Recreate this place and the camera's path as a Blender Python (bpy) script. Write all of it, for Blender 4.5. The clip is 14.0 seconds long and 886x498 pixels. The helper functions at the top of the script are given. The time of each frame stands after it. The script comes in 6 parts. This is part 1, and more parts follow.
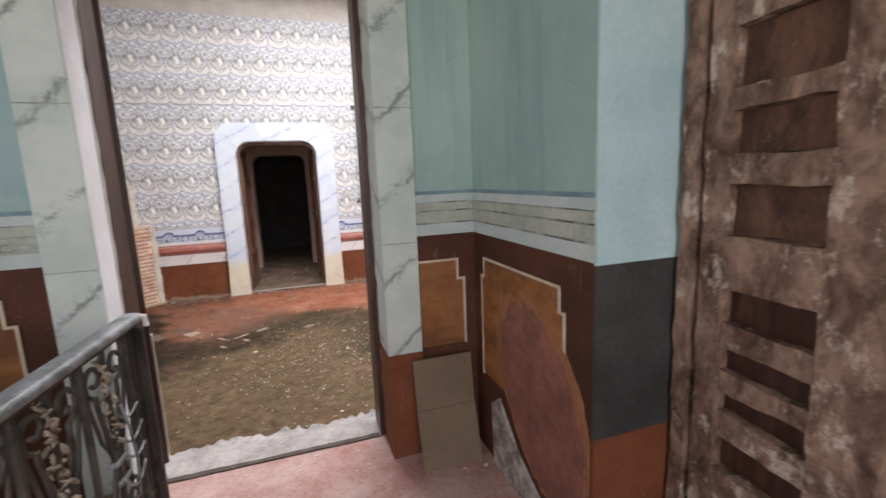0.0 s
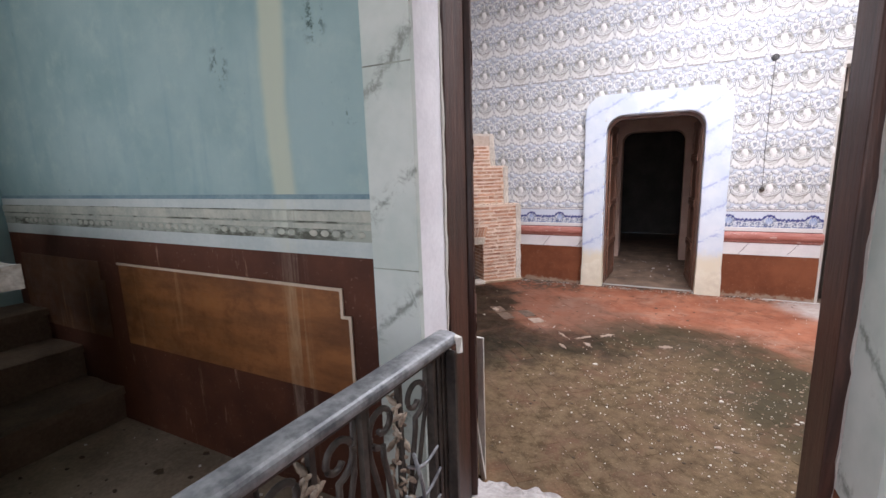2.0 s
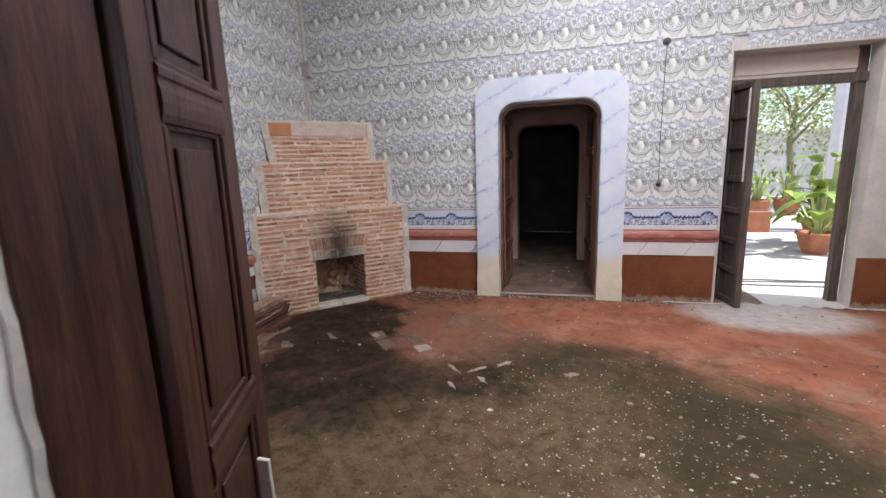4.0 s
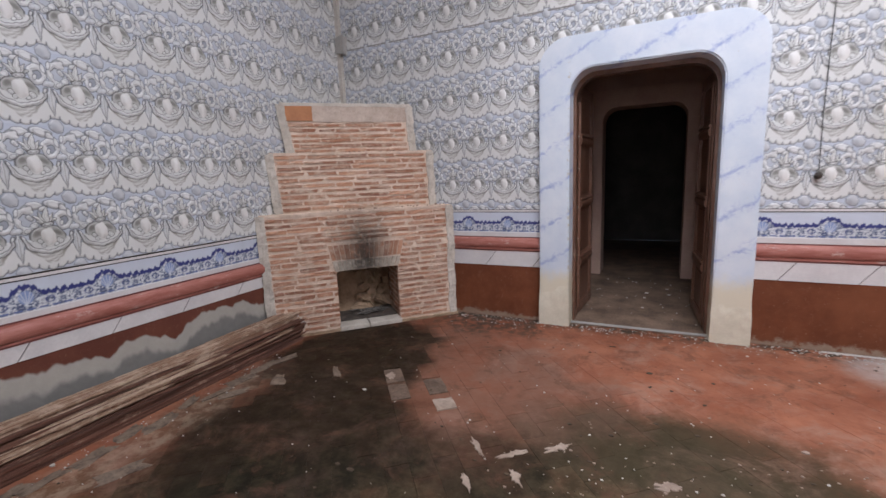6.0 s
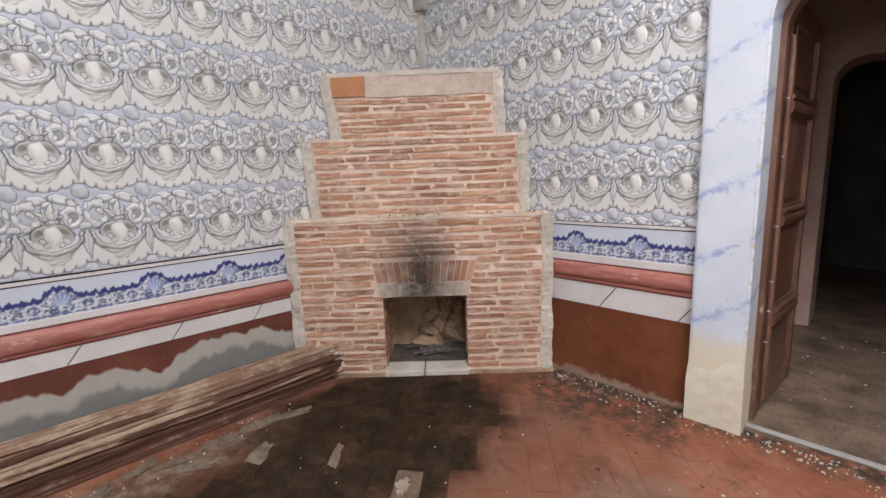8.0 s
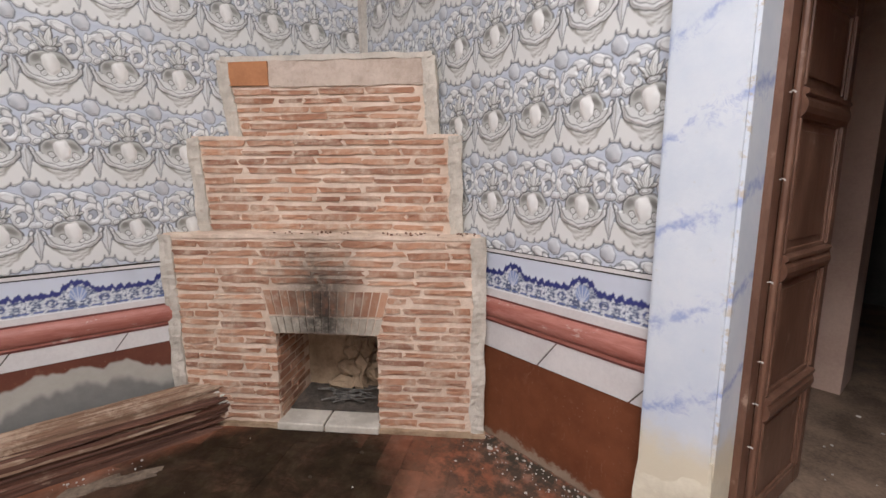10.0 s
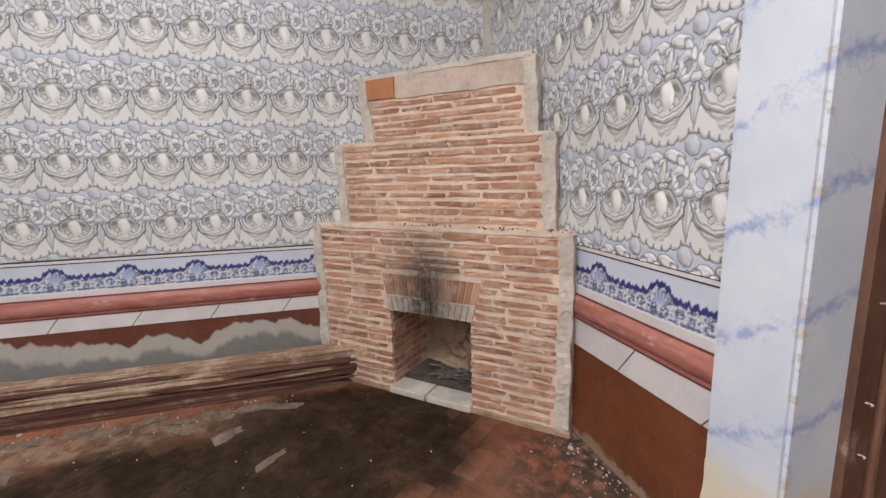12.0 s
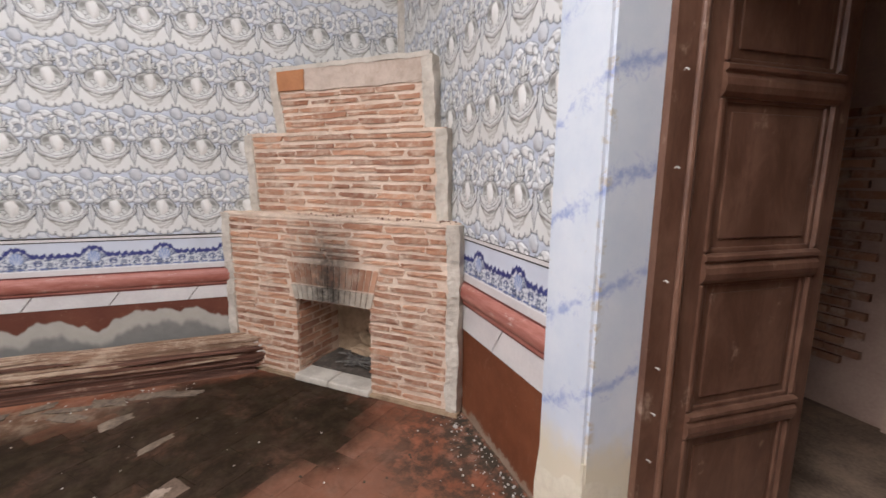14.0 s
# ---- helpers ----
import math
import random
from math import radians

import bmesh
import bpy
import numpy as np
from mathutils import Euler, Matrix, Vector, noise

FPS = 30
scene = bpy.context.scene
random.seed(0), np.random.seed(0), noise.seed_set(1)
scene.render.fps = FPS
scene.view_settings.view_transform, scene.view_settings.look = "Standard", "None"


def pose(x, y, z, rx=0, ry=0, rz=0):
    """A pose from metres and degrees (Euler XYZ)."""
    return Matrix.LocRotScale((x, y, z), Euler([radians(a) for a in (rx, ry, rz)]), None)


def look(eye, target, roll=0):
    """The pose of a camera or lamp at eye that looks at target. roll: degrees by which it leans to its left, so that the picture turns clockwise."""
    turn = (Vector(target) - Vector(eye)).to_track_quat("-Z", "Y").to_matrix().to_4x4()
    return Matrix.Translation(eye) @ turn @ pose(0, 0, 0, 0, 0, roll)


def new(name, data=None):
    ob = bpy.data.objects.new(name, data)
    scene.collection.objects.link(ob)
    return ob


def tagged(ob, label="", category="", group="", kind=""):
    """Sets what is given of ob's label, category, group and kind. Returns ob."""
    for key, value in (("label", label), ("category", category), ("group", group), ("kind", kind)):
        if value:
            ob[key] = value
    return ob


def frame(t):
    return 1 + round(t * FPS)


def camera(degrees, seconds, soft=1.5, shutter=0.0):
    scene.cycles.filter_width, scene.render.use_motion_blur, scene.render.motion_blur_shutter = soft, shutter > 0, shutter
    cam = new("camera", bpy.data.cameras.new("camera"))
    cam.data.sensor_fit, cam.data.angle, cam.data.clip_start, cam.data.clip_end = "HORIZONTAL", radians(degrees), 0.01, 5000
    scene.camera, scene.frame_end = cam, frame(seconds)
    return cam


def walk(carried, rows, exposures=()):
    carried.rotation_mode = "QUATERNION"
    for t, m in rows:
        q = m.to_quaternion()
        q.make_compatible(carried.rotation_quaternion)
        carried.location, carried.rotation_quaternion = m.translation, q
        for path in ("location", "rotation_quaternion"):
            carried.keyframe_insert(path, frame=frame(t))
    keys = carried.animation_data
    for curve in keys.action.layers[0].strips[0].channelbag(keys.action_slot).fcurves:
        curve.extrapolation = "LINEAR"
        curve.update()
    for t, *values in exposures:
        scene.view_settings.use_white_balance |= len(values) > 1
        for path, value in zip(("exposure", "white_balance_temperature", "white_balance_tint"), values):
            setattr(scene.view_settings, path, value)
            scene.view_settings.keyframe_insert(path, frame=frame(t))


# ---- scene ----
cam = camera(90.9, 14.0, 1.5, 0.15)
PATH = [
    (0, (0.12, -0.32, 1.604), (0.741, 1.554, 1.284), -2.3),
    (0.2, (0.097, -0.252, 1.601), (0.424, 1.694, 1.275), -2.5),
    (0.5, (0.069, -0.114, 1.59), (-0.006, 1.858, 1.265), -2.4),
    (0.6, (0.093, -0.085, 1.594), (-0.119, 1.877, 1.269), -2.5),
    (1, (0.112, 0.109, 1.611), (-0.537, 1.973, 1.287), -2.7),
    (1.5, (0.09, 0.312, 1.596), (-0.799, 2.073, 1.262), -2.1),
    (2, (0.029, 0.546, 1.612), (-0.851, 2.307, 1.26), -1.7),
    (2.5, (0.0, 0.81, 1.585), (-0.625, 2.673, 1.215), -2.0),
    (3, (-0.011, 1.072, 1.592), (-0.517, 2.971, 1.224), -2.0),
    (3.2, (-0.017, 1.162, 1.589), (-0.513, 3.064, 1.218), -1.9),
    (5.3, (0.071, 2.341, 1.467), (-0.45, 4.242, 1.128), -2.2),
    (5.5, (0.039, 2.461, 1.468), (-0.517, 4.352, 1.132), -2.2),
    (6, (0.05, 2.739, 1.413), (-0.821, 4.508, 1.079), -2.4),
    (6.5, (0.073, 3.118, 1.378), (-1.039, 4.749, 1.058), -2.8),
    (7, (-0.006, 3.477, 1.359), (-1.204, 5.049, 1.052), -2.5),
    (7.5, (-0.082, 3.808, 1.372), (-1.342, 5.327, 1.05), -2.0),
    (8, (-0.186, 4.132, 1.386), (-1.607, 5.501, 1.057), -2.1),
    (8.5, (-0.27, 4.433, 1.383), (-1.719, 5.772, 1.054), -1.8),
    (9, (-0.248, 4.668, 1.378), (-1.69, 6.015, 1.051), -1.1),
    (9.2, (-0.243, 4.757, 1.389), (-1.708, 6.079, 1.067), -0.7),
    (11.3, (0.016, 5.438, 1.432), (-1.735, 6.344, 1.094), -1.2),
    (11.5, (0.044, 5.453, 1.432), (-1.78, 6.202, 1.097), -1.0),
    (12, (0.172, 5.451, 1.438), (-1.728, 5.98, 1.104), -1.3),
    (12.5, (0.343, 5.479, 1.424), (-1.562, 5.986, 1.089), -0.9),
    (13, (0.461, 5.589, 1.4), (-1.458, 6.046, 1.069), -0.5),
    (13.5, (0.492, 5.677, 1.383), (-1.441, 6.072, 1.053), -0.4),
    (14, (0.4, 5.763, 1.39), (-1.443, 6.466, 1.058), 0.6),
]
walk(cam, [(t, look(eye, target, roll)) for t, eye, target, roll in PATH],
     [(0, 1.35, 6450, 11), (1.0, 1.35, 6200, 11), (1.5, 1.40, 6100, 14), (2.5, 1.34, 6150, 14), (3, 1.12, 6150, 12), (5.5, 0.78, 6150, 12), (6.0, 0.82, 6000, 12), (7.0, 1.26, 6150, 11),
      (8, 1.24, 6300, 10), (9, 1.22, 6350, 10), (11.5, 1.16, 6450, 10), (14, 1.30, 6350, 10)])

def lamp_area(name, m, sx, sy, watts, colour):
    d = bpy.data.lights.new(name, "AREA")
    d.shape, d.size, d.size_y, d.energy, d.color = "RECTANGLE", sx, sy, watts, colour
    ob = new(name, d)
    ob.matrix_world = m
    return ob


# world, sun and area lamps; the openings that hold the lamps are unseen
SUN_ELEV, SUN_AZ = 54.0, 97.0
world = bpy.data.worlds.new("sky")
scene.world = world
world.use_nodes = True
wn = world.node_tree
sky = wn.nodes.new("ShaderNodeTexSky")
sky.sky_type, sky.sun_disc = "NISHITA", False
sky.sun_elevation, sky.sun_rotation = radians(SUN_ELEV), radians(SUN_AZ)
wn.nodes["Background"].inputs["Strength"].default_value = 0.15
wn.links.new(sky.outputs[0], wn.nodes["Background"].inputs["Color"])
sun_data = bpy.data.lights.new("sun", "SUN")
sun_data.energy, sun_data.angle, sun_data.color = 5.0, radians(0.5), (1.0, 0.94, 0.84)
sun = new("sun", sun_data)
_e, _a = radians(SUN_ELEV), radians(SUN_AZ)
_d = Vector((math.sin(_a) * math.cos(_e), math.cos(_a) * math.cos(_e), math.sin(_e)))
sun.matrix_world = look(_d * 40, (0, 0, 0))
# Stands in for light from above, under a closed box added over it.
lamp_area("skylight_glow", pose(0.85, 3.85, 4.40), 2.2, 2.4, 121, (1.0, 0.98, 1.0))
# Two fill lamps added to brighten the entry, in openings made for them.
lamp_area("entry_back_fill", pose(0.1, -2.5, 1.75, 90, 0, 0), 1.4, 2.6, 18, (1.0, 0.94, 0.945))
lamp_area("stair_side_fill", pose(-3.44, -0.9, 2.0, 90, 0, -90), 1.9, 2.0, 23.5, (1.0, 0.935, 0.935))

# ---------------------------------------------------------------- materials


class Nodes:
    """Small helper to wire shader nodes."""

    def __init__(self, name):
        self.mat = bpy.data.materials.new(name)
        self.mat.use_nodes = True
        self.t = self.mat.node_tree
        self.bsdf = self.t.nodes["Principled BSDF"]
        self.geo = None

    def put(self, sock, value):
        if isinstance(value, bpy.types.NodeSocket):
            self.t.links.new(value, sock)
        elif isinstance(value, (tuple, list)) and sock.type == "RGBA":
            sock.default_value = (*value[:3], 1.0)
        else:
            sock.default_value = value

    def pos(self):
        if self.geo is None:
            self.geo = self.t.nodes.new("ShaderNodeNewGeometry")
        return self.geo.outputs["Position"]

    def island(self):
        self.pos()
        return self.geo.outputs["Random Per Island"]

    def obj(self):
        return self.t.nodes.new("ShaderNodeTexCoord").outputs["Object"]

    def rnd(self):
        return self.t.nodes.new("ShaderNodeObjectInfo").outputs["Random"]

    def sep(self, v):
        n = self.t.nodes.new("ShaderNodeSeparateXYZ")
        self.put(n.inputs[0], v)
        return n.outputs

    def scaled(self, v, s):
        n = self.t.nodes.new("ShaderNodeVectorMath")
        n.operation = "MULTIPLY"
        self.put(n.inputs[0], v)
        n.inputs[1].default_value = s
        return n.outputs[0]

    def noise(self, scale, detail=4.0, rough=0.6, vec=None, distort=0.0):
        n = self.t.nodes.new("ShaderNodeTexNoise")
        self.put(n.inputs["Vector"], vec if vec is not None else self.pos())
        n.inputs["Scale"].default_value, n.inputs["Detail"].default_value = scale, detail
        n.inputs["Roughness"].default_value, n.inputs["Distortion"].default_value = rough, distort
        return n.outputs[0]

    def wave(self, scale, distort, vec=None, axis="X", detail=3.0, dscale=1.5):
        n = self.t.nodes.new("ShaderNodeTexWave")
        n.bands_direction = axis
        self.put(n.inputs["Vector"], vec if vec is not None else self.pos())
        n.inputs["Scale"].default_value, n.inputs["Distortion"].default_value = scale, distort
        n.inputs["Detail"].default_value, n.inputs["Detail Scale"].default_value = detail, dscale
        return n.outputs["Fac"]

    def voronoi(self, scale, vec=None, feature="F1"):
        n = self.t.nodes.new("ShaderNodeTexVoronoi")
        n.feature = feature
        self.put(n.inputs["Vector"], vec if vec is not None else self.pos())
        n.inputs["Scale"].default_value = scale
        return n.outputs["Distance"]

    def math(self, op, a, b=0.0, clamp=False):
        n = self.t.nodes.new("ShaderNodeMath")
        n.operation, n.use_clamp = op, clamp
        self.put(n.inputs[0], a)
        self.put(n.inputs[1], b)
        return n.outputs[0]

    def ramp(self, fac, lo, hi, a=0.0, b=1.0):
        n = self.t.nodes.new("ShaderNodeMapRange")
        n.interpolation_type = "SMOOTHSTEP"
        self.put(n.inputs[0], fac)
        for i, v in enumerate((lo, hi, a, b)):
            self.put(n.inputs[i + 1], v)
        return n.outputs[0]

    def mix(self, fac, a, b, blend="MIX"):
        n = self.t.nodes.new("ShaderNodeMix")
        n.data_type, n.blend_type = "RGBA", blend
        self.put(n.inputs[0], fac)
        self.put(n.inputs[6], a)
        self.put(n.inputs[7], b)
        return n.outputs[2]

    def blob(self, cx, cy, rx, ry, wobble=0.35, nscale=1.6, soft=0.25, extra=None):
        """1 inside a ragged ellipse on the floor, 0 outside."""
        s = self.sep(self.pos())
        dx = self.math("MULTIPLY", self.math("SUBTRACT", s[0], cx), 1 / rx)
        dy = self.math("MULTIPLY", self.math("SUBTRACT", s[1], cy), 1 / ry)
        d = self.math("SQRT", self.math("ADD", self.math("MULTIPLY", dx, dx), self.math("MULTIPLY", dy, dy)))
        n = self.math("MULTIPLY", self.math("SUBTRACT", self.noise(nscale, 6, 0.65), 0.5), wobble * 4)
        if extra is not None:
            n = self.math("ADD", n, self.math("MULTIPLY", self.math("SUBTRACT", extra, 0.5), 0.16))
        return self.ramp(self.math("ADD", d, n), 1 + soft, 1 - soft)

    def bump(self, height, strength=0.3, dist=0.01):
        n = self.t.nodes.new("ShaderNodeBump")
        n.inputs["Strength"].default_value, n.inputs["Distance"].default_value = strength, dist
        self.put(n.inputs["Height"], height)
        self.put(self.bsdf.inputs["Normal"], n.outputs[0])

    def done(self, colour, rough=0.8, metal=0.0, spec=0.4):
        self.put(self.bsdf.inputs["Base Color"], colour)
        self.put(self.bsdf.inputs["Roughness"], rough)
        self.put(self.bsdf.inputs["Metallic"], metal)
        self.put(self.bsdf.inputs["Specular IOR Level"], spec)
        return self.mat


def water_run(k, c, pale, strength):
    """Thin pale runs where rain water came down the painted wall."""
    s = k.sep(k.pos())
    d = k.math("ABSOLUTE", k.math("ADD", s[0], 1.19))
    lines = k.ramp(k.noise(34, 3, 0.6, k.scaled(k.pos(), (1, 1, 0.03))), 0.44, 0.62)
    broken = k.ramp(k.noise(5, 6, 0.7, k.scaled(k.pos(), (3, 3, 1))), 0.35, 0.65, 0.3, 1.0)
    f = k.math("MULTIPLY", k.math("MULTIPLY", k.ramp(d, 0.085, 0.05), lines), k.math("MULTIPLY", broken, strength))
    return k.mix(f, c, pale)


def plain(name, dark, light, scale=6.0, rough=0.8, bump=0.15, metal=0.0, fine=60.0, spec=0.4, run=False):
    """A worn surface between two colours, with a coarse and a fine grain."""
    k = Nodes(name)
    n1, n2 = k.noise(scale, 5, 0.65), k.noise(fine, 3, 0.6)
    f = k.math("ADD", k.math("MULTIPLY", n1, 0.7), k.math("MULTIPLY", n2, 0.3))
    c = k.mix(k.ramp(f, 0.3, 0.7), dark, light)
    if run:
        c = water_run(k, c, (0.46, 0.49, 0.41), 0.9)
    k.bump(f, bump, 0.006)
    return k.done(c, k.ramp(n1, 0.3, 0.7, rough - 0.1, min(1, rough + 0.1)), metal, spec)


def wood(name, dark, light, axis=(8, 8, 0.7), rough=0.6, wear=None, wear_lo=0.6, bump=0.3):
    k = Nodes(name)
    g = k.noise(3.5, 6, 0.7, k.scaled(k.pos(), axis), 0.6)
    f = k.noise(14, 4, 0.7, k.scaled(k.pos(), axis), 0.2)
    c = k.mix(k.ramp(g, 0.3, 0.7), dark, light)
    c = k.mix(k.ramp(f, 0.45, 0.75, 0, 0.5), c, dark)
    if wear:
        w = k.math("ADD", k.math("MULTIPLY", k.noise(7, 8, 0.75), 0.5), k.math("MULTIPLY", k.noise(5, 6, 0.75, k.scaled(k.pos(), axis)), 0.5))
        c = k.mix(k.ramp(w, wear_lo, wear_lo + 0.08, 0, 0.85), c, wear)
    k.bump(k.math("ADD", g, f), bump, 0.006)
    return k.done(c, rough)


def painted_wall_entry(name="teal_paint", low=(0.190, 0.293, 0.290), high=(0.280, 0.382, 0.372)):
    """Teal distemper with sun-bleached streaks and smoky stains."""
    k = Nodes(name)
    s = k.sep(k.pos())
    n1, n2, n3 = k.noise(1.3, 6, 0.6), k.noise(9, 6, 0.7), k.noise(60, 3)
    c = k.mix(k.ramp(n1, 0.3, 0.7), low, high)
    c = k.mix(k.ramp(n2, 0.45, 0.8, 0, 0.45), c, (0.36, 0.45, 0.41))
    runs = k.noise(3.0, 5, 0.6, k.scaled(k.pos(), (3.0, 3.0, 0.25)))
    c = k.mix(k.ramp(runs, 0.5, 0.75, 0, 0.45), c, (0.155, 0.265, 0.285))
    # one old yellowish run of rain water
    d = k.math("ABSOLUTE", k.math("ADD", k.math("ADD", s[0], 1.19), k.math("MULTIPLY", k.math("SUBTRACT", n1, 0.5), 0.1)))
    c = k.mix(k.math("MULTIPLY", k.ramp(d, 0.075, 0.035), 0.75), c, (0.45, 0.48, 0.36))
    c = k.mix(k.math("MULTIPLY", k.ramp(k.noise(2.6, 8, 0.8, None, 1.0), 0.635, 0.69), 0.8), c, (0.09, 0.14, 0.12))
    # two clusters of mould specks
    for cx, cz in ((-1.47, 2.02), (-1.00, 2.10)):
        dx, dz = k.math("SUBTRACT", s[0], cx), k.math("MULTIPLY", k.math("SUBTRACT", s[2], cz), 0.6)
        dd = k.math("SQRT", k.math("ADD", k.math("MULTIPLY", dx, dx), k.math("MULTIPLY", dz, dz)))
        c = k.mix(k.math("MULTIPLY", k.ramp(dd, 0.065, 0.01), k.ramp(k.noise(22, 6, 0.75), 0.50, 0.60)), c, (0.045, 0.07, 0.06))
    k.bump(k.math("ADD", n2, k.math("MULTIPLY", n3, 0.4)), 0.12, 0.006)
    return k.done(c, 0.88, 0, 0.25)


def ochre_panel(name="ochre_panel", low=(0.125, 0.047, 0.013), high=(0.28, 0.113, 0.033)):
    """Ochre distemper brushed on in bands, rubbed and stained with damp."""
    k = Nodes(name)
    n1, n2 = k.noise(2.2, 6, 0.65, k.scaled(k.pos(), (0.7, 0.7, 3.0))), k.noise(9, 7, 0.75)
    c = k.mix(k.ramp(n1, 0.32, 0.68), low, high)
    c = k.mix(k.ramp(n2, 0.46, 0.72, 0, 0.6), c, (0.10, 0.036, 0.012))
    runs = k.noise(3.0, 5, 0.6, k.scaled(k.pos(), (4.0, 4.0, 0.3)))
    c = k.mix(k.ramp(runs, 0.58, 0.70, 0, 0.5), c, (0.36, 0.20, 0.09))
    c = water_run(k, c, (0.40, 0.27, 0.15), 0.7)
    k.bump(n2, 0.2, 0.006)
    return k.done(c, k.ramp(n2, 0.3, 0.7, 0.5, 0.75), 0, 0.4)


def worn_line(name, dark, light):
    """A thin painted line, rubbed away in places."""
    k = Nodes(name)
    n = k.math("ADD", k.math("MULTIPLY", k.noise(9, 6, 0.75, k.scaled(k.pos(), (1, 1, 3))), 0.6), k.math("MULTIPLY", k.noise(3, 5, 0.7), 0.4))
    c = k.mix(k.ramp(n, 0.43, 0.54), dark, light)
    k.bump(n, 0.15, 0.006)
    return k.done(c, 0.85, 0, 0.25)


def veined(name, ground, ground2, vein, scale, tilt, dirt=None, off=0.0, width=0.07):
    """Painted mock marble: broken veins over a clouded ground."""
    k = Nodes(name)
    s = k.sep(k.pos())
    base = k.mix(k.ramp(k.noise(4, 5, 0.6), 0.3, 0.7), ground, ground2)
    h = k.math("ADD", s[2], k.math("MULTIPLY", k.math("ADD", s[0], k.math("MULTIPLY", s[1], 0.6)), tilt))
    h = k.math("ADD", k.math("ADD", h, off), k.math("MULTIPLY", k.noise(7, 6, 0.7), 0.15))
    saw = k.math("ABSOLUTE", k.math("SUBTRACT", k.math("FRACT", k.math("MULTIPLY", h, scale)), 0.5))
    v = k.math("MULTIPLY", k.ramp(saw, width, 0.0), k.ramp(k.noise(9, 5, 0.7), 0.40, 0.58))
    v2 = k.math("MULTIPLY", k.ramp(saw, width * 3, 0.02), k.ramp(k.noise(16, 6, 0.8, None, 1.0), 0.50, 0.64))
    c = k.mix(k.math("MULTIPLY", v, 0.8), base, vein)
    c = k.mix(k.math("MULTIPLY", v2, 0.6), c, vein)
    if dirt:
        rub = k.math("MULTIPLY", k.ramp(k.math("ABSOLUTE", k.math("ADD", s[0], 0.637)), 0.022, 0.002), k.math("MULTIPLY", k.ramp(s[1], 6.70, 6.665), k.ramp(k.noise(14, 7, 0.75), 0.54, 0.60)))
        c = k.mix(k.math("MULTIPLY", rub, 0.85), c, (0.47, 0.41, 0.32))
        c = k.mix(k.ramp(k.math("ADD", s[2], k.math("MULTIPLY", k.noise(6, 5, 0.7), 0.24)), 0.70, 0.52), c, dirt)
    c = k.mix(k.ramp(k.noise(30, 6, 0.8), 0.62, 0.72, 0, 0.5), c, (0.52, 0.50, 0.44))
    k.bump(k.noise(18, 6, 0.7), 0.25, 0.006)
    return k.done(c, 0.7, 0, 0.35)


def glazed(name):
    """Glazed tiles whose painted colours lie in the mesh."""
    k = Nodes(name)
    a = k.t.nodes.new("ShaderNodeVertexColor")
    a.layer_name = "glaze"
    n = k.noise(1.1, 6, 0.7)
    c = k.mix(k.ramp(n, 0.42, 0.72, 0, 0.35), a.outputs[0], (0.62, 0.61, 0.55), "MULTIPLY")
    c = k.mix(k.math("MULTIPLY", k.ramp(k.noise(3.2, 8, 0.8), 0.66, 0.74), 0.35), c, (0.40, 0.33, 0.25))
    k.bump(k.noise(90, 3), 0.05, 0.003)
    return k.done(c, k.ramp(k.noise(12, 4), 0.3, 0.7, 0.35, 0.6), 0, 0.45)


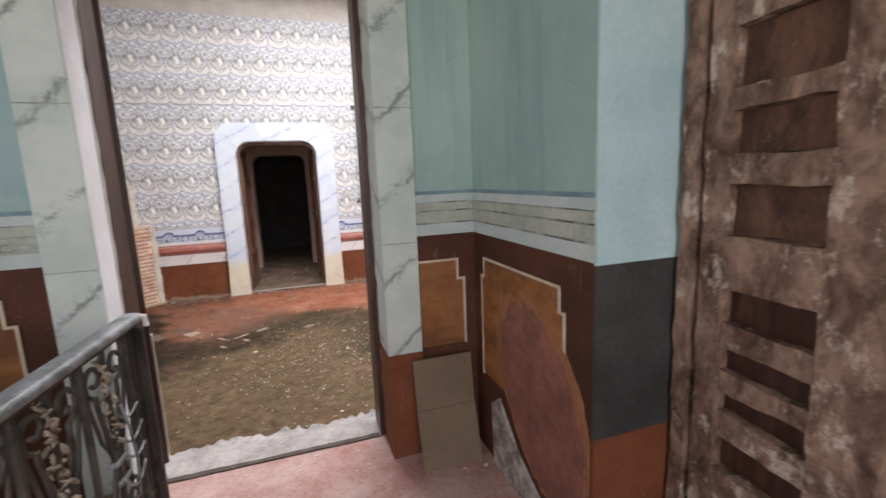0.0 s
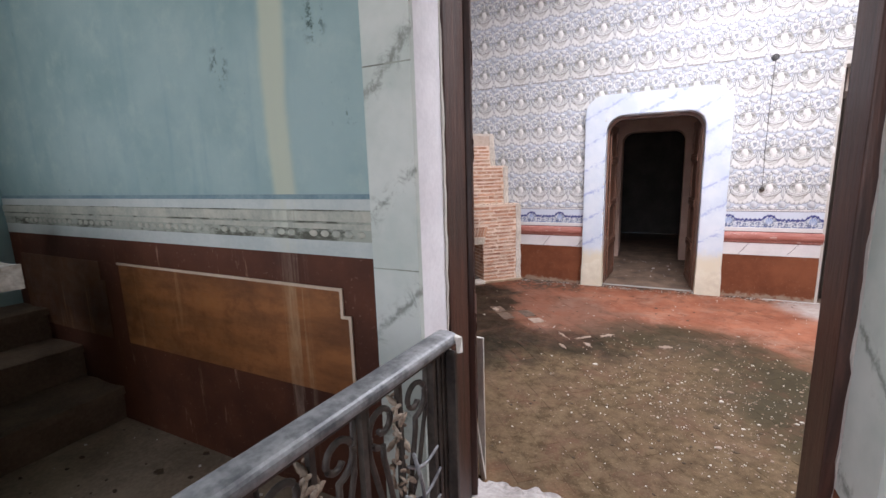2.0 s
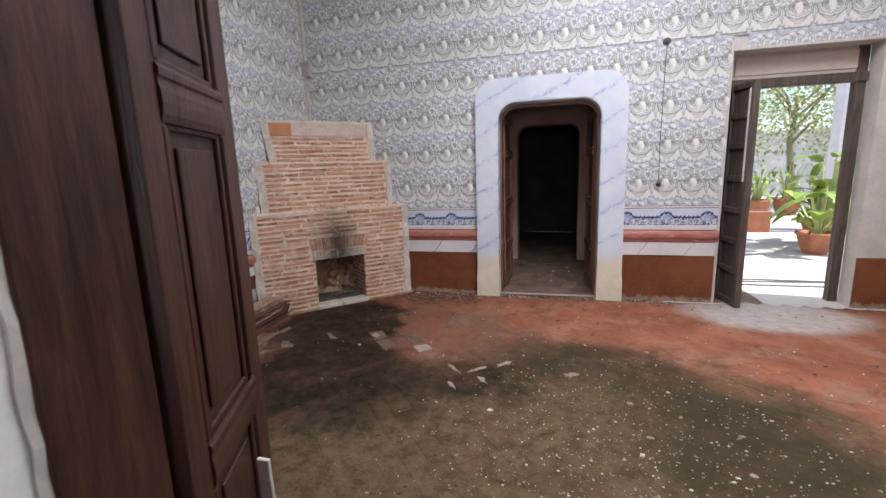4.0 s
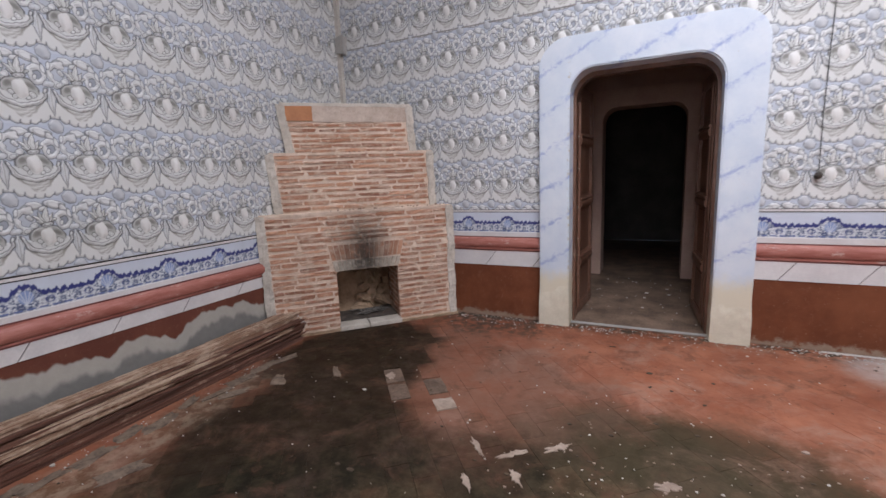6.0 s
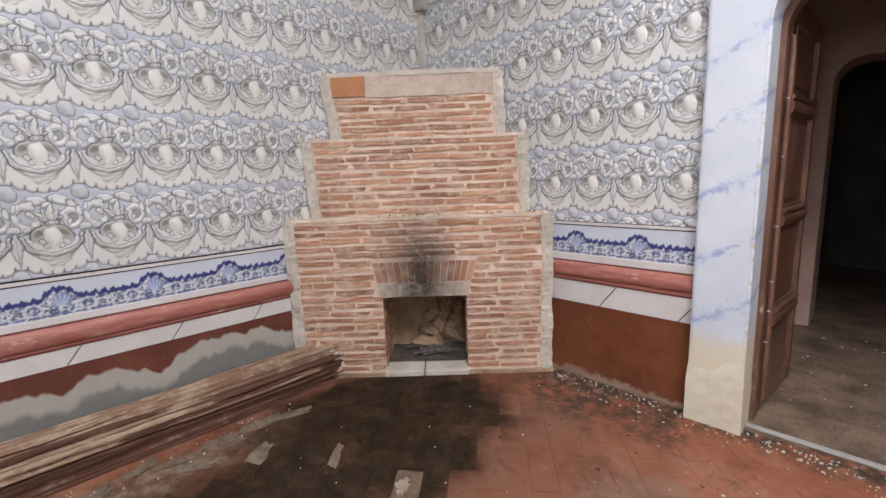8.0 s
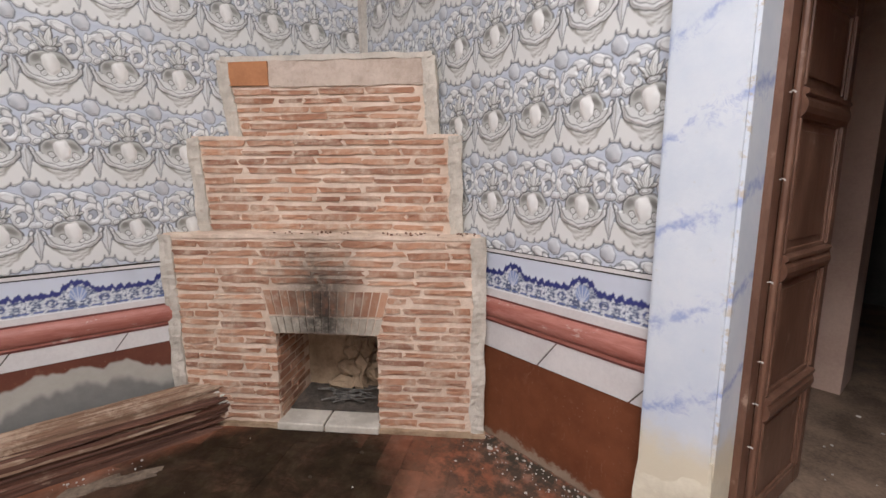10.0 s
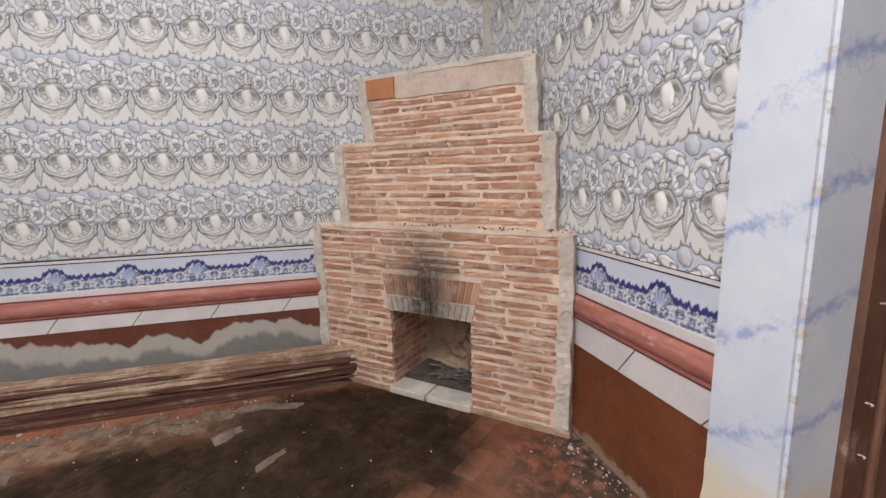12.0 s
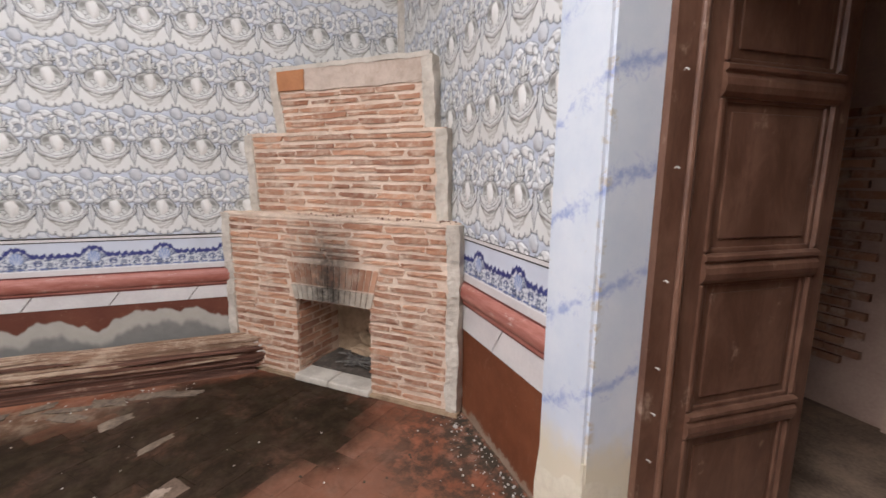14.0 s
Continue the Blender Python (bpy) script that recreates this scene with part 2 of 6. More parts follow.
def floor_paint(name, tint_random):
    """Terracotta pavers under dark moss, wet grime and lime dust; stains with shapes of their own, a darker far edge
    and a pale patch by the yard door.
    """
    k = Nodes(name)
    n1, n2, n3 = k.noise(2.2, 7, 0.7), k.noise(11, 6, 0.7), k.noise(70, 4, 0.7)
    c = k.mix(k.ramp(n1, 0.3, 0.7), (0.22, 0.072, 0.036), (0.385, 0.152, 0.085))
    c = k.mix(k.math("MULTIPLY", tint_random(k), 0.35), c, (0.25, 0.105, 0.065))
    c = k.mix(k.ramp(n2, 0.5, 0.75, 0, 0.5), c, (0.28, 0.16, 0.115))
    rn = tint_random(k)
    moss = k.math("MAXIMUM", k.blob(-2.08, 5.32, 0.70, 1.05, 0.22, 1.8, 0.25, rn), k.blob(-1.72, 4.35, 0.85, 0.75, 0.26, 1.6, 0.35, rn))
    moss = k.math("MAXIMUM", moss, k.math("MULTIPLY", k.blob(-0.75, 4.55, 0.55, 0.35, 0.35, 2.0, 0.4, rn), 0.85))
    wide = k.math("MAXIMUM", k.blob(0.35, 3.6, 1.75, 1.45, 0.3, 1.1, 0.3, rn), k.blob(-1.1, 3.2, 1.4, 0.95, 0.3, 1.3, 0.3, rn))
    rim = k.math("MAXIMUM", k.blob(0.25, 4.95, 0.85, 0.42, 0.35, 1.7, 0.45, rn), k.blob(1.1, 4.0, 0.6, 0.7, 0.4, 1.7, 0.5, rn))
    dusty = k.mix(k.ramp(n2, 0.35, 0.65), (0.040, 0.034, 0.015), (0.130, 0.100, 0.055))
    dusty = k.mix(k.ramp(n1, 0.45, 0.7, 0, 0.7), dusty, (0.030, 0.027, 0.013))
    dusty = k.mix(k.ramp(n3, 0.56, 0.70, 0, 0.55), dusty, (0.25, 0.21, 0.145))
    c = k.mix(k.math("MULTIPLY", wide, 0.90), c, dusty)
    c = k.mix(k.math("MULTIPLY", rim, 0.9), c, k.mix(n2, (0.020, 0.018, 0.008), (0.062, 0.048, 0.025)))
    c = k.mix(k.math("MULTIPLY", moss, 0.95), c, k.mix(k.ramp(n2, 0.4, 0.75), (0.0065, 0.006, 0.0026), (0.030, 0.025, 0.012)))
    strip = k.math("MULTIPLY", k.ramp(k.math("ABSOLUTE", k.math("ADD", k.math("ADD", k.sep(k.pos())[0], 2.52), k.math("MULTIPLY", k.math("SUBTRACT", n1, 0.5), 0.5))), 0.22, 0.06), k.ramp(k.sep(k.pos())[1], 5.0, 4.6))
    c = k.mix(k.math("MULTIPLY", strip, 0.5), c, k.mix(k.ramp(n2, 0.4, 0.62), (0.13, 0.085, 0.05), (0.36, 0.29, 0.21)))
    smear = k.noise(1.7, 8, 0.72, None, 0.4)
    bare = k.math("SUBTRACT", 1.0, k.math("MULTIPLY", k.math("MAXIMUM", moss, wide), 0.85))
    c = k.mix(k.math("MULTIPLY", k.math("MULTIPLY", k.ramp(smear, 0.48, 0.66), 0.66), bare), c, (0.34, 0.205, 0.15))
    damp = k.blob(-1.35, 5.35, 1.15, 0.95, 0.3, 1.6, 0.3, rn)
    c = k.mix(k.math("MULTIPLY", k.math("MULTIPLY", damp, k.math("SUBTRACT", 1.0, moss)), k.ramp(n1, 0.3, 0.6, 0.25, 0.7)), c, k.mix(n2, (0.075, 0.040, 0.026), (0.20, 0.115, 0.080)))
    c = k.mix(k.math("MULTIPLY", k.ramp(k.noise(3.4, 9, 0.78, None, 0.5), 0.50, 0.68), 0.72), c, (0.10, 0.050, 0.030))
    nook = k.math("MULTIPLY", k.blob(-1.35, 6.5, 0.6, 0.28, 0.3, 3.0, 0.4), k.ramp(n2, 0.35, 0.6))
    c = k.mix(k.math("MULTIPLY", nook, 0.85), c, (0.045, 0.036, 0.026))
    # darker towards the far wall, broken up by noise
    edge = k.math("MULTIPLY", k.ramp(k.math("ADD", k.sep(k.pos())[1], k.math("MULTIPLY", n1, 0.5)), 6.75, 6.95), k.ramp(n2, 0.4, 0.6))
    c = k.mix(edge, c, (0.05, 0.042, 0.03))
    # pale patch just inside the yard doorway
    lime = k.blob(2.1, 6.35, 0.75, 0.45, 0.15, 2.0)
    c = k.mix(k.math("MULTIPLY", lime, 0.85), c, k.mix(k.ramp(n2, 0.3, 0.7), (0.42, 0.37, 0.33), (0.56, 0.52, 0.48)))
    k.bump(k.math("ADD", k.math("MULTIPLY", n2, 0.7), k.math("MULTIPLY", n3, 0.4)), 0.35, 0.008)
    wet = k.math("MAXIMUM", moss, k.math("MULTIPLY", wide, 0.6))
    return k.done(c, k.ramp(k.math("MULTIPLY", wet, k.ramp(n1, 0.35, 0.65)), 0, 1, 0.85, 0.62), 0, 0.18)


def brown_wainscot(name, base, light, cement_top=None, run=False):
    """Ox-red limewash; where cement_top is given the paint has fallen off below a ragged line."""
    k = Nodes(name)
    n1, n2, n3 = k.noise(2.0, 6, 0.65), k.noise(14, 5, 0.7), k.noise(80, 3)
    c = k.mix(k.ramp(n1, 0.3, 0.7), base, light)
    c = k.mix(k.ramp(n2, 0.6, 0.8, 0, 0.35), c, (0.30, 0.17, 0.12))
    drip = k.math("MULTIPLY", k.ramp(k.noise(26, 5, 0.7, k.scaled(k.pos(), (1, 1, 0.14))), 0.62, 0.70), k.ramp(n1, 0.4, 0.6))
    c = k.mix(k.math("MULTIPLY", drip, 0.5), c, (0.34, 0.22, 0.16))
    c = k.mix(k.ramp(n3, 0.66, 0.74, 0, 0.5), c, (0.36, 0.25, 0.18))
    height = k.math("MULTIPLY", n2, 0.5)
    foot = k.ramp(k.math("ADD", k.sep(k.pos())[2], k.math("MULTIPLY", k.math("SUBTRACT", k.noise(9, 6, 0.75), 0.5), 0.22)), 0.055, 0.02)
    c = k.mix(k.math("MULTIPLY", foot, 0.8), c, k.mix(n2, (0.20, 0.13, 0.085), (0.42, 0.34, 0.26)))
    if run:
        c = water_run(k, c, (0.27, 0.20, 0.15), 0.6)
    if cement_top:
        s = k.sep(k.pos())
        lvl = k.math("ADD", cement_top, k.math("MULTIPLY", k.math("SUBTRACT", k.noise(1.9, 4, 0.6, k.scaled(k.pos(), (1, 1, 0.2))), 0.5), 0.55))
        gone = k.ramp(k.math("SUBTRACT", lvl, s[2]), -0.008, 0.012)
        deep = k.ramp(k.math("SUBTRACT", k.math("SUBTRACT", lvl, 0.07), k.math("ADD", s[2], k.math("MULTIPLY", n1, 0.06))), -0.02, 0.03)
        cem = k.mix(deep, k.mix(n2, (0.33, 0.31, 0.27), (0.46, 0.43, 0.38)), k.mix(n2, (0.15, 0.145, 0.135), (0.26, 0.25, 0.23)))
        c = k.mix(gone, c, cem)
        height = k.math("SUBTRACT", height, gone)
    k.bump(k.math("ADD", height, k.math("MULTIPLY", n3, 0.3)), 0.3, 0.008)
    return k.done(c, 0.75, 0, 0.3)


def brick_mat():
    """Thin old bricks with lime bloom, and soot above the hearth."""
    k = Nodes("old_brick")
    r = k.rnd()
    n1, n2 = k.noise(10, 6, 0.7), k.noise(55, 4, 0.7)
    c = k.mix(r, (0.31, 0.150, 0.092), (0.52, 0.285, 0.180))
    c = k.mix(k.ramp(k.math("FRACT", k.math("MULTIPLY", r, 7.31)), 0.75, 0.95, 0, 0.6), c, (0.21, 0.10, 0.07))
    c = k.mix(k.ramp(n1, 0.42, 0.72, 0, 0.8), c, (0.62, 0.49, 0.38))
    c = k.mix(k.ramp(k.noise(3.6, 8, 0.78, None, 0.8), 0.54, 0.66, 0, 0.6), c, (0.60, 0.50, 0.40))
    c = k.mix(k.ramp(n2, 0.5, 0.8, 0, 0.4), c, (0.20, 0.11, 0.08))
    c = soot(k, c)
    k.bump(k.math("ADD", n1, n2), 0.5, 0.006)
    return k.done(c, 0.9, 0, 0.2)


def soot(k, c):
    s = k.sep(k.pos())
    d = k.math("ADD", k.math("MULTIPLY", k.math("ADD", s[0], 2.42), 0.702), k.math("MULTIPLY", k.math("SUBTRACT", s[1], 6.06), 0.712))
    d = k.math("ADD", d, k.math("MULTIPLY", k.math("SUBTRACT", k.noise(6, 4), 0.5), 0.12))
    wid = k.ramp(k.math("ABSOLUTE", d), 0.36, 0.0)
    up = k.math("MULTIPLY", k.ramp(s[2], 0.50, 0.60), k.ramp(k.math("ADD", s[2], k.math("MULTIPLY", k.noise(9, 4), 0.2)), 1.36, 0.88))
    f = k.math("MULTIPLY", k.math("MULTIPLY", wid, up), k.ramp(k.noise(20, 5, 0.7), 0.25, 0.6, 0.5, 1.0))
    return k.mix(k.math("MULTIPLY", f, 0.93), c, (0.022, 0.018, 0.015))


def mortar_mat(name, a, b, sooty=True):
    k = Nodes(name)
    n1, n2 = k.noise(7, 6, 0.7), k.noise(60, 4, 0.7)
    c = k.mix(k.ramp(n1, 0.3, 0.7), a, b)
    c = k.mix(k.ramp(n2, 0.55, 0.8, 0, 0.5), c, (0.40, 0.27, 0.19))
    if sooty:
        c = soot(k, c)
    k.bump(k.math("ADD", n1, n2), 0.6, 0.008)
    return k.done(c, 0.95, 0, 0.15)


def leaf_mat(name, a, b):
    k = Nodes(name)
    c = k.mix(k.island(), a, b)
    k.put(k.bsdf.inputs["Transmission Weight"], 0.0)
    k.put(k.bsdf.inputs["Subsurface Weight"], 0.0)
    return k.done(c, 0.5, 0, 0.4)


M_TEAL = painted_wall_entry()
# Greener copy for the right side, also lightened to make up for weak light.
M_TEALGREENLIT = painted_wall_entry("lifted_green_teal_paint", (0.235, 0.345, 0.305), (0.345, 0.455, 0.405))
M_MARBLE_GREEN = veined("green_marbling", (0.42, 0.475, 0.43), (0.54, 0.575, 0.53), (0.15, 0.165, 0.14), 2.6, -0.9)
M_MARBLE_BLUE = veined("blue_marbling", (0.54, 0.595, 0.67), (0.64, 0.675, 0.72), (0.27, 0.33, 0.56), 3.06, -0.55, (0.64, 0.585, 0.45), -0.077, 0.085)
M_GLAZE = glazed("painted_glaze")
M_FLOOR = floor_paint("terracotta_floor", lambda k: k.rnd())
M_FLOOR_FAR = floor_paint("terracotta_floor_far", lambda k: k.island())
M_SEAM = plain("dirty_joint", (0.075, 0.040, 0.026), (0.20, 0.095, 0.062), 3, 0.9, 0.4)
M_BROWN = brown_wainscot("oxred_wash", (0.125, 0.036, 0.013), (0.20, 0.066, 0.027))
M_BROWN_PEEL = brown_wainscot("oxred_wash_peeling", (0.105, 0.032, 0.02), (0.16, 0.055, 0.033), 0.42)
M_DADO = brown_wainscot("maroon_dado", (0.046, 0.0145, 0.007), (0.092, 0.031, 0.014), None, True)
M_OCHRE = ochre_panel()
# Darker copy of the ochre: the dimness by the stairs put into colour.
M_OCHRESHADE = ochre_panel("shaded_ochre_panel", (0.060, 0.024, 0.010), (0.115, 0.052, 0.022))
M_LINE = plain("cream_line", (0.42, 0.33, 0.24), (0.55, 0.45, 0.34), 8, 0.8, 0.1)
M_PINK = plain("pink_render", (0.125, 0.047, 0.031), (0.27, 0.11, 0.075), 9, 0.9, 1.0)
M_CREAM = plain("cream_cornice", (0.25, 0.28, 0.24), (0.43, 0.43, 0.36), 7, 0.8, 0.2, run=True)
M_PALE = plain("pale_teal_band", (0.35, 0.405, 0.39), (0.47, 0.51, 0.48), 5, 0.8, 0.15, run=True)
M_DARKLINE = worn_line("shadow_green_line", (0.085, 0.09, 0.07), (0.30, 0.33, 0.28))
M_BLUELINE = plain("blue_line", (0.10, 0.17, 0.20), (0.20, 0.29, 0.31), 6, 0.8, 0.1)
M_GREYPAINT = plain("charcoal_paint", (0.022, 0.020, 0.019), (0.058, 0.053, 0.049), 5, 0.7, 0.15)
M_WHITE = plain("chipped_whitewash", (0.64, 0.62, 0.64), (0.80, 0.78, 0.80), 3.5, 0.8, 0.3)
M_PLASTER = plain("bare_plaster", (0.44, 0.41, 0.37), (0.60, 0.57, 0.52), 4, 0.9, 0.35)
M_CEIL = plain("ceiling_plaster", (0.55, 0.54, 0.52), (0.66, 0.65, 0.62), 2, 0.9, 0.2)
M_GREYWALL = plain("cement_render", (0.30, 0.29, 0.27), (0.42, 0.40, 0.37), 3, 0.9, 0.4)
M_DARKWALL = plain("back_room_plaster", (0.38, 0.34, 0.31), (0.56, 0.50, 0.45), 2.5, 0.9, 0.3)
M_REDTRIM = wood("pink_red_moulding", (0.30, 0.095, 0.070), (0.47, 0.205, 0.165), (0.9, 0.9, 6), 0.5, (0.62, 0.50, 0.44), 0.560, 0.15)
M_REDDARK = plain("dark_red_fillet", (0.12, 0.035, 0.03), (0.19, 0.07, 0.06), 6, 0.6, 0.2)
M_TILEWHITE = plain("ivory_tile", (0.56, 0.53, 0.52), (0.68, 0.65, 0.63), 4, 0.45, 0.1)
M_GROUT = plain("dark_grout", (0.10, 0.08, 0.07), (0.17, 0.14, 0.12), 10, 0.9, 0.3)
M_WOOD = wood("dark_varnished_wood", (0.022, 0.009, 0.006), (0.080, 0.033, 0.022), rough=0.42)
M_WOODLEAF = wood("brown_door_wood", (0.098, 0.046, 0.029), (0.195, 0.103, 0.068), (2.2, 2.2, 0.8), rough=0.34, wear=(0.34, 0.235, 0.175), wear_lo=0.57, bump=0.22)
M_WOODGREY = wood("weathered_grey_wood", (0.05, 0.038, 0.03), (0.13, 0.10, 0.08), rough=0.75)
M_WOODOLD = wood("peeling_old_wood", (0.060, 0.028, 0.016), (0.31, 0.195, 0.138), (2.6, 2.6, 1.6), rough=0.85, wear=(0.50, 0.40, 0.32), wear_lo=0.525, bump=1.0)
M_BEAM = wood("rotten_beam_wood", (0.050, 0.022, 0.014), (0.20, 0.092, 0.060), (12, 0.35, 12), 0.85, (0.30, 0.20, 0.14), 0.55, 0.9)
M_BEAMTOP = wood("bleached_beam_wood", (0.17, 0.085, 0.05), (0.44, 0.295, 0.20), (12, 0.35, 12), 0.85, (0.55, 0.41, 0.30), 0.48, 0.9)
M_LIMEBRICK = mortar_mat("limewashed_brick", (0.42, 0.36, 0.29), (0.62, 0.55, 0.46))
M_BRICK = brick_mat()
M_MORTAR = mortar_mat("lime_mortar", (0.57, 0.435, 0.335), (0.78, 0.635, 0.515))
M_CEMENT = mortar_mat("grey_edge_cement", (0.45, 0.405, 0.345), (0.64, 0.585, 0.51), False)
M_STONE = mortar_mat("rubble_stone", (0.24, 0.165, 0.105), (0.46, 0.335, 0.225), False)
M_ASH = plain("grey_ash", (0.035, 0.028, 0.022), (0.13, 0.105, 0.085), 14, 1.0, 0.6)
M_STICK = plain("charred_stick", (0.04, 0.035, 0.03), (0.22, 0.20, 0.18), 20, 0.95, 0.4)
M_ORANGE = plain("orange_tile", (0.38, 0.155, 0.065), (0.48, 0.215, 0.095), 8, 0.6, 0.15)
M_IRON = plain("black_wrought_iron", (0.028, 0.024, 0.022), (0.095, 0.080, 0.066), 12, 0.5, 0.4, 0.35)
M_RAILTOP = plain("worn_painted_handrail", (0.085, 0.090, 0.096), (0.33, 0.335, 0.34), 14, 0.5, 0.2, 0.25)
# Rust, with whitish highlights put into the lighter tone.
M_CAST = plain("rusty_highlit_cast_flower", (0.13, 0.09, 0.06), (0.50, 0.42, 0.33), 25, 0.7, 0.4, 0.3)
M_LANDING = plain("worn_red_cement", (0.34, 0.15, 0.12), (0.55, 0.40, 0.36), 3.5, 0.75, 0.35)
M_SILL = plain("white_cement_sill", (0.26, 0.235, 0.22), (0.50, 0.47, 0.45), 7, 0.8, 0.5)
M_PLATFORM = plain("dusty_cement", (0.14, 0.108, 0.074), (0.31, 0.25, 0.18), 3.5, 0.9, 0.4)
M_STEP = plain("stair_stone", (0.085, 0.058, 0.040), (0.19, 0.135, 0.092), 4, 0.85, 0.4)
M_COPING = plain("chipped_white_stone", (0.24, 0.205, 0.16), (0.62, 0.585, 0.52), 11, 0.85, 0.5)
M_CARD = plain("brown_cardboard", (0.14, 0.095, 0.058), (0.20, 0.14, 0.09), 3, 0.85, 0.1)
M_CHIP = plain("lime_flake", (0.48, 0.45, 0.40), (0.68, 0.65, 0.59), 12, 0.9, 0.3)
M_DEBRIS = plain("dead_leaf_litter", (0.03, 0.02, 0.012), (0.10, 0.07, 0.045), 20, 0.9, 0.3)
M_CABLE = plain("grey_cable", (0.05, 0.05, 0.05), (0.10, 0.10, 0.095), 20, 0.5, 0.1)
M_PALEPAVER = plain("limed_paver", (0.23, 0.165, 0.125), (0.40, 0.32, 0.255), 9, 0.85, 0.3)
M_YARD = plain("pale_concrete_yard", (0.46, 0.44, 0.41), (0.58, 0.555, 0.52), 1.2, 0.9, 0.3)
M_TERRA = plain("terracotta_pot", (0.28, 0.10, 0.05), (0.42, 0.18, 0.10), 8, 0.8, 0.3)
M_POSTWOOD = plain("orange_post", (0.30, 0.15, 0.07), (0.42, 0.23, 0.12), 3, 0.7, 0.2)
M_LEAF = leaf_mat("leaf_green", (0.30, 0.36, 0.12), (0.56, 0.58, 0.28))
M_LEAFBIG = leaf_mat("banana_leaf", (0.14, 0.24, 0.03), (0.30, 0.36, 0.06))
M_BARK = plain("bark", (0.26, 0.22, 0.16), (0.42, 0.36, 0.27), 12, 0.9, 0.6)

# ---------------------------------------------------------------- mesh helpers


def mesh_of(name, bm, material, smooth=False):
    me = bpy.data.meshes.new(name)
    bm.normal_update()
    bm.to_mesh(me)
    bm.free()
    me.materials.append(material)
    if smooth:
        me.shade_smooth()
    return me


def part(name, bm, material, parent=None, label="", smooth=False):
    """One mesh object, under a thing or a part."""
    ob = new(name, mesh_of(name, bm, material, smooth))
    ob.parent = parent
    if label:
        ob["label"] = label
    return ob


def thing(name, label, category, at=(0, 0, 0), rz=0.0, group="", kind=""):
    ob = new(name)
    ob.empty_display_size = 0.1
    ob.matrix_world = pose(*at, 0, 0, rz)
    return tagged(ob, label, category, group, kind)


def structure(name, bm, material, label, category, smooth=False):
    return tagged(part(name, bm, material, None, "", smooth), label, category, "", "structure")


def add_box(bm, x0, x1, y0, y1, z0, z1, bevel=0.0, m=None):
    r = bmesh.ops.create_cube(bm, size=1.0, matrix=Matrix.LocRotScale(((x0 + x1) / 2, (y0 + y1) / 2, (z0 + z1) / 2), None, (abs(x1 - x0), abs(y1 - y0), abs(z1 - z0))))
    vs = r["verts"]
    if bevel:
        es = list({e for v in vs for e in v.link_edges})
        out = bmesh.ops.bevel(bm, geom=es, offset=bevel, segments=2, affect="EDGES", profile=0.5)
        vs = list({v for v in out["verts"]} | {v for v in vs if v.is_valid})
        vs = list({v for f in out["faces"] for v in f.verts} | set(vs))
    if m is not None:
        bmesh.ops.transform(bm, matrix=m, verts=[v for v in vs if v.is_valid])
    return bm


def box(x0, x1, y0, y1, z0, z1, bevel=0.0, m=None):
    return add_box(bmesh.new(), x0, x1, y0, y1, z0, z1, bevel, m)


def prism(pts, a, b, axis="z", bm=None):
    """A polygon pushed from a to b along an axis. pts lie in the other two axes, in order."""
    bm = bm or bmesh.new()

    def at(p, h):
        return {"z": (p[0], p[1], h), "y": (p[0], h, p[1]), "x": (h, p[0], p[1])}[axis]

    lo, hi = [bm.verts.new(at(p, a)) for p in pts], [bm.verts.new(at(p, b)) for p in pts]
    n = len(pts)
    bm.faces.new(lo[::-1])
    bm.faces.new(hi)
    for i in range(n):
        bm.faces.new((lo[i], lo[(i + 1) % n], hi[(i + 1) % n], hi[i]))
    bmesh.ops.recalc_face_normals(bm, faces=bm.faces)
    return bm


def tube(path, radius, sides=8, bm=None, closed=False, taper=None):
    """A round bar swept along points."""
    bm = bm or bmesh.new()
    pts = [Vector(p) for p in path]
    rings = []
    for i, p in enumerate(pts):
        d = (pts[min(i + 1, len(pts) - 1)] - pts[max(i - 1, 0)]).normalized()
        up = Vector((0, 0, 1)) if abs(d.z) < 0.9 else Vector((1, 0, 0))
        u = d.cross(up).normalized()
        v = d.cross(u).normalized()
        r = radius * (taper(i / (len(pts) - 1)) if taper else 1)
        rings.append([bm.verts.new(p + r * (math.cos(a) * u + math.sin(a) * v)) for a in [2 * math.pi * k / sides for k in range(sides)]])
    for a, b in zip(rings, rings[1:]):
        for k in range(sides):
            bm.faces.new((a[k], a[(k + 1) % sides], b[(k + 1) % sides], b[k]))
    bm.faces.new(rings[0][::-1])
    bm.faces.new(rings[-1])
    bmesh.ops.recalc_face_normals(bm, faces=bm.faces)
    return bm


def rough_up(bm, amount, scale=6.0, seed=0.0):
    for v in bm.verts:
        v.co += amount * noise.noise_vector(v.co * scale + Vector((seed, seed * 2.3, -seed)))
    return bm


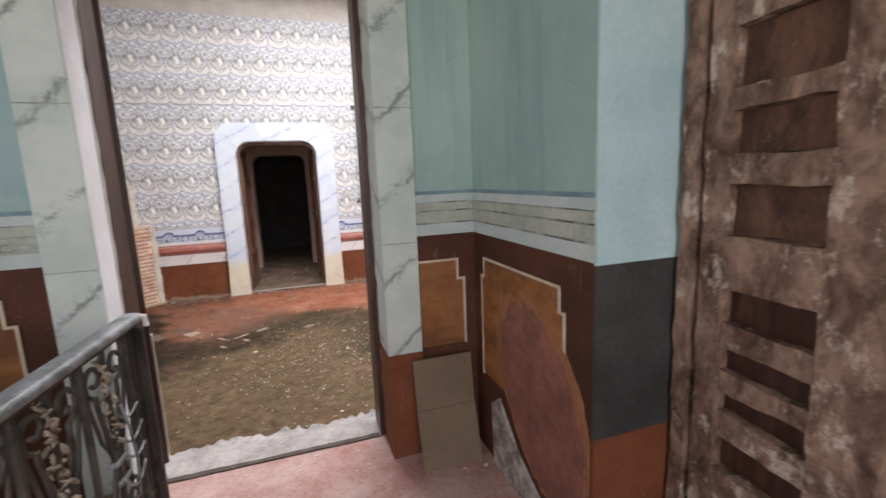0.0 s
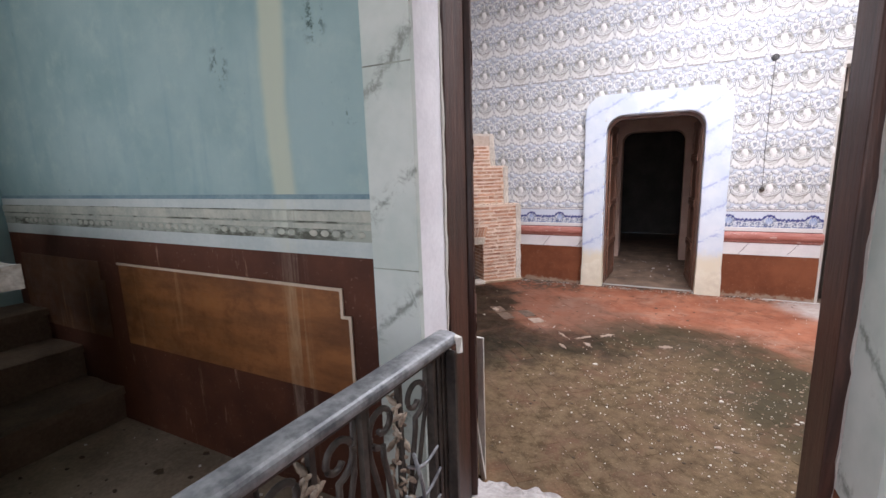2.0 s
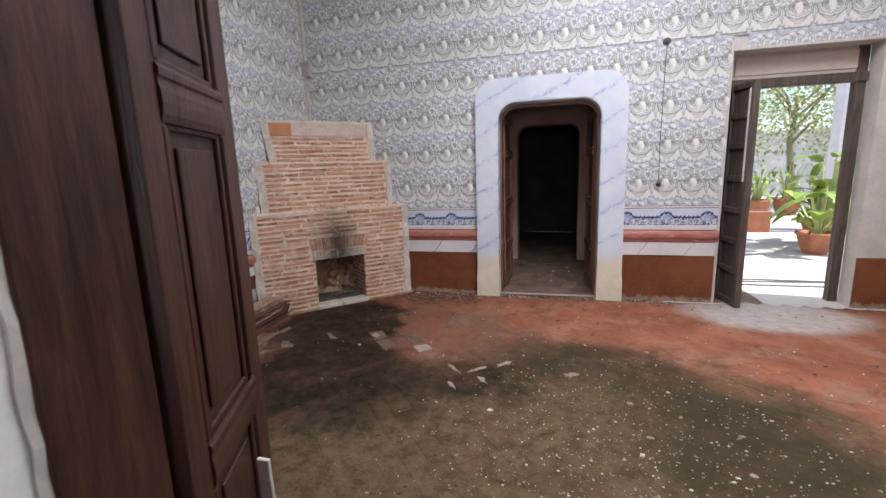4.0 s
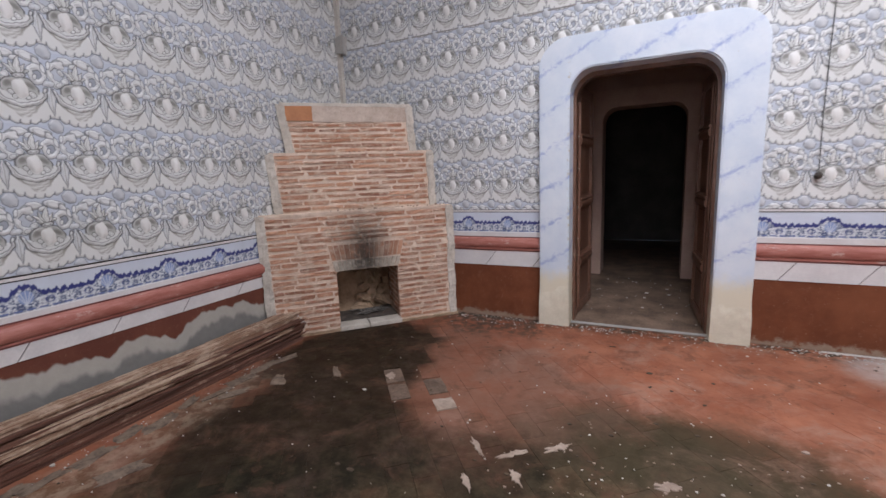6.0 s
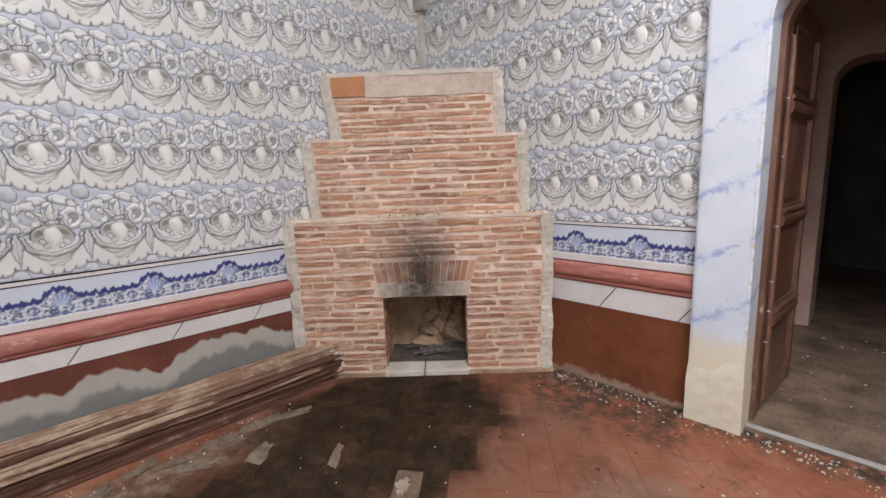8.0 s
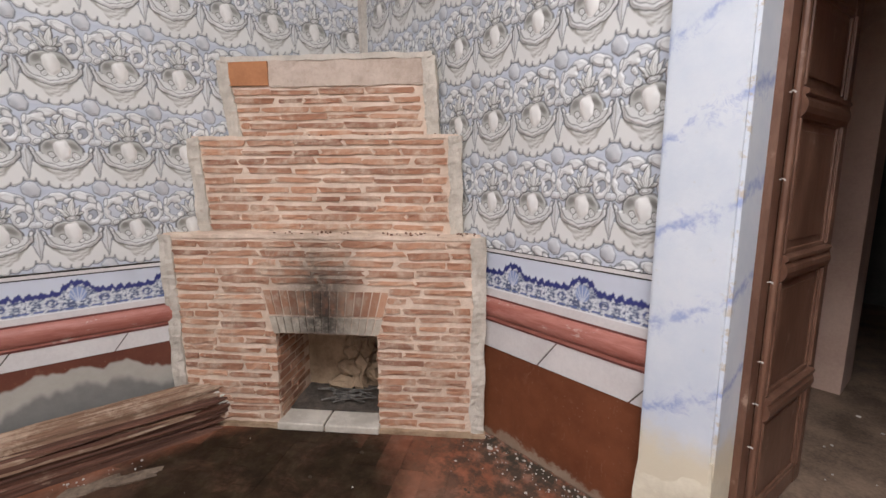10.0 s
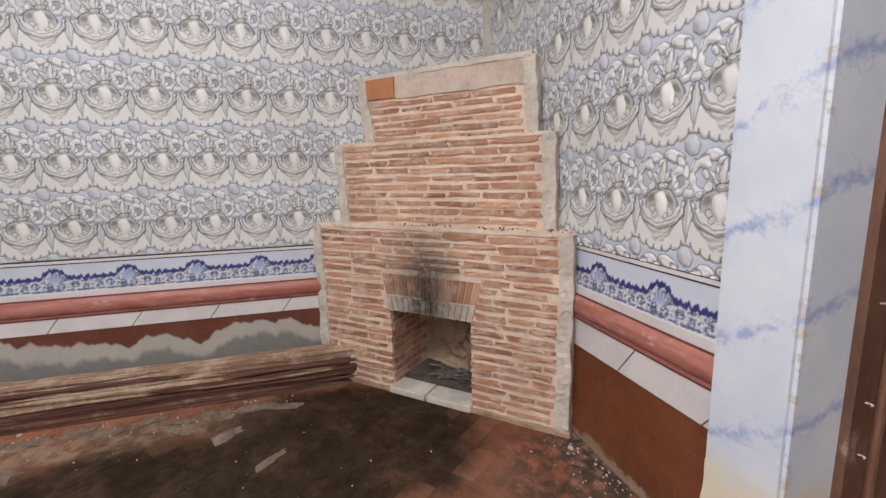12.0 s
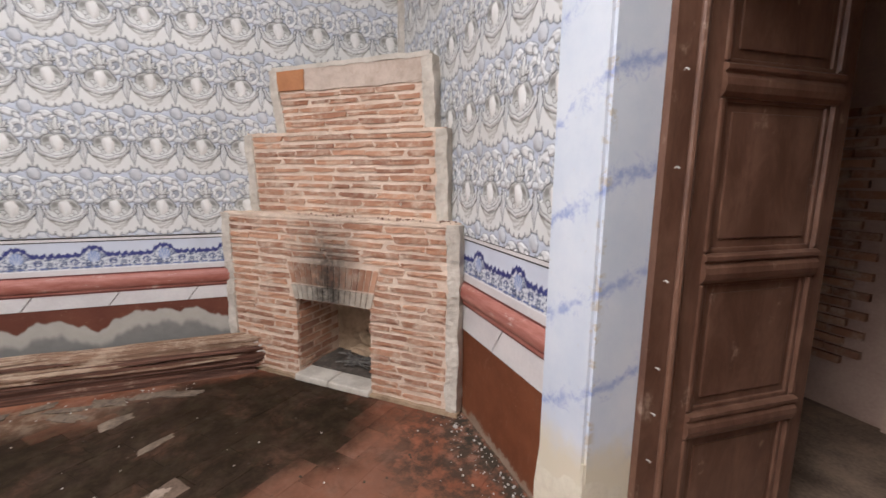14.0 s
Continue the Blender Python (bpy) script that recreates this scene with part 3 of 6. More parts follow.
def grid_block(nx, ny, nz, x0, x1, y0, y1, z0, z1):
    """A box with its faces cut into a grid, for ragged things."""
    bm = bmesh.new()
    cache = {}

    def vert(i, j, k):
        if (i, j, k) not in cache:
            cache[i, j, k] = bm.verts.new((x0 + (x1 - x0) * i / nx, y0 + (y1 - y0) * j / ny, z0 + (z1 - z0) * k / nz))
        return cache[i, j, k]

    for i in range(nx):
        for j in range(ny):
            for k in (0, nz):
                bm.faces.new([vert(i, j, k), vert(i + 1, j, k), vert(i + 1, j + 1, k), vert(i, j + 1, k)])
    for i in range(nx):
        for k in range(nz):
            for j in (0, ny):
                bm.faces.new([vert(i, j, k), vert(i + 1, j, k), vert(i + 1, j, k + 1), vert(i, j, k + 1)])
    for j in range(ny):
        for k in range(nz):
            for i in (0, nx):
                bm.faces.new([vert(i, j, k), vert(i, j + 1, k), vert(i, j + 1, k + 1), vert(i, j, k + 1)])
    bmesh.ops.recalc_face_normals(bm, faces=bm.faces)
    return bm


def arch_outline(x0, x1, z0, z1, r, n=9):
    """Open outline up one side, round the corners and down the other."""
    pts = [(x0, z0)]
    pts += [(x0 + r - r * math.cos(a), z1 - r + r * math.sin(a)) for a in [math.pi / 2 * i / n for i in range(n + 1)]]
    pts += [(x1 - r + r * math.sin(a), z1 - r + r * math.cos(a)) for a in [math.pi / 2 * i / n for i in range(n + 1)]]
    return pts + [(x1, z0)]


def arch_band(outer, inner, y0, y1, bm=None):
    """A solid band between two open outlines, from y0 to y1."""
    bm = bm or bmesh.new()
    n = len(outer)
    ring = [[bm.verts.new((p[0], y, p[1])) for p in o] for o in (outer, inner) for y in (y0, y1)]
    of, ob_, inf, inb = ring
    for i in range(n - 1):
        bm.faces.new((of[i], of[i + 1], inf[i + 1], inf[i]))
        bm.faces.new((ob_[i], inb[i], inb[i + 1], ob_[i + 1]))
        bm.faces.new((of[i], ob_[i], ob_[i + 1], of[i + 1]))
        bm.faces.new((inf[i], inf[i + 1], inb[i + 1], inb[i]))
    for i in (0, n - 1):
        bm.faces.new((of[i], inf[i], inb[i], ob_[i]))
    bmesh.ops.recalc_face_normals(bm, faces=bm.faces)
    return bm


# ---------------------------------------------------------------- the large structure
FAR, LEFT, RIGHT, FRONT = 6.74, -3.06, 3.3, 2.30   # faces of the tiled room
ENTRY_Y, ENTRY_Z, CEIL = 1.72, 0.19, 4.30

structure("floor", box(LEFT - 0.3, RIGHT + 0.3, FRONT - 0.05, FAR, -0.12, -0.005), M_FLOOR_FAR, "dirty mortar bed under the terracotta pavers", "floor")
structure("floor_back_room", rough_up(grid_block(40, 50, 1, -2.6, 2.2, FAR - 0.002, 12.0, -0.12, -0.002), 0.004, 5), plain("dirt_floor", (0.080, 0.052, 0.034), (0.28, 0.192, 0.135), 3.5, 0.85, 0.5), "dirty cement floor of the dark back room", "floor")
structure("floor_entry", box(-0.70, 1.6, -2.6, 1.955, -0.1, ENTRY_Z), M_LANDING, "worn red cement landing floor", "floor")
structure("floor_platform", box(-4.6, -0.70, -2.6, ENTRY_Y, -0.1, 0.345), M_PLATFORM, "dusty cement floor of the stair platform", "floor")

w = thing("wall_left", "wall clad in blue and white painted tiles over an ox-red wainscot", "wall", kind="structure")
part("masonry", box(LEFT - 0.35, LEFT - 0.012, FRONT, FAR + 0.35, 0, CEIL), M_PLASTER, w)
part("wainscot", box(LEFT - 0.012, LEFT, FRONT, FAR, 0, 0.50), M_BROWN_PEEL, w, "ox-red limewash peeling off grey cement")
WALL_LEFT = w
w = thing("wall_far", "wall clad in blue and white painted tiles over an ox-red wainscot", "wall", kind="structure")
bm = box(LEFT - 0.3, -0.70, FAR + 0.012, FAR + 0.22, 0, CEIL)
add_box(bm, 0.54, 1.69, FAR + 0.012, FAR + 0.22, 0, CEIL)
add_box(bm, -0.70, 0.54, FAR + 0.012, FAR + 0.22, 2.30, CEIL)
add_box(bm, 1.69, 2.95, FAR + 0.012, FAR + 0.22, 2.59, CEIL)
add_box(bm, 2.95, RIGHT + 0.3, FAR + 0.012, FAR + 0.22, 0, CEIL)
part("masonry", bm, M_PLASTER, w)
part("wainscot", box(LEFT, -0.88, FAR, FAR + 0.012, 0, 0.52), M_BROWN, w)
part("wainscot", box(0.72, 1.69, FAR, FAR + 0.012, 0, 0.52), M_BROWN, w)
part("wainscot", box(2.95, RIGHT, FAR, FAR + 0.012, 0, 0.52), M_BROWN, w)
WALL_FAR = w
structure("wall_right", box(RIGHT, RIGHT + 0.3, FRONT, FAR + 0.3, 0, CEIL), M_PLASTER, "plain plastered wall", "wall")
# the wall between entry and tiled room, with a doorway that widens inwards
bm = prism([(LEFT - 0.3, ENTRY_Y + 0.012), (-0.642, ENTRY_Y + 0.012), (-0.655, 1.94), (-0.70, 1.942), (-0.70, 2.118), (-0.95, FRONT), (LEFT - 0.3, FRONT)], -0.1, CEIL)
prism([(0.492, ENTRY_Y + 0.012), (1.8, ENTRY_Y + 0.012), (RIGHT + 0.3, FRONT - 0.15), (RIGHT + 0.3, FRONT), (0.78, FRONT), (0.54, 2.118), (0.54, 1.942), (0.494, 1.94)], -0.1, CEIL, bm=bm)
prism([(-0.66, ENTRY_Y + 0.013), (0.51, ENTRY_Y + 0.013), (0.80, FRONT - 0.01), (-0.97, FRONT - 0.01)], 2.75, CEIL, bm=bm)
structure("wall_between", bm, M_WHITE, "thick whitewashed wall with a splayed doorway", "wall")
bm = box(-4.6, LEFT - 0.3, ENTRY_Y + 0.012, ENTRY_Y + 0.3, -0.1, CEIL)
structure("wall_stair", bm, M_TEAL, "teal painted plaster wall by the stairs", "wall")

ceil = box(-4.7, RIGHT + 0.4, -2.9, 2.6, CEIL, CEIL + 0.2)
add_box(ceil, -4.7, -1.4, 2.6, 5.6, CEIL, CEIL + 0.2)
add_box(ceil, 2.0, RIGHT + 0.4, 2.6, 5.6, CEIL, CEIL + 0.2)
add_box(ceil, -4.7, RIGHT + 0.4, 5.6, 12.3, CEIL, CEIL + 0.2)
# closed box added over the opening to keep the sun out
for q in ((-1.5, -1.4, 2.6, 5.6), (2.0, 2.1, 2.6, 5.6), (-1.5, 2.1, 2.5, 2.6), (-1.5, 2.1, 5.6, 5.7)):
    add_box(ceil, *q, CEIL + 0.2, CEIL + 0.7)
add_box(ceil, -1.5, 2.1, 2.5, 5.7, CEIL + 0.7, CEIL + 0.8)
structure("ceiling", ceil, M_CEIL, "unseen plain plastered ceiling with a closed box added over the lamp", "ceiling")

# dark back room
w = thing("wall_back_room", "plaster walls of the unlit back room, the end one darkened by its colour", "wall", kind="structure")
part("side", box(-2.7, -2.5, FAR + 0.22, 12.2, 0, CEIL), M_DARKWALL, w)
part("side", box(1.45, 1.69, FAR + 0.22, 12.2, 0, CEIL), M_DARKWALL, w)
# End wall coloured nearly black: the unlit room's darkness put into the plaster.
part("end", box(-2.5, 1.45, 12.0, 12.2, 0, CEIL), plain("shade_dark_plaster", (0.05, 0.044, 0.040), (0.11, 0.10, 0.09), 2.5, 0.95, 0.3), w)
BACK_ROOM = w
bm = arch_band(arch_outline(-2.5, 1.45, 0, CEIL, 0.01), arch_outline(-0.60, 0.36, 0, 2.17, 0.17), 8.9, 9.25)
part("arch_wall", bm, plain("pinkish_plaster", (0.40, 0.275, 0.22), (0.56, 0.40, 0.325), 3, 0.9, 0.4), w, "pinkish plaster wall with a round-cornered opening")

# entry: painted wall beside the doorway
w = thing("wall_entry", "teal wall with painted cornice and a maroon dado with ochre panels", "wall", kind="structure")


def painted_bands(parent, x0, x1, y0, y1, out, panels=()):
    """Bands of paint and flat plaster mouldings on a wall patch; out is the way it faces, -1 in y or x."""
    def slab(name, z0, z1, mat, proud, label=""):
        if out == "y":
            return part(name, box(x0, x1, y0 - proud, y1, z0, z1), mat, parent, label)
        return part(name, box(x0 - proud, x1, y0, y1, z0, z1), mat, parent, label)
    slab("upper_paint", 1.545, CEIL, M_TEAL if x1 < 0 else M_TEALGREENLIT, 0.0, "teal distemper")
    slab("line", 1.528, 1.545, M_BLUELINE, 0.002)
    slab("cornice_band", 1.492, 1.528, M_PALE, 0.004)
    slab("cornice_band", 1.487, 1.492, M_DARKLINE, 0.003)
    slab("cornice_band", 1.452, 1.487, M_CREAM, 0.008)
    slab("cornice_band", 1.444, 1.452, M_DARKLINE, 0.003)
    slab("cornice_band", 1.425, 1.444, M_CREAM, 0.006)
    slab("bead_ground", 1.392, 1.425, M_DARKLINE if x1 < 0 else M_CREAM, 0.003)
    slab("cornice_band", 1.384, 1.392, M_DARKLINE, 0.003)
    slab("pale_band", 1.33, 1.384, M_PALE, 0.002)
    slab("dado", 0.0, 1.33, M_DADO, 0.001, "maroon paint")


painted_bands(w, -4.6, -0.812, ENTRY_Y, ENTRY_Y + 0.012, "y")
painted_bands(w, 0.662, 0.97, ENTRY_Y, ENTRY_Y + 0.012, "y")
WALL_ENTRY = w
rng = random.Random(3)
bead = bmesh.new()
for x in np.arange(-3.2, -0.83, 0.052):
    if rng.random() < 0.92:
        bmesh.ops.create_uvsphere(bead, u_segments=6, v_segments=4, radius=0.0125, matrix=Matrix.LocRotScale((x, ENTRY_Y - 0.003, 1.4085), None, (1.75, 0.3, 1.0)))
tagged(part("beads", bead, M_CREAM, w, "row of painted beads"), kind="stuff")


def stepped_panel(parent, x0, x1, z0, z1, y, notch=0.10, cut=0.034, faces="y", both=True, lined=True, mat=M_OCHRE):
    """An ochre panel with notched upper corners and a raised cream outline."""
    pts = [(x0, z0), (x1, z0), (x1, z1 - notch), (x1 - cut, z1 - notch), (x1 - cut, z1), (x0 + cut, z1), (x0 + cut, z1 - notch), (x0, z1 - notch)]
    if not both:
        pts = pts[:5] + [(x0, z1)]
    p = part("panel", prism(pts, y - 0.004, y, faces), mat, parent, "ochre panel")
    line = bmesh.new()
    for i, ((ax, az), (bx, bz)) in enumerate(zip(pts[1:], pts[2:] + pts[:1]) if both else zip(pts[1:], pts[2:])):
        out = 0.0062 + 0.001 * (i % 2)
        a0, a1, b0, b1 = min(ax, bx) - 0.006, max(ax, bx) + 0.006, min(az, bz) - 0.006, max(az, bz) + 0.006
        if faces == "y":
            add_box(line, a0, a1, y - out, y - 0.001 - 0.0005 * (i % 2), b0 + 0.0006 * (i % 2), b1 - 0.0006 * (i % 2))
        else:
            add_box(line, y - out, y - 0.001 - 0.0005 * (i % 2), a0, a1, b0 + 0.0006 * (i % 2), b1 - 0.0006 * (i % 2))
    if lined:
        part("outline", line, M_LINE, p, "cream outline")
    return p


stepped_panel(w, -2.345, -0.928, 0.80, 1.21, ENTRY_Y - 0.002, both=False)
# stair panel: darkened ochre and no outline, standing for the shade there
stepped_panel(w, -3.36, -2.49, 0.80, 1.21, ENTRY_Y - 0.002, both=False, lined=False, mat=M_OCHRESHADE)
stepped_panel(w, 0.668, 0.90, 0.76, 1.20, ENTRY_Y - 0.002, both=False)

# green marbled door bands
w = thing("trim_doorway", "door surround painted as green-grey marble", "door surround", kind="structure")
part("band", box(-0.812, -0.640, ENTRY_Y - 0.010, ENTRY_Y + 0.012, ENTRY_Z, CEIL), M_MARBLE_GREEN, w)
part("band", box(0.490, 0.662, ENTRY_Y - 0.010, ENTRY_Y + 0.012, 0.745, CEIL), M_MARBLE_GREEN, w)
part("reveal", prism([(0.488, ENTRY_Y - 0.010), (0.491, ENTRY_Y - 0.010), (0.493, 1.925), (0.489, 1.925)], 0.745, CEIL), M_MARBLE_GREEN, w)
part("plinth", prism([(0.486, 1.925), (0.485, ENTRY_Y - 0.012), (0.662, ENTRY_Y - 0.012), (0.662, ENTRY_Y + 0.013), (0.494, ENTRY_Y + 0.013), (0.493, 1.925)], ENTRY_Z, 0.745), M_BROWN, w)
for z in (1.30, 1.93, 2.56, 3.2):
    part("joint_line", box(-0.812, -0.640, ENTRY_Y - 0.0115, ENTRY_Y - 0.009, z, z + 0.004), M_DARKLINE, w)
    part("joint_line", box(0.490, 0.662, ENTRY_Y - 0.0115, ENTRY_Y - 0.009, z, z + 0.004), M_DARKLINE, w)

# right side of the entry
w = thing("wall_entry_right", "teal wall whose maroon dado has a large peeled patch", "wall", kind="structure")
part("masonry", box(0.987, 1.7, 0.766, ENTRY_Y, 0, CEIL), M_PLASTER, w)
painted_bands(w, 0.965, 0.987, 0.767, ENTRY_Y, "x")
p = stepped_panel(w, 0.92, 1.62, 0.62, 1.215, 0.963, 0.09, 0.03, "x")
part("return_upper", box(0.961, 1.32, 0.754, 0.766, 1.325, CEIL), plain("pale_blue_paint", (0.33, 0.47, 0.47), (0.47, 0.59, 0.58), 2.5, 0.85, 0.2), w, "pale blue paint")
part("return_grey", box(0.960, 1.32, 0.752, 0.766, 0.75, 1.325), M_GREYPAINT, w, "charcoal paint")
part("return_red", box(0.9605, 1.32, 0.753, 0.766, 0, 0.75), M_BROWN, w, "ox-red paint")
rng = random.Random(5)
pts = []
for a in [2 * math.pi * i / 60 for i in range(60)]:
    z = 0.72 + 0.37 * math.sin(a) * (1 + 0.04 * rng.uniform(-1, 1))
    pts.append((1.11 + 0.285 * math.cos(a) * (1 + 0.05 * rng.uniform(-1, 1)) - 0.30 * (0.80 - z), z))
pts = [(max(0.785, y), z) for y, z in pts]
ring = [(max(0.775, y + (y - 1.10) * 0.15), z + (z - 0.72) * 0.09 + 0.006) for y, z in pts]
part("patch_rim", rough_up(prism(ring, 0.955, 0.963, "x"), 0.002, 9), plain("rubbed_ochre", (0.17, 0.064, 0.026), (0.32, 0.14, 0.062), 5, 0.85, 0.4), w, "rubbed edge of the peeled patch")
part("peeled_patch", rough_up(prism(pts, 0.9515, 0.963, "x"), 0.002, 9), M_PINK, w, "bare pink render")
pts = [(1.50, 0.19), (1.52, 0.50), (1.44, 0.56), (1.36, 0.48), (1.27, 0.40), (1.15, 0.33), (1.02, 0.27), (0.85, 0.24), (0.80, 0.19)]
part("peeled_foot", rough_up(prism(pts, 0.949, 0.963, "x"), 0.003, 12), plain("crumbled_render", (0.10, 0.075, 0.058), (0.50, 0.46, 0.41), 13, 0.95, 0.9), w, "grey render where paint fell away")
bm = box(1.32, 1.7, 0.40, 0.752, 2.75, CEIL)
add_box(bm, 1.45, 1.7, -2.6, 0.752, 0, CEIL)
structure("wall_entry_side", bm, M_GREYWALL, "plastered side wall of the entry", "wall")
bm = box(-4.7, -0.7, -2.8, -2.55, -0.1, CEIL)
add_box(bm, 0.9, 1.7, -2.8, -2.55, -0.1, CEIL)
add_box(bm, -0.7, 0.9, -2.8, -2.55, 3.1, CEIL)
structure("wall_entry_back", bm, M_WHITE, "unseen whitewashed wall with an opening added for the fill lamp", "wall")
w = thing("wall_stair_end", "teal wall at the head of the stairs", "wall", kind="structure")
# the gap between these pieces is an unseen opening added for the side fill lamp
for y0, y1, z0, z1 in ((-2.6, -1.9, 0, CEIL), (0.1, ENTRY_Y + 0.2, 0, CEIL), (-1.9, 0.1, 0, 0.95), (-1.9, 0.1, 3.05, CEIL)):
    part("masonry", box(-3.75, -3.47, y0, y1, z0, z1), M_TEAL, w)
bm = grid_block(120, 30, 2, -0.94, 0.77, 1.955, 2.33, -0.005, ENTRY_Z - 0.004)
for v in bm.verts:
    far = max(0.0, (v.co.y - 2.15) / 0.18)
    v.co.y += far * (0.030 * noise.noise(Vector((v.co.x * 7, 0.5, 1.0))) + 0.022 * noise.noise(Vector((v.co.x * 26, 2.5, 1.0))))
    if v.co.z > 0.1:
        v.co.z -= far * max(0.0, 0.06 + 0.035 * noise.noise(Vector((v.co.x * 24, v.co.y * 24, 4.0))))
structure("sill", rough_up(bm, 0.007, 26), M_SILL, "broken white cement door sill", "sill")

# ---------------------------------------------------------------- painted tiles


def soft(d, w):
    """1 where d is well below zero, 0 above, over a soft edge w."""
    return np.clip(0.5 - d / w, 0, 1)


def ell(u, v, cx, cz, rx, rz):
    return (np.sqrt(((u - cx) / rx) ** 2 + ((v - cz) / rz) ** 2) - 1) * min(rx, rz)


def lay(col, mask, c):
    return col * (1 - mask[..., None]) + np.array(c) * mask[..., None]


TU, TV = 0.266, 0.403


def basket_tile(u, v):
    """Colours and relief of one repeat: a brimmed dish with a pale fruit, over it a leafy tuft between two scrolls, under it a scalloped cloth."""
    fade = np.clip((TU / 2 - np.abs(u)) / 0.02, 0, 1) * np.clip(v / 0.02, 0, 1) * np.clip((TV - v) / 0.02, 0, 1)
    u, v = u + fade * (0.0035 * np.sin(v * 61 + 1) + 0.0015 * np.sin(v * 150)), v + fade * (0.0030 * np.sin(u * 73 + 2) + 0.0015 * np.sin(u * 170 + v * 90))
    a = np.abs(u)
    e = TU / 2 - a
    col = np.ones(u.shape + (3,)) * np.array((0.535, 0.565, 0.63))
    hgt = np.zeros(u.shape)
    white, grey, deep, ink = (0.69, 0.69, 0.685), (0.42, 0.425, 0.43), (0.175, 0.18, 0.185), (0.105, 0.10, 0.09)
    olive = (0.29, 0.28, 0.25)

    def shape(d, fill, edge=0.0028, rise=0.004, line=deep, strength=0.85, round_=0.012):
        nonlocal col, hgt
        col = lay(col, soft(np.abs(d) - edge, 0.003) * strength, line)
        col = lay(col, soft(d + edge * 0.8, 0.003), fill)
        col = lay(col, soft(np.abs(d + edge + 0.0052) - 0.0013, 0.0025) * np.clip(0.5 + 0.9 * np.sin(u * 83 + v * 67), 0, 1) * 0.55, line)
        hgt = np.maximum(hgt, 0.62 * rise * soft(d + round_ * 0.3, round_))

    def turned(x, cx, cz, rx, rz, deg):
        t = radians(deg)
        p, q = (x - cx) * math.cos(t) + (v - cz) * math.sin(t), -(x - cx) * math.sin(t) + (v - cz) * math.cos(t)
        return ell(p, q, 0, 0, rx, rz)

    # brushed clouds on the ground
    col = lay(col, np.clip(0.5 + 0.5 * np.sin(u * 47 + 2) * np.sin(v * 39 + 1), 0, 1) * 0.55, (0.42, 0.465, 0.56))
    col = lay(col, soft(np.abs(np.sin(u * 150 + 4 * np.sin(v * 55))) - 0.10, 0.25) * np.clip(np.sin(v * 70 + u * 40), 0, 1) * 0.35, (0.28, 0.30, 0.34))
    # balls under the points between two dishes, each with a crescent of shade in its colour
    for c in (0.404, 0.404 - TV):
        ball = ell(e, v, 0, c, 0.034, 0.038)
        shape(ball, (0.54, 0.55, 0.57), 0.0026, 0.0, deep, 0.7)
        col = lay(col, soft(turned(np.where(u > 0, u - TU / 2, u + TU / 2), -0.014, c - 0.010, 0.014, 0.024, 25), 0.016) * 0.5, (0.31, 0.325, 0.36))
        hgt = np.maximum(hgt, 0.008 * np.sqrt(np.clip(1 - np.maximum(ball / 0.034 + 1, 0) ** 2, 0, 1)))
    # two lobes over the arch, the right one drawn out into an arm
    for x, cx, cz, rx, rz, deg in ((u, -0.054, 0.362, 0.050, 0.024, 14), (u, 0.050, 0.368, 0.050, 0.025, -12), (u, 0.094, 0.338, 0.040, 0.014, -56), (u, -0.098, 0.340, 0.036, 0.014, 58), (u, -0.004, 0.350, 0.018, 0.014, 20)):
        d = turned(x, cx, cz, rx, rz, deg)
        shape(d, white, 0.0026, 0.010)
        col = lay(col, soft(np.abs(turned(x, cx, cz - 0.005, rx * 0.72, rz * 0.5, deg)) - 0.0014, 0.003) * 0.5, grey)
    # left scroll, an open C; right scroll, a ring with a dark eye
    dc = ell(u, v, -0.084, 0.290, 0.040, 0.056)
    ang = np.arctan2(v - 0.296, u + 0.082)
    col = lay(col, soft(dc, 0.004) * 0.7, (0.47, 0.49, 0.53))
    cee = np.abs(dc) - (0.0135 + 0.003 * np.sin(ang * 6))
    shape(np.where(np.abs(ang) > 0.7, cee, 0.03), white, 0.0026, 0.010)
    dr = ell(u, v, 0.086, 0.278, 0.034, 0.044)
    col = lay(col, soft(dr, 0.004), (0.32, 0.34, 0.38))
    ang = np.arctan2(v - 0.272, u - 0.084)
    shape(np.abs(dr + 0.003) - (0.0125 + 0.002 * np.sin(ang * 5)), white, 0.0026, 0.010)
    for cx, cz, rx, rz, deg in ((0.072, 0.264, 0.009, 0.016, -15), (0.118, 0.310, 0.010, 0.026, 8), (-0.122, 0.332, 0.009, 0.022, -12), (-0.066, 0.300, 0.011, 0.020, 25), (-0.055, 0.255, 0.018, 0.016, 10), (-0.084, 0.232, 0.014, 0.013, 0)):
        shape(turned(u, cx, cz, rx, rz, deg), white, 0.0024, 0.009)
    # tuft of pointed leaves
    for t0, ln, wd in ((-74, 0.050, 0.010), (-48, 0.070, 0.012), (-20, 0.074, 0.011), (66, 0.056, 0.011), (40, 0.068, 0.011), (8, 0.098, 0.015)):
        t = radians(t0)
        p, q = u * math.sin(t) + (v - 0.266) * math.cos(t), u * math.cos(t) - (v - 0.266) * math.sin(t)
        pet = np.abs(q) - wd * np.sin(np.clip(p / ln, 0, 1) ** 0.8 * math.pi) ** 0.9
        pet = np.where((p > 0) & (p < ln), pet, 0.03)
        shape(pet, (0.70, 0.70, 0.68), 0.0028, 0.010, ink, 0.85, 0.007)
        col = lay(col, soft(np.abs(q + 0.003) - 0.0012, 0.003) * soft(pet + 0.003, 0.003) * 0.6, olive)
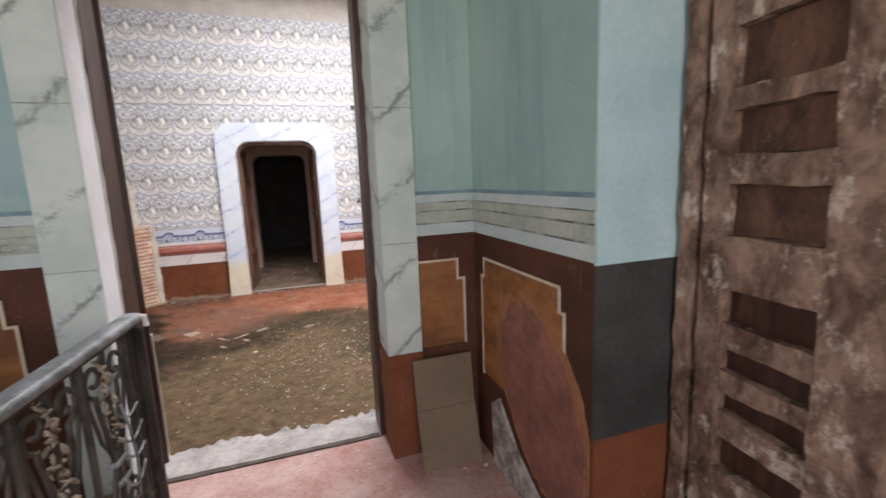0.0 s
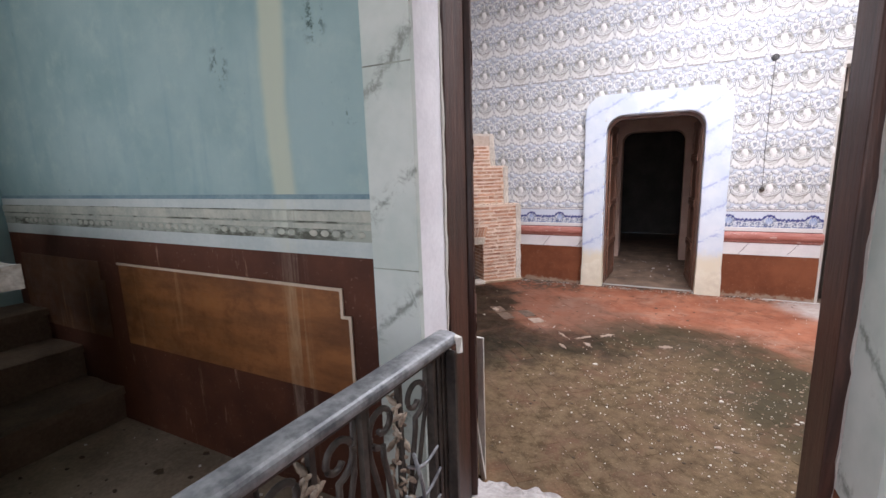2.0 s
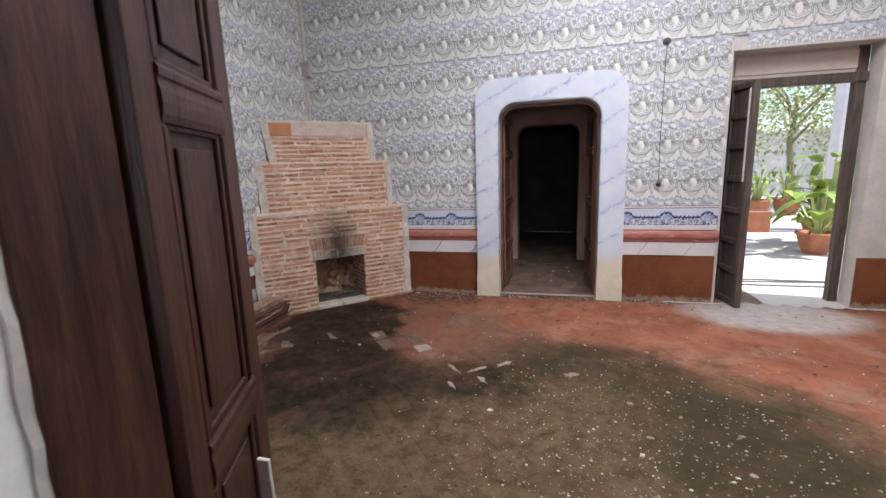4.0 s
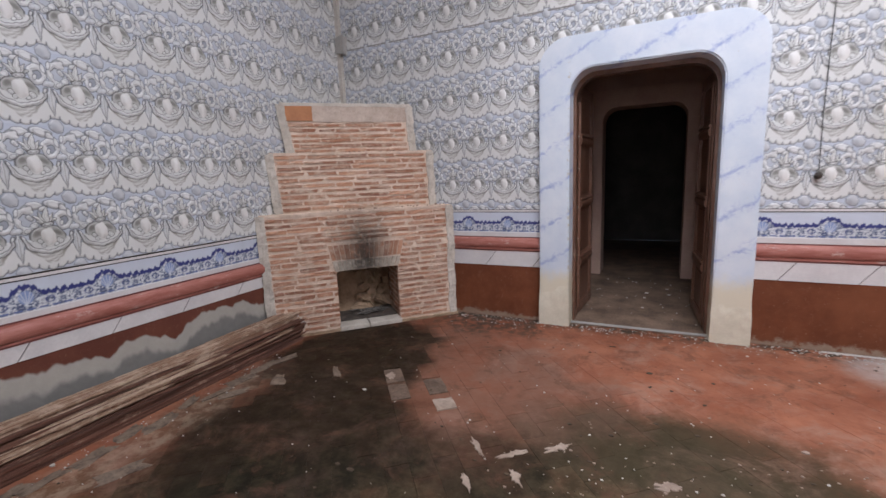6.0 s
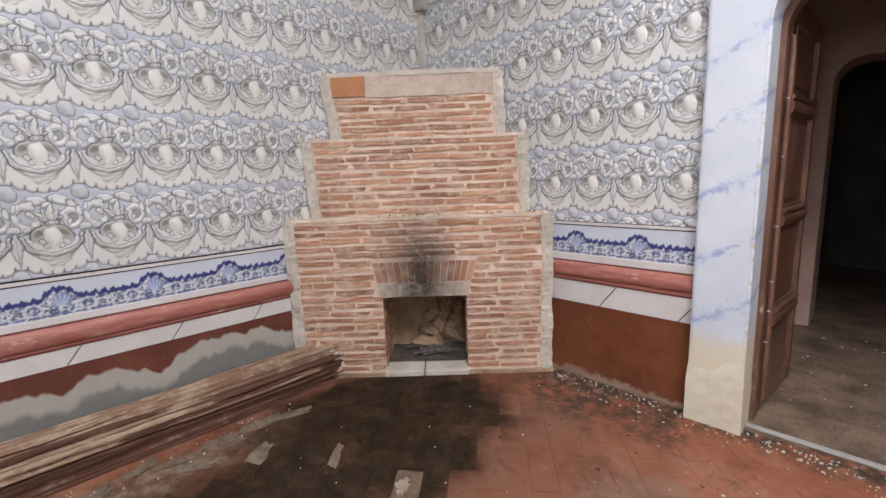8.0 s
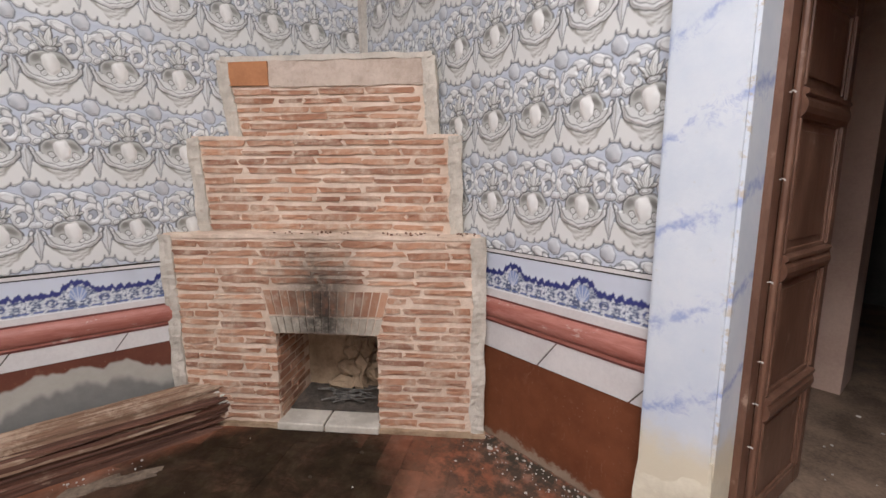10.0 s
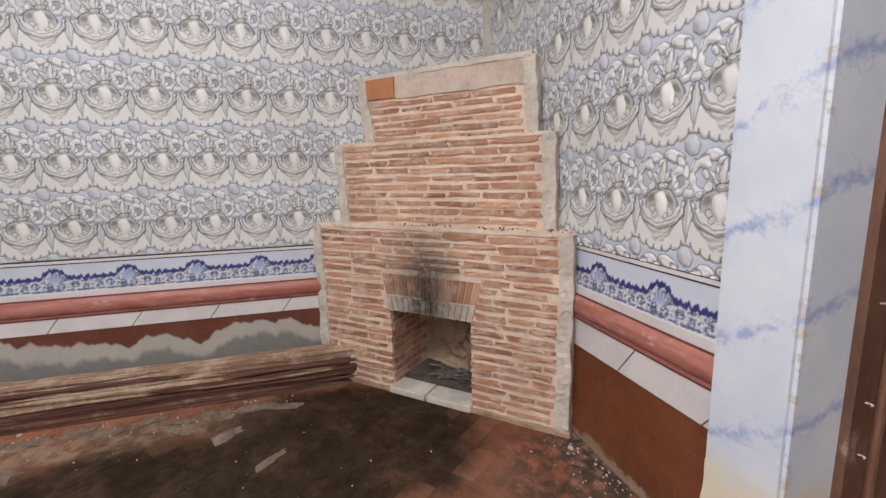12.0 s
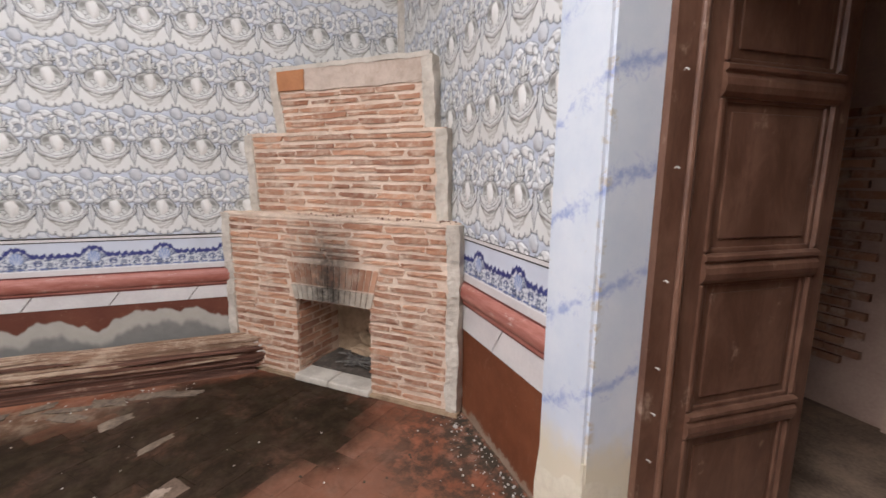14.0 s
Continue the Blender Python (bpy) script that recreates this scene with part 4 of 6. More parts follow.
    # cloth, hem lowest in the middle, with slits between its scallops
    sag = 0.046 * (a / (TU / 2)) ** 1.6
    hem = 0.008 + sag - 0.010 * np.abs(np.cos(u * math.pi / TU * 6))
    cloth = np.maximum(hem - v, v - 0.135)
    shape(cloth, (0.665, 0.66, 0.64), 0.0035, 0.006, deep, 0.8)
    for k in range(-3, 4):
        x = (k + 0.5) * TU / 6
        zc = 0.010 + 0.046 * (abs(x) / (TU / 2)) ** 1.6
        col = lay(col, soft(np.maximum(np.abs(u - x) - 0.0036, np.abs(v - zc - 0.004) - 0.011), 0.004) * 0.85, deep)
    # brush hatching under the dish, which also paints the brim's shade
    for k, dz in enumerate((0.006, 0.014, 0.022, 0.031, 0.040, 0.050)):
        d = np.abs(ell(u, v, 0, 0.184 - dz, 0.112 - 0.009 * k, 0.090)) - 0.0030
        col = lay(col, soft(d, 0.006) * soft(v - 0.15, 0.03) * (0.50 + 0.45 * np.sin(u * (60 + 17 * k) + 2.3 * k)).clip(0, 1), (0.30, 0.285, 0.25))
    # knobs and the pointed leaf between two dishes
    shape(ell(e, v, 0.008, 0.232, 0.018, 0.017), (0.62, 0.63, 0.645), 0.0026, 0.009)
    drop = np.maximum(e - 0.019 * np.clip((v - 0.060) / 0.07, 0, 1) * np.clip((0.212 - v) / 0.04, 0.3, 1), np.abs(v - 0.136) - 0.078)
    shape(drop, (0.60, 0.605, 0.61), 0.0032, 0.009, deep)
    col = lay(col, soft(e - 0.002, 0.003) * (np.abs(v - 0.135) < 0.06) * 0.8, olive)
    # dish: a thin wide brim turned up at its tips, a hollow whose shade is painted in, the fruit in it
    brim = np.where(v < 0.178, ell(u, v, 0, 0.184, 0.116, 0.090), ell(u, v, 0, 0.190, 0.082, 0.060))
    brim = np.minimum(brim, turned(a, 0.110, 0.190, 0.008, 0.016, -25))
    shape(brim, white, 0.0032, 0.014, ink, 0.9)
    hollow = ell(u, v, 0, 0.190, 0.076, 0.054)
    lower = ell(u, v, 0, 0.186, 0.100, 0.070)
    col = lay(col, soft(lower, 0.004) * (v < 0.185) * 0.9, (0.60, 0.60, 0.585))
    col = lay(col, soft(np.abs(lower) - 0.0024, 0.003) * (v < 0.185) * 0.8, ink)
    col = lay(col, soft(np.abs(hollow - 0.002) - 0.0022, 0.003) * 0.7 * (v > 0.17), ink)
    col = lay(col, soft(hollow, 0.004), (0.42, 0.415, 0.39))
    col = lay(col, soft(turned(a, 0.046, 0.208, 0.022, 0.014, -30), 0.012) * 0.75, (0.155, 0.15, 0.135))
    hgt = np.where(lower < 0, np.minimum(hgt, 0.0085 + lower * 0.11), hgt)
    for x, z, r in ((-0.044, 0.166, 0.012), (-0.028, 0.146, 0.012), (0.047, 0.160, 0.015), (0.030, 0.142, 0.010)):
        shape(np.maximum(ell(u, v, x, z, r, r * 1.1), lower + 0.004), (0.66, 0.66, 0.645), 0.0024, 0.008, ink)
    fruit = ell(u, v, 0.002, 0.190, 0.033, 0.052)
    col = lay(col, soft(np.abs(fruit) - 0.002, 0.004) * 0.6, olive)
    col = lay(col, soft(fruit, 0.004), (0.72, 0.705, 0.68))
    # dark side of the fruit, painted into its colour
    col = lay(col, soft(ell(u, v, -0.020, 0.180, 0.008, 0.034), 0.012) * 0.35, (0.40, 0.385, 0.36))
    hgt = np.maximum(hgt, 0.013 * np.sqrt(np.clip(1 - np.maximum(fruit / 0.033 + 1, 0) ** 2, 0, 1)))
    # bud on the dish's rim
    shape(ell(u, v, 0.004, 0.259, 0.028, 0.013), white, 0.0028, 0.012, ink)
    col = lay(col, soft(np.abs(ell(u, v, 0.004, 0.259, 0.015, 0.006)) - 0.0016, 0.003) * 0.7, ink)
    return col, hgt


FU, FV = 0.40, 0.21


def frieze_tile(u, v):
    """A blue baroque border: a dark wavy crest over white and blue scrolls."""
    s = np.cos(2 * math.pi * u / FU)
    crest = 0.098 + 0.034 * np.clip(s, -0.2, 1) ** 2 * np.sign(s + 0.2) + 0.010 * np.abs(np.sin(u * math.pi / FU * 10))
    crest = np.where(np.abs(u) < 0.055, crest + 0.016, crest) + 0.0045 * np.sin(u * 310 + 1) + 0.0035 * np.sin(u * 187)
    col = np.ones(u.shape + (3,)) * np.array((0.555, 0.59, 0.665))
    body = soft(v - crest, 0.004)
    n = np.zeros(u.shape)
    for k, (fx, fz, ph) in enumerate(((95, 120, 0), (170, 60, 1.3), (60, 190, 2.1), (230, 160, 0.6), (140, 210, 1.9))):
        n += np.sin(u * fx + ph + 2.2 * np.sin(v * fz)) * np.cos(v * fz * 0.8 - ph + 1.6 * np.sin(u * fx * 0.7))
    inner = np.where((n > 0.62)[..., None], np.array((0.64, 0.66, 0.69)), np.where((n > -0.6)[..., None], np.array((0.33, 0.365, 0.43)), np.array((0.09, 0.11, 0.20))))
    col = col * (1 - body[..., None]) + inner * body[..., None]
    col = lay(col, soft(np.abs(v - crest + 0.009) - 0.013 - 0.003 * np.sin(u * 140 + 2), 0.005), (0.028, 0.036, 0.17))
    shell = ell(u, v, 0, 0.085, 0.035, 0.038)
    col = lay(col, soft(shell, 0.004), (0.24, 0.31, 0.52))
    for k in range(-2, 3):
        col = lay(col, soft(np.maximum(np.abs(u - k * 0.30 * (v - 0.04)) - 0.003, shell), 0.003) * 0.75, (0.60, 0.63, 0.68))
    for sgn in (-1, 1):
        d = ell(sgn * u, v, 0.105, 0.052, 0.034, 0.026)
        col = lay(col, soft(np.abs(d) - 0.005 - 0.002 * np.sin(u * 260), 0.005) * 0.7, (0.62, 0.645, 0.68))
        col = lay(col, soft(np.abs(d + 0.010) - 0.002, 0.003), (0.07, 0.09, 0.25))
    col = lay(col, soft(np.abs(v - 0.016) - 0.004, 0.003) * (np.sin(u * 110) > -0.5), (0.12, 0.16, 0.34))
    col = lay(col, soft(v - 0.008, 0.003), (0.74, 0.74, 0.74))
    return col, 0.0015 * body


def tile_mesh(name, fn, w, h, nu, nv, u0, u1, v0, v1):
    """A thin glazed tile, face to -y, its foot at z = 0 and its middle at x = 0; cut to u0..u1 and v0..v1."""
    cu, cv = max(2, round(nu * (u1 - u0) / w)), max(2, round(nv * (v1 - v0) / h))
    uu, vv = np.meshgrid(np.linspace(u0, u1, cu + 1), np.linspace(v0, v1, cv + 1))
    col, hgt = fn(uu, vv)
    co = np.stack([uu, -0.004 - hgt, vv], -1).reshape(-1, 3)
    i = np.arange((cu + 1) * (cv + 1)).reshape(cv + 1, cu + 1)
    quads = np.stack([i[:-1, :-1], i[:-1, 1:], i[1:, 1:], i[1:, :-1]], -1).reshape(-1, 4)
    me = bpy.data.meshes.new(name)
    me.from_pydata(co.tolist(), [], quads.tolist())
    att = me.color_attributes.new("glaze", "FLOAT_COLOR", "POINT")
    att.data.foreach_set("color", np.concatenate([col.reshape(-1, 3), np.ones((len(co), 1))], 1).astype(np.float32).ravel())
    me.materials.append(M_GLAZE)
    me.shade_smooth()
    me.update()
    return me


TILE_CACHE = {}


def put_tile(name, parent, fn, w, h, nu, nv, cut, x, z, m):
    key = (name, nu, *[round(c, 3) for c in cut])
    if key not in TILE_CACHE:
        TILE_CACHE[key] = tile_mesh(name, fn, w, h, nu, nv, *cut)
    ob = new(name, TILE_CACHE[key])
    ob.parent = parent
    ob.matrix_world = m @ pose(x, 0, z)
    return ob


def clad(parent, m, lo, hi, phase, row_z, base_z, holes, near):
    """Basket tiles over a wall between lo and hi along it, leaving the holes free."""
    k0 = math.floor((lo - phase) / TU)
    for k in range(k0, math.ceil((hi - phase) / TU) + 1):
        x = phase + k * TU
        u0, u1 = max(-TU / 2, lo - x), min(TU / 2, hi - x)
        if u1 - u0 < 0.01:
            continue
        for r in range(-1, 7):
            z = row_z + r * TV
            v0, v1 = max(0, base_z - z), TV
            a0, a1 = u0, u1
            skip = False
            for hx0, hx1, hz in holes:
                if z + v0 < hz - 0.02 and x + a1 > hx0 and x + a0 < hx1:
                    if x + a0 >= hx0 - 0.02 and x + a1 <= hx1 + 0.02:
                        if z + v1 <= hz + 0.02:
                            skip = True
                        else:
                            v0 = max(v0, hz - z)
                    elif x + a0 < hx0:
                        a1 = hx0 - x
                    else:
                        a0 = hx1 - x
            if skip or v1 - v0 < 0.01 or a1 - a0 < 0.01:
                continue
            fine = near[0] < x < near[1] and z < 2.6
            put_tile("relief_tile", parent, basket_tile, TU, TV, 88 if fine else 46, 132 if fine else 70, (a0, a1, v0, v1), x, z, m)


def border(parent, m, spans, z, h, phase):
    for lo, hi in spans:
        for k in range(math.floor((lo - phase) / FU) - 1, math.ceil((hi - phase) / FU) + 1):
            x = phase + k * FU
            u0, u1 = max(-FU / 2, lo - x), min(FU / 2, hi - x)
            if u1 - u0 > 0.01:
                put_tile("frieze_tile", parent, frieze_tile, FU, FV, 90, 46, (u0, u1, 0, h), x, z, m)


def trims(parent, m, spans, zs, tile_w, phase, material_pad):
    """Ledger line, red round moulding, fillets and ivory tiles with slanted joints below the border."""
    z_tile, z_fil, z_red, z_top, z_frieze, z_line = zs
    for lo, hi in spans:
        def strip(name, a, b, proud, mat, label=""):
            ob = part(name, box(lo, hi, -proud, 0.012, a, b), mat, parent, label)
            ob.matrix_world = m
            return ob
        strip("backing", z_tile, z_fil, -0.002, M_GROUT)
        strip("fillet", z_fil, z_fil + 0.012, 0.010, M_REDDARK, "dark red fillet")
        strip("fillet", z_fil + 0.012, z_red, 0.016, M_REDTRIM)
        prof = [(0.012, z_red)] + [(-0.010 - 0.030 * math.sin(t), z_red + (z_top - z_red) * (1 - math.cos(t)) / 2) for t in [math.pi * i / 10 for i in range(11)]] + [(0.012, z_top)]
        ob = part("round_moulding", prism(prof, lo, hi, "x"), M_REDTRIM, parent, "worn pink-red round moulding")
        ob.matrix_world = m
        strip("fillet", z_top, z_top + 0.010, 0.008, M_REDDARK, "dark red fillet")
        strip("white_fillet", z_top + 0.010, z_frieze, 0.006, M_TILEWHITE, "white fillet")
        strip("border_ground", z_line - 0.012, z_line - 0.006, 0.006, M_GREYPAINT, "thin black line")
        strip("border_ground", z_line - 0.006, z_line + 0.012, 0.005, M_TILEWHITE)
        strip("border_ground", z_line + 0.012, z_line + 0.016, 0.006, M_GREYPAINT, "thin black line")
        n0, n1 = math.floor((lo - phase) / tile_w) - 1, math.ceil((hi - phase) / tile_w) + 1
        slant = (z_fil - z_tile) * 0.75
        for k in range(n0, n1):
            a, b = phase + k * tile_w + 0.004, phase + (k + 1) * tile_w - 0.004
            h = z_fil - z_tile
            pts = [(max(lo, a), z_tile), (min(hi, b), z_tile)]
            if b < hi < b + slant:
                pts.append((hi, z_tile + h * (hi - b) / slant))
            if a + slant < hi:
                pts += [(min(hi, b + slant), z_fil), (max(lo, a + slant), z_fil)]
            else:
                pts.append((hi, z_tile + h * (hi - a) / slant))
            if a < hi - 0.01 and b > lo + 0.03:
                ob = part("ivory_tile", prism(pts, -0.007, 0.0, "y"), M_TILEWHITE, parent)
                ob.matrix_world = m


M_FAR = pose(0, FAR, 0)
M_LEFT = pose(LEFT, 0, 0, 0, 0, 90)
FAR_SPANS = ((LEFT, -0.89), (0.73, 1.69))
LEFT_SPANS = ((FRONT, FAR),)
trims(WALL_FAR, M_FAR, FAR_SPANS, (0.52, 0.665, 0.695, 0.795, 0.845, 1.050), 0.47, -0.98, None)
border(WALL_FAR, M_FAR, FAR_SPANS, 0.845, 0.193, -1.22)
trims(WALL_LEFT, M_LEFT, LEFT_SPANS, (0.50, 0.592, 0.615, 0.715, 0.757, 0.950), 0.47, 4.20, None)
border(WALL_LEFT, M_LEFT, LEFT_SPANS, 0.757, 0.181, 4.62)
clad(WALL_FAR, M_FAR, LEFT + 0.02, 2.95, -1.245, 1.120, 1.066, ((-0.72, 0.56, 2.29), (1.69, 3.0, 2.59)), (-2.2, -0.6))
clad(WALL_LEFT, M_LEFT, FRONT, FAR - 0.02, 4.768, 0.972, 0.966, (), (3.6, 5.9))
part("seam", box(LEFT, 3.0, FAR - 0.010, FAR + 0.01, 2.745, 2.757), plain("grey_seam", (0.22, 0.21, 0.2), (0.36, 0.34, 0.32), 6, 0.8, 0.3), WALL_FAR, "grey plaster seam")
part("corner_strip", box(LEFT, LEFT + 0.05, FAR - 0.05, FAR, 0.9, CEIL), plain("cream_corner", (0.42, 0.385, 0.335), (0.62, 0.58, 0.52), 9, 0.85, 0.4), WALL_FAR, "cracked cream corner strip")

# ---------------------------------------------------------------- doors


def panelled_leaf(name, label, m, w, h, rails, mat, thick=0.045, stile=0.10, rail=0.085, category="door", field=True, bold=1.0):
    """A framed door leaf: hinge side at x = 0, foot at z = 0, thickness along y."""
    d = thing(name, label, category)
    d.matrix_world = m

    def piece(n, bm, mt=mat):
        ob = part(n, bm, mt, d)
        return ob
    piece("stile", box(0, stile, -thick / 2, thick / 2, 0, h, 0.004))
    piece("stile", box(w - stile, w, -thick / 2, thick / 2, 0, h, 0.004))
    zs = [0] + list(rails) + [h]
    for i, z in enumerate(zs):
        a, b = (z, z + rail) if i == 0 else ((z - rail, z) if i == len(zs) - 1 else (z - rail / 2, z + rail / 2))
        piece("rail", box(stile, w - stile, -thick / 2 + 0.002, thick / 2 - 0.002, a, b, 0.006))
    for i in range(len(zs) - 1):
        a = zs[i] + (rail if i == 0 else rail / 2)
        b = zs[i + 1] - (rail if i == len(zs) - 2 else rail / 2)
        bm = box(stile, w - stile, -0.008, 0.008, a, b)
        if field:
            for s in (-1, 1):
                add_box(bm, stile + 0.045, w - stile - 0.045, s * 0.008, s * 0.015, a + 0.05, b - 0.05, 0.004)
                for q in ((stile, w - stile, b - 0.022, b), (stile, w - stile, a, a + 0.022), (stile, stile + 0.02, a, b), (w - stile - 0.02, w - stile, a, b)):
                    add_box(bm, q[0], q[1], s * 0.006, s * 0.018, q[2], q[3], 0.005)
        piece("panel", bm)
        if field:
            f = thick / 2
            belly = [(-0.004, -0.012), (0.004, -0.010), (0.016, 0.004), (0.021, 0.024), (0.019, 0.044), (0.010, 0.058), (0.010, 0.064), (0.020, 0.070), (0.020, 0.082), (0.006, 0.090), (-0.004, 0.090)]
            for s in (-1, 1):
                if i < len(zs) - 2:
                    piece("rail_moulding", prism([(s * (f + bold * y), b + z) for y, z in belly], stile - 0.02, w - stile + 0.02, "x"))
                lo, hi = sorted((s * (f - 0.004), s * (f + 0.007 * bold)))
                for q in (stile - 0.02, w - stile + 0.002):
                    piece("side_moulding", box(q, q + 0.018, lo, hi, a + 0.010, b - 0.014, 0.005))
    return d


def along(a, b, z=0.0):
    """Pose with its x axis from a to b on the plan."""
    return pose(a[0], a[1], z, 0, 0, math.degrees(math.atan2(b[1] - a[1], b[0] - a[0])))


# the round-cornered doorway to the dark room
door = thing("door_surround", "thick white door surround marbled in pale blue, yellowed at the foot", "door surround", kind="structure")
bm = arch_band(arch_outline(-0.895, 0.74, 0.0, 2.50, 0.24), arch_outline(-0.635, 0.475, 0.0, 2.235, 0.20), FAR - 0.085, FAR + 0.115)
bmesh.ops.bevel(bm, geom=[e for e in bm.edges if all(abs(v.co.y - (FAR - 0.085)) < 1e-4 for v in e.verts) and len(e.link_faces) == 2], offset=0.012, segments=2, affect="EDGES")
part("arch", bm, M_MARBLE_BLUE, door)
M_FOOT = plain("yellowed_plaster_foot", (0.57, 0.52, 0.40), (0.69, 0.64, 0.51), 5, 0.85, 0.5)
for a, b in ((-0.900, -0.631), (0.471, 0.745)):
    bm = grid_block(26, 10, 40, a + 0.005, b - 0.004, FAR - 0.085, FAR + 0.10, 0, 0.46)
    for v in bm.verts:
        p = v.co.copy()
        lim = 0.37 + 0.09 * noise.noise(Vector((p.x * 5, p.y * 5, 3.0 + a))) + 0.02 * noise.noise(Vector((p.x * 40, p.y * 40, 1.0)))
        off = -0.004 + 0.009 * min(1.0, max(0.0, (lim - p.z) / 0.12))
        v.co.y -= off if p.y < FAR - 0.08 else 0.0
        v.co.x += -off if p.x < a + 0.006 else (off if p.x > b - 0.005 else 0.0)
    part("foot", rough_up(bm, 0.0035, 16, a), M_FOOT, door, "chipped yellowed plaster foot")
frame_ = thing("door_frame", "dark brown wooden frame in the round-cornered doorway", "door frame", kind="structure")
part("frame", arch_band(arch_outline(-0.70, 0.54, 0, 2.29, 0.2), arch_outline(-0.61, 0.45, 0, 2.20, 0.19), FAR + 0.117, FAR + 0.21), M_WOODLEAF, frame_)
part("sill", box(-0.66, 0.5, FAR + 0.02, FAR + 0.058, 0, 0.014, 0.005), M_GREYWALL, frame_, "thin pale sill strip")
bm = tube([(-0.595, FAR + 0.205, 0.1), (-0.595, FAR + 0.205, 2.0)], 0.012)
part("bead", bm, M_WOODLEAF, frame_)
RAILS = (0.53, 1.09, 1.68)
panelled_leaf("door_leaf", "brown panelled wooden door leaf, scuffed, standing open", along((-0.630, 6.985), (-0.585, 7.60), 0.01), 0.64, 2.15, RAILS, M_WOODLEAF, 0.045, 0.085)
panelled_leaf("door_leaf", "brown panelled wooden door leaf, scuffed, standing open", along((0.465, 6.985), (0.42, 7.60), 0.01), 0.64, 2.15, RAILS, M_WOODLEAF, 0.045, 0.085)
for z in (0.45, 0.62, 0.78, 1.07, 1.42, 1.70):
    nail = thing("nail", "bent pale nail driven into the door frame", "nail", (-0.602, FAR + 0.15, z), group="nails in the door frame")
    part("shank", tube([(0, 0, 0), (0.010, -0.004, 0.004), (0.016, 0.003, 0.0)], 0.0025, 6), M_PLASTER, nail)
    part("head", rough_up(box(0.013, 0.017, -0.003, 0.003, -0.003, 0.003), 0.002, 60, z), M_PLASTER, nail)
part("arch_trim", arch_band(arch_outline(-0.82, 0.58, 0, 2.38, 0.24), arch_outline(-0.60, 0.36, 0, 2.17, 0.17), 8.86, 8.90), plain("pink_arch_plaster", (0.46, 0.31, 0.245), (0.60, 0.43, 0.345), 3, 0.9, 0.4), BACK_ROOM, "pinkish plaster surround")
rng = random.Random(11)
for r in range(26):
    for c in range(3):
        x = -1.62 + c * 0.19 + (0.09 if r % 2 else 0)
        part("brick", box(x, x + 0.175, 8.875 - 0.006 * rng.random(), 8.91, 0.30 + r * 0.058, 0.343 + r * 0.058), M_BRICK, BACK_ROOM)

# the doorway between entry and tiled room
fr = thing("door_frame", "dark varnished wooden frame of the doorway between the rooms", "door frame", kind="structure")
part("post", box(-0.70, -0.646, 1.942, 2.115, ENTRY_Z, 2.72, 0.006), M_WOOD, fr)
part("post", box(0.46, 0.54, 1.942, 2.115, ENTRY_Z, 2.72, 0.006), M_WOOD, fr)
part("lintel", box(-0.70, 0.54, 1.942, 2.115, 2.66, 2.76, 0.006), M_WOOD, fr)
part("sill_board", rough_up(grid_block(28, 2, 1, -0.645, 0.455, 1.935, 1.968, ENTRY_Z - 0.01, ENTRY_Z + 0.008), 0.004, 30), M_WOODGREY, fr, "splintered grey sill board")
for x0, x1 in ((-0.668, -0.650), (0.489, 0.506)):
    bm = grid_block(2, 2, 60, x0, x1, 1.928, 1.946, ENTRY_Z, 2.7)
    part("chipped_edge", rough_up(bm, 0.007, 14, x0), M_PLASTER, fr, "chipped plaster edge beside the frame")
panelled_leaf("door_leaf", "dark panelled wooden door leaf standing open into the tiled room", along((-0.650, 2.13), (-0.825, 2.56), 0.01), 0.47, 2.66, (0.55, 0.95, 1.68, 2.05), M_WOOD, bold=0.35)
leaf = panelled_leaf("door_leaf", "dark panelled wooden door leaf standing open into the tiled room", along((0.505, 2.13), (0.735, 2.54), 0.01), 0.47, 2.66, (0.55, 0.95, 1.68, 2.05), M_WOOD, bold=0.35)
part("latch", tube([(0.44, 0.03, 0.56), (0.44, 0.06, 0.55), (0.44, 0.06, 0.50), (0.44, 0.03, 0.49)], 0.006), M_IRON, leaf, "small iron pull")
st = thing("loose_slat", "pale splintered wooden slat leaning on the open door leaf", "wooden slat", (-0.80, 2.44, 0.0))
part("slat", box(-0.012, 0.012, -0.008, 0.008, 0.0, 1.05, 0.003, pose(0.07, 0.03, 0, 4, -6, 0)), M_CHIP, st)
part("slat", box(-0.018, 0.018, -0.006, 0.006, 0.0, 0.80, 0.003, pose(0.055, 0.05, 0, 3, 1, 0)), M_CHIP, st)

# the doorway to the yard
fr = thing("door_frame_yard", "pale weathered frame and transom board of the yard doorway", "door frame", kind="structure")
part("transom", box(1.75, 2.95, 6.98, 7.03, 2.33, 2.62, 0.004), plain("beige_board", (0.46, 0.38, 0.32), (0.58, 0.50, 0.43), 3, 0.7, 0.15), fr, "beige transom board")
part("transom_moulding", box(1.80, 2.9, 6.965, 6.99, 2.38, 2.56, 0.006), plain("beige_board_light", (0.50, 0.42, 0.36), (0.62, 0.54, 0.47), 3, 0.7, 0.15), fr)
part("head", box(1.69, 2.95, 6.93, 7.05, 2.25, 2.34, 0.008), M_WOODGREY, fr)
part("post", box(1.69, 1.78, 6.96, 7.05, 0, 2.62, 0.006), M_WOODGREY, fr)
part("post", box(2.86, 2.95, 6.96, 7.05, 0, 2.62, 0.006), M_WOODGREY, fr)
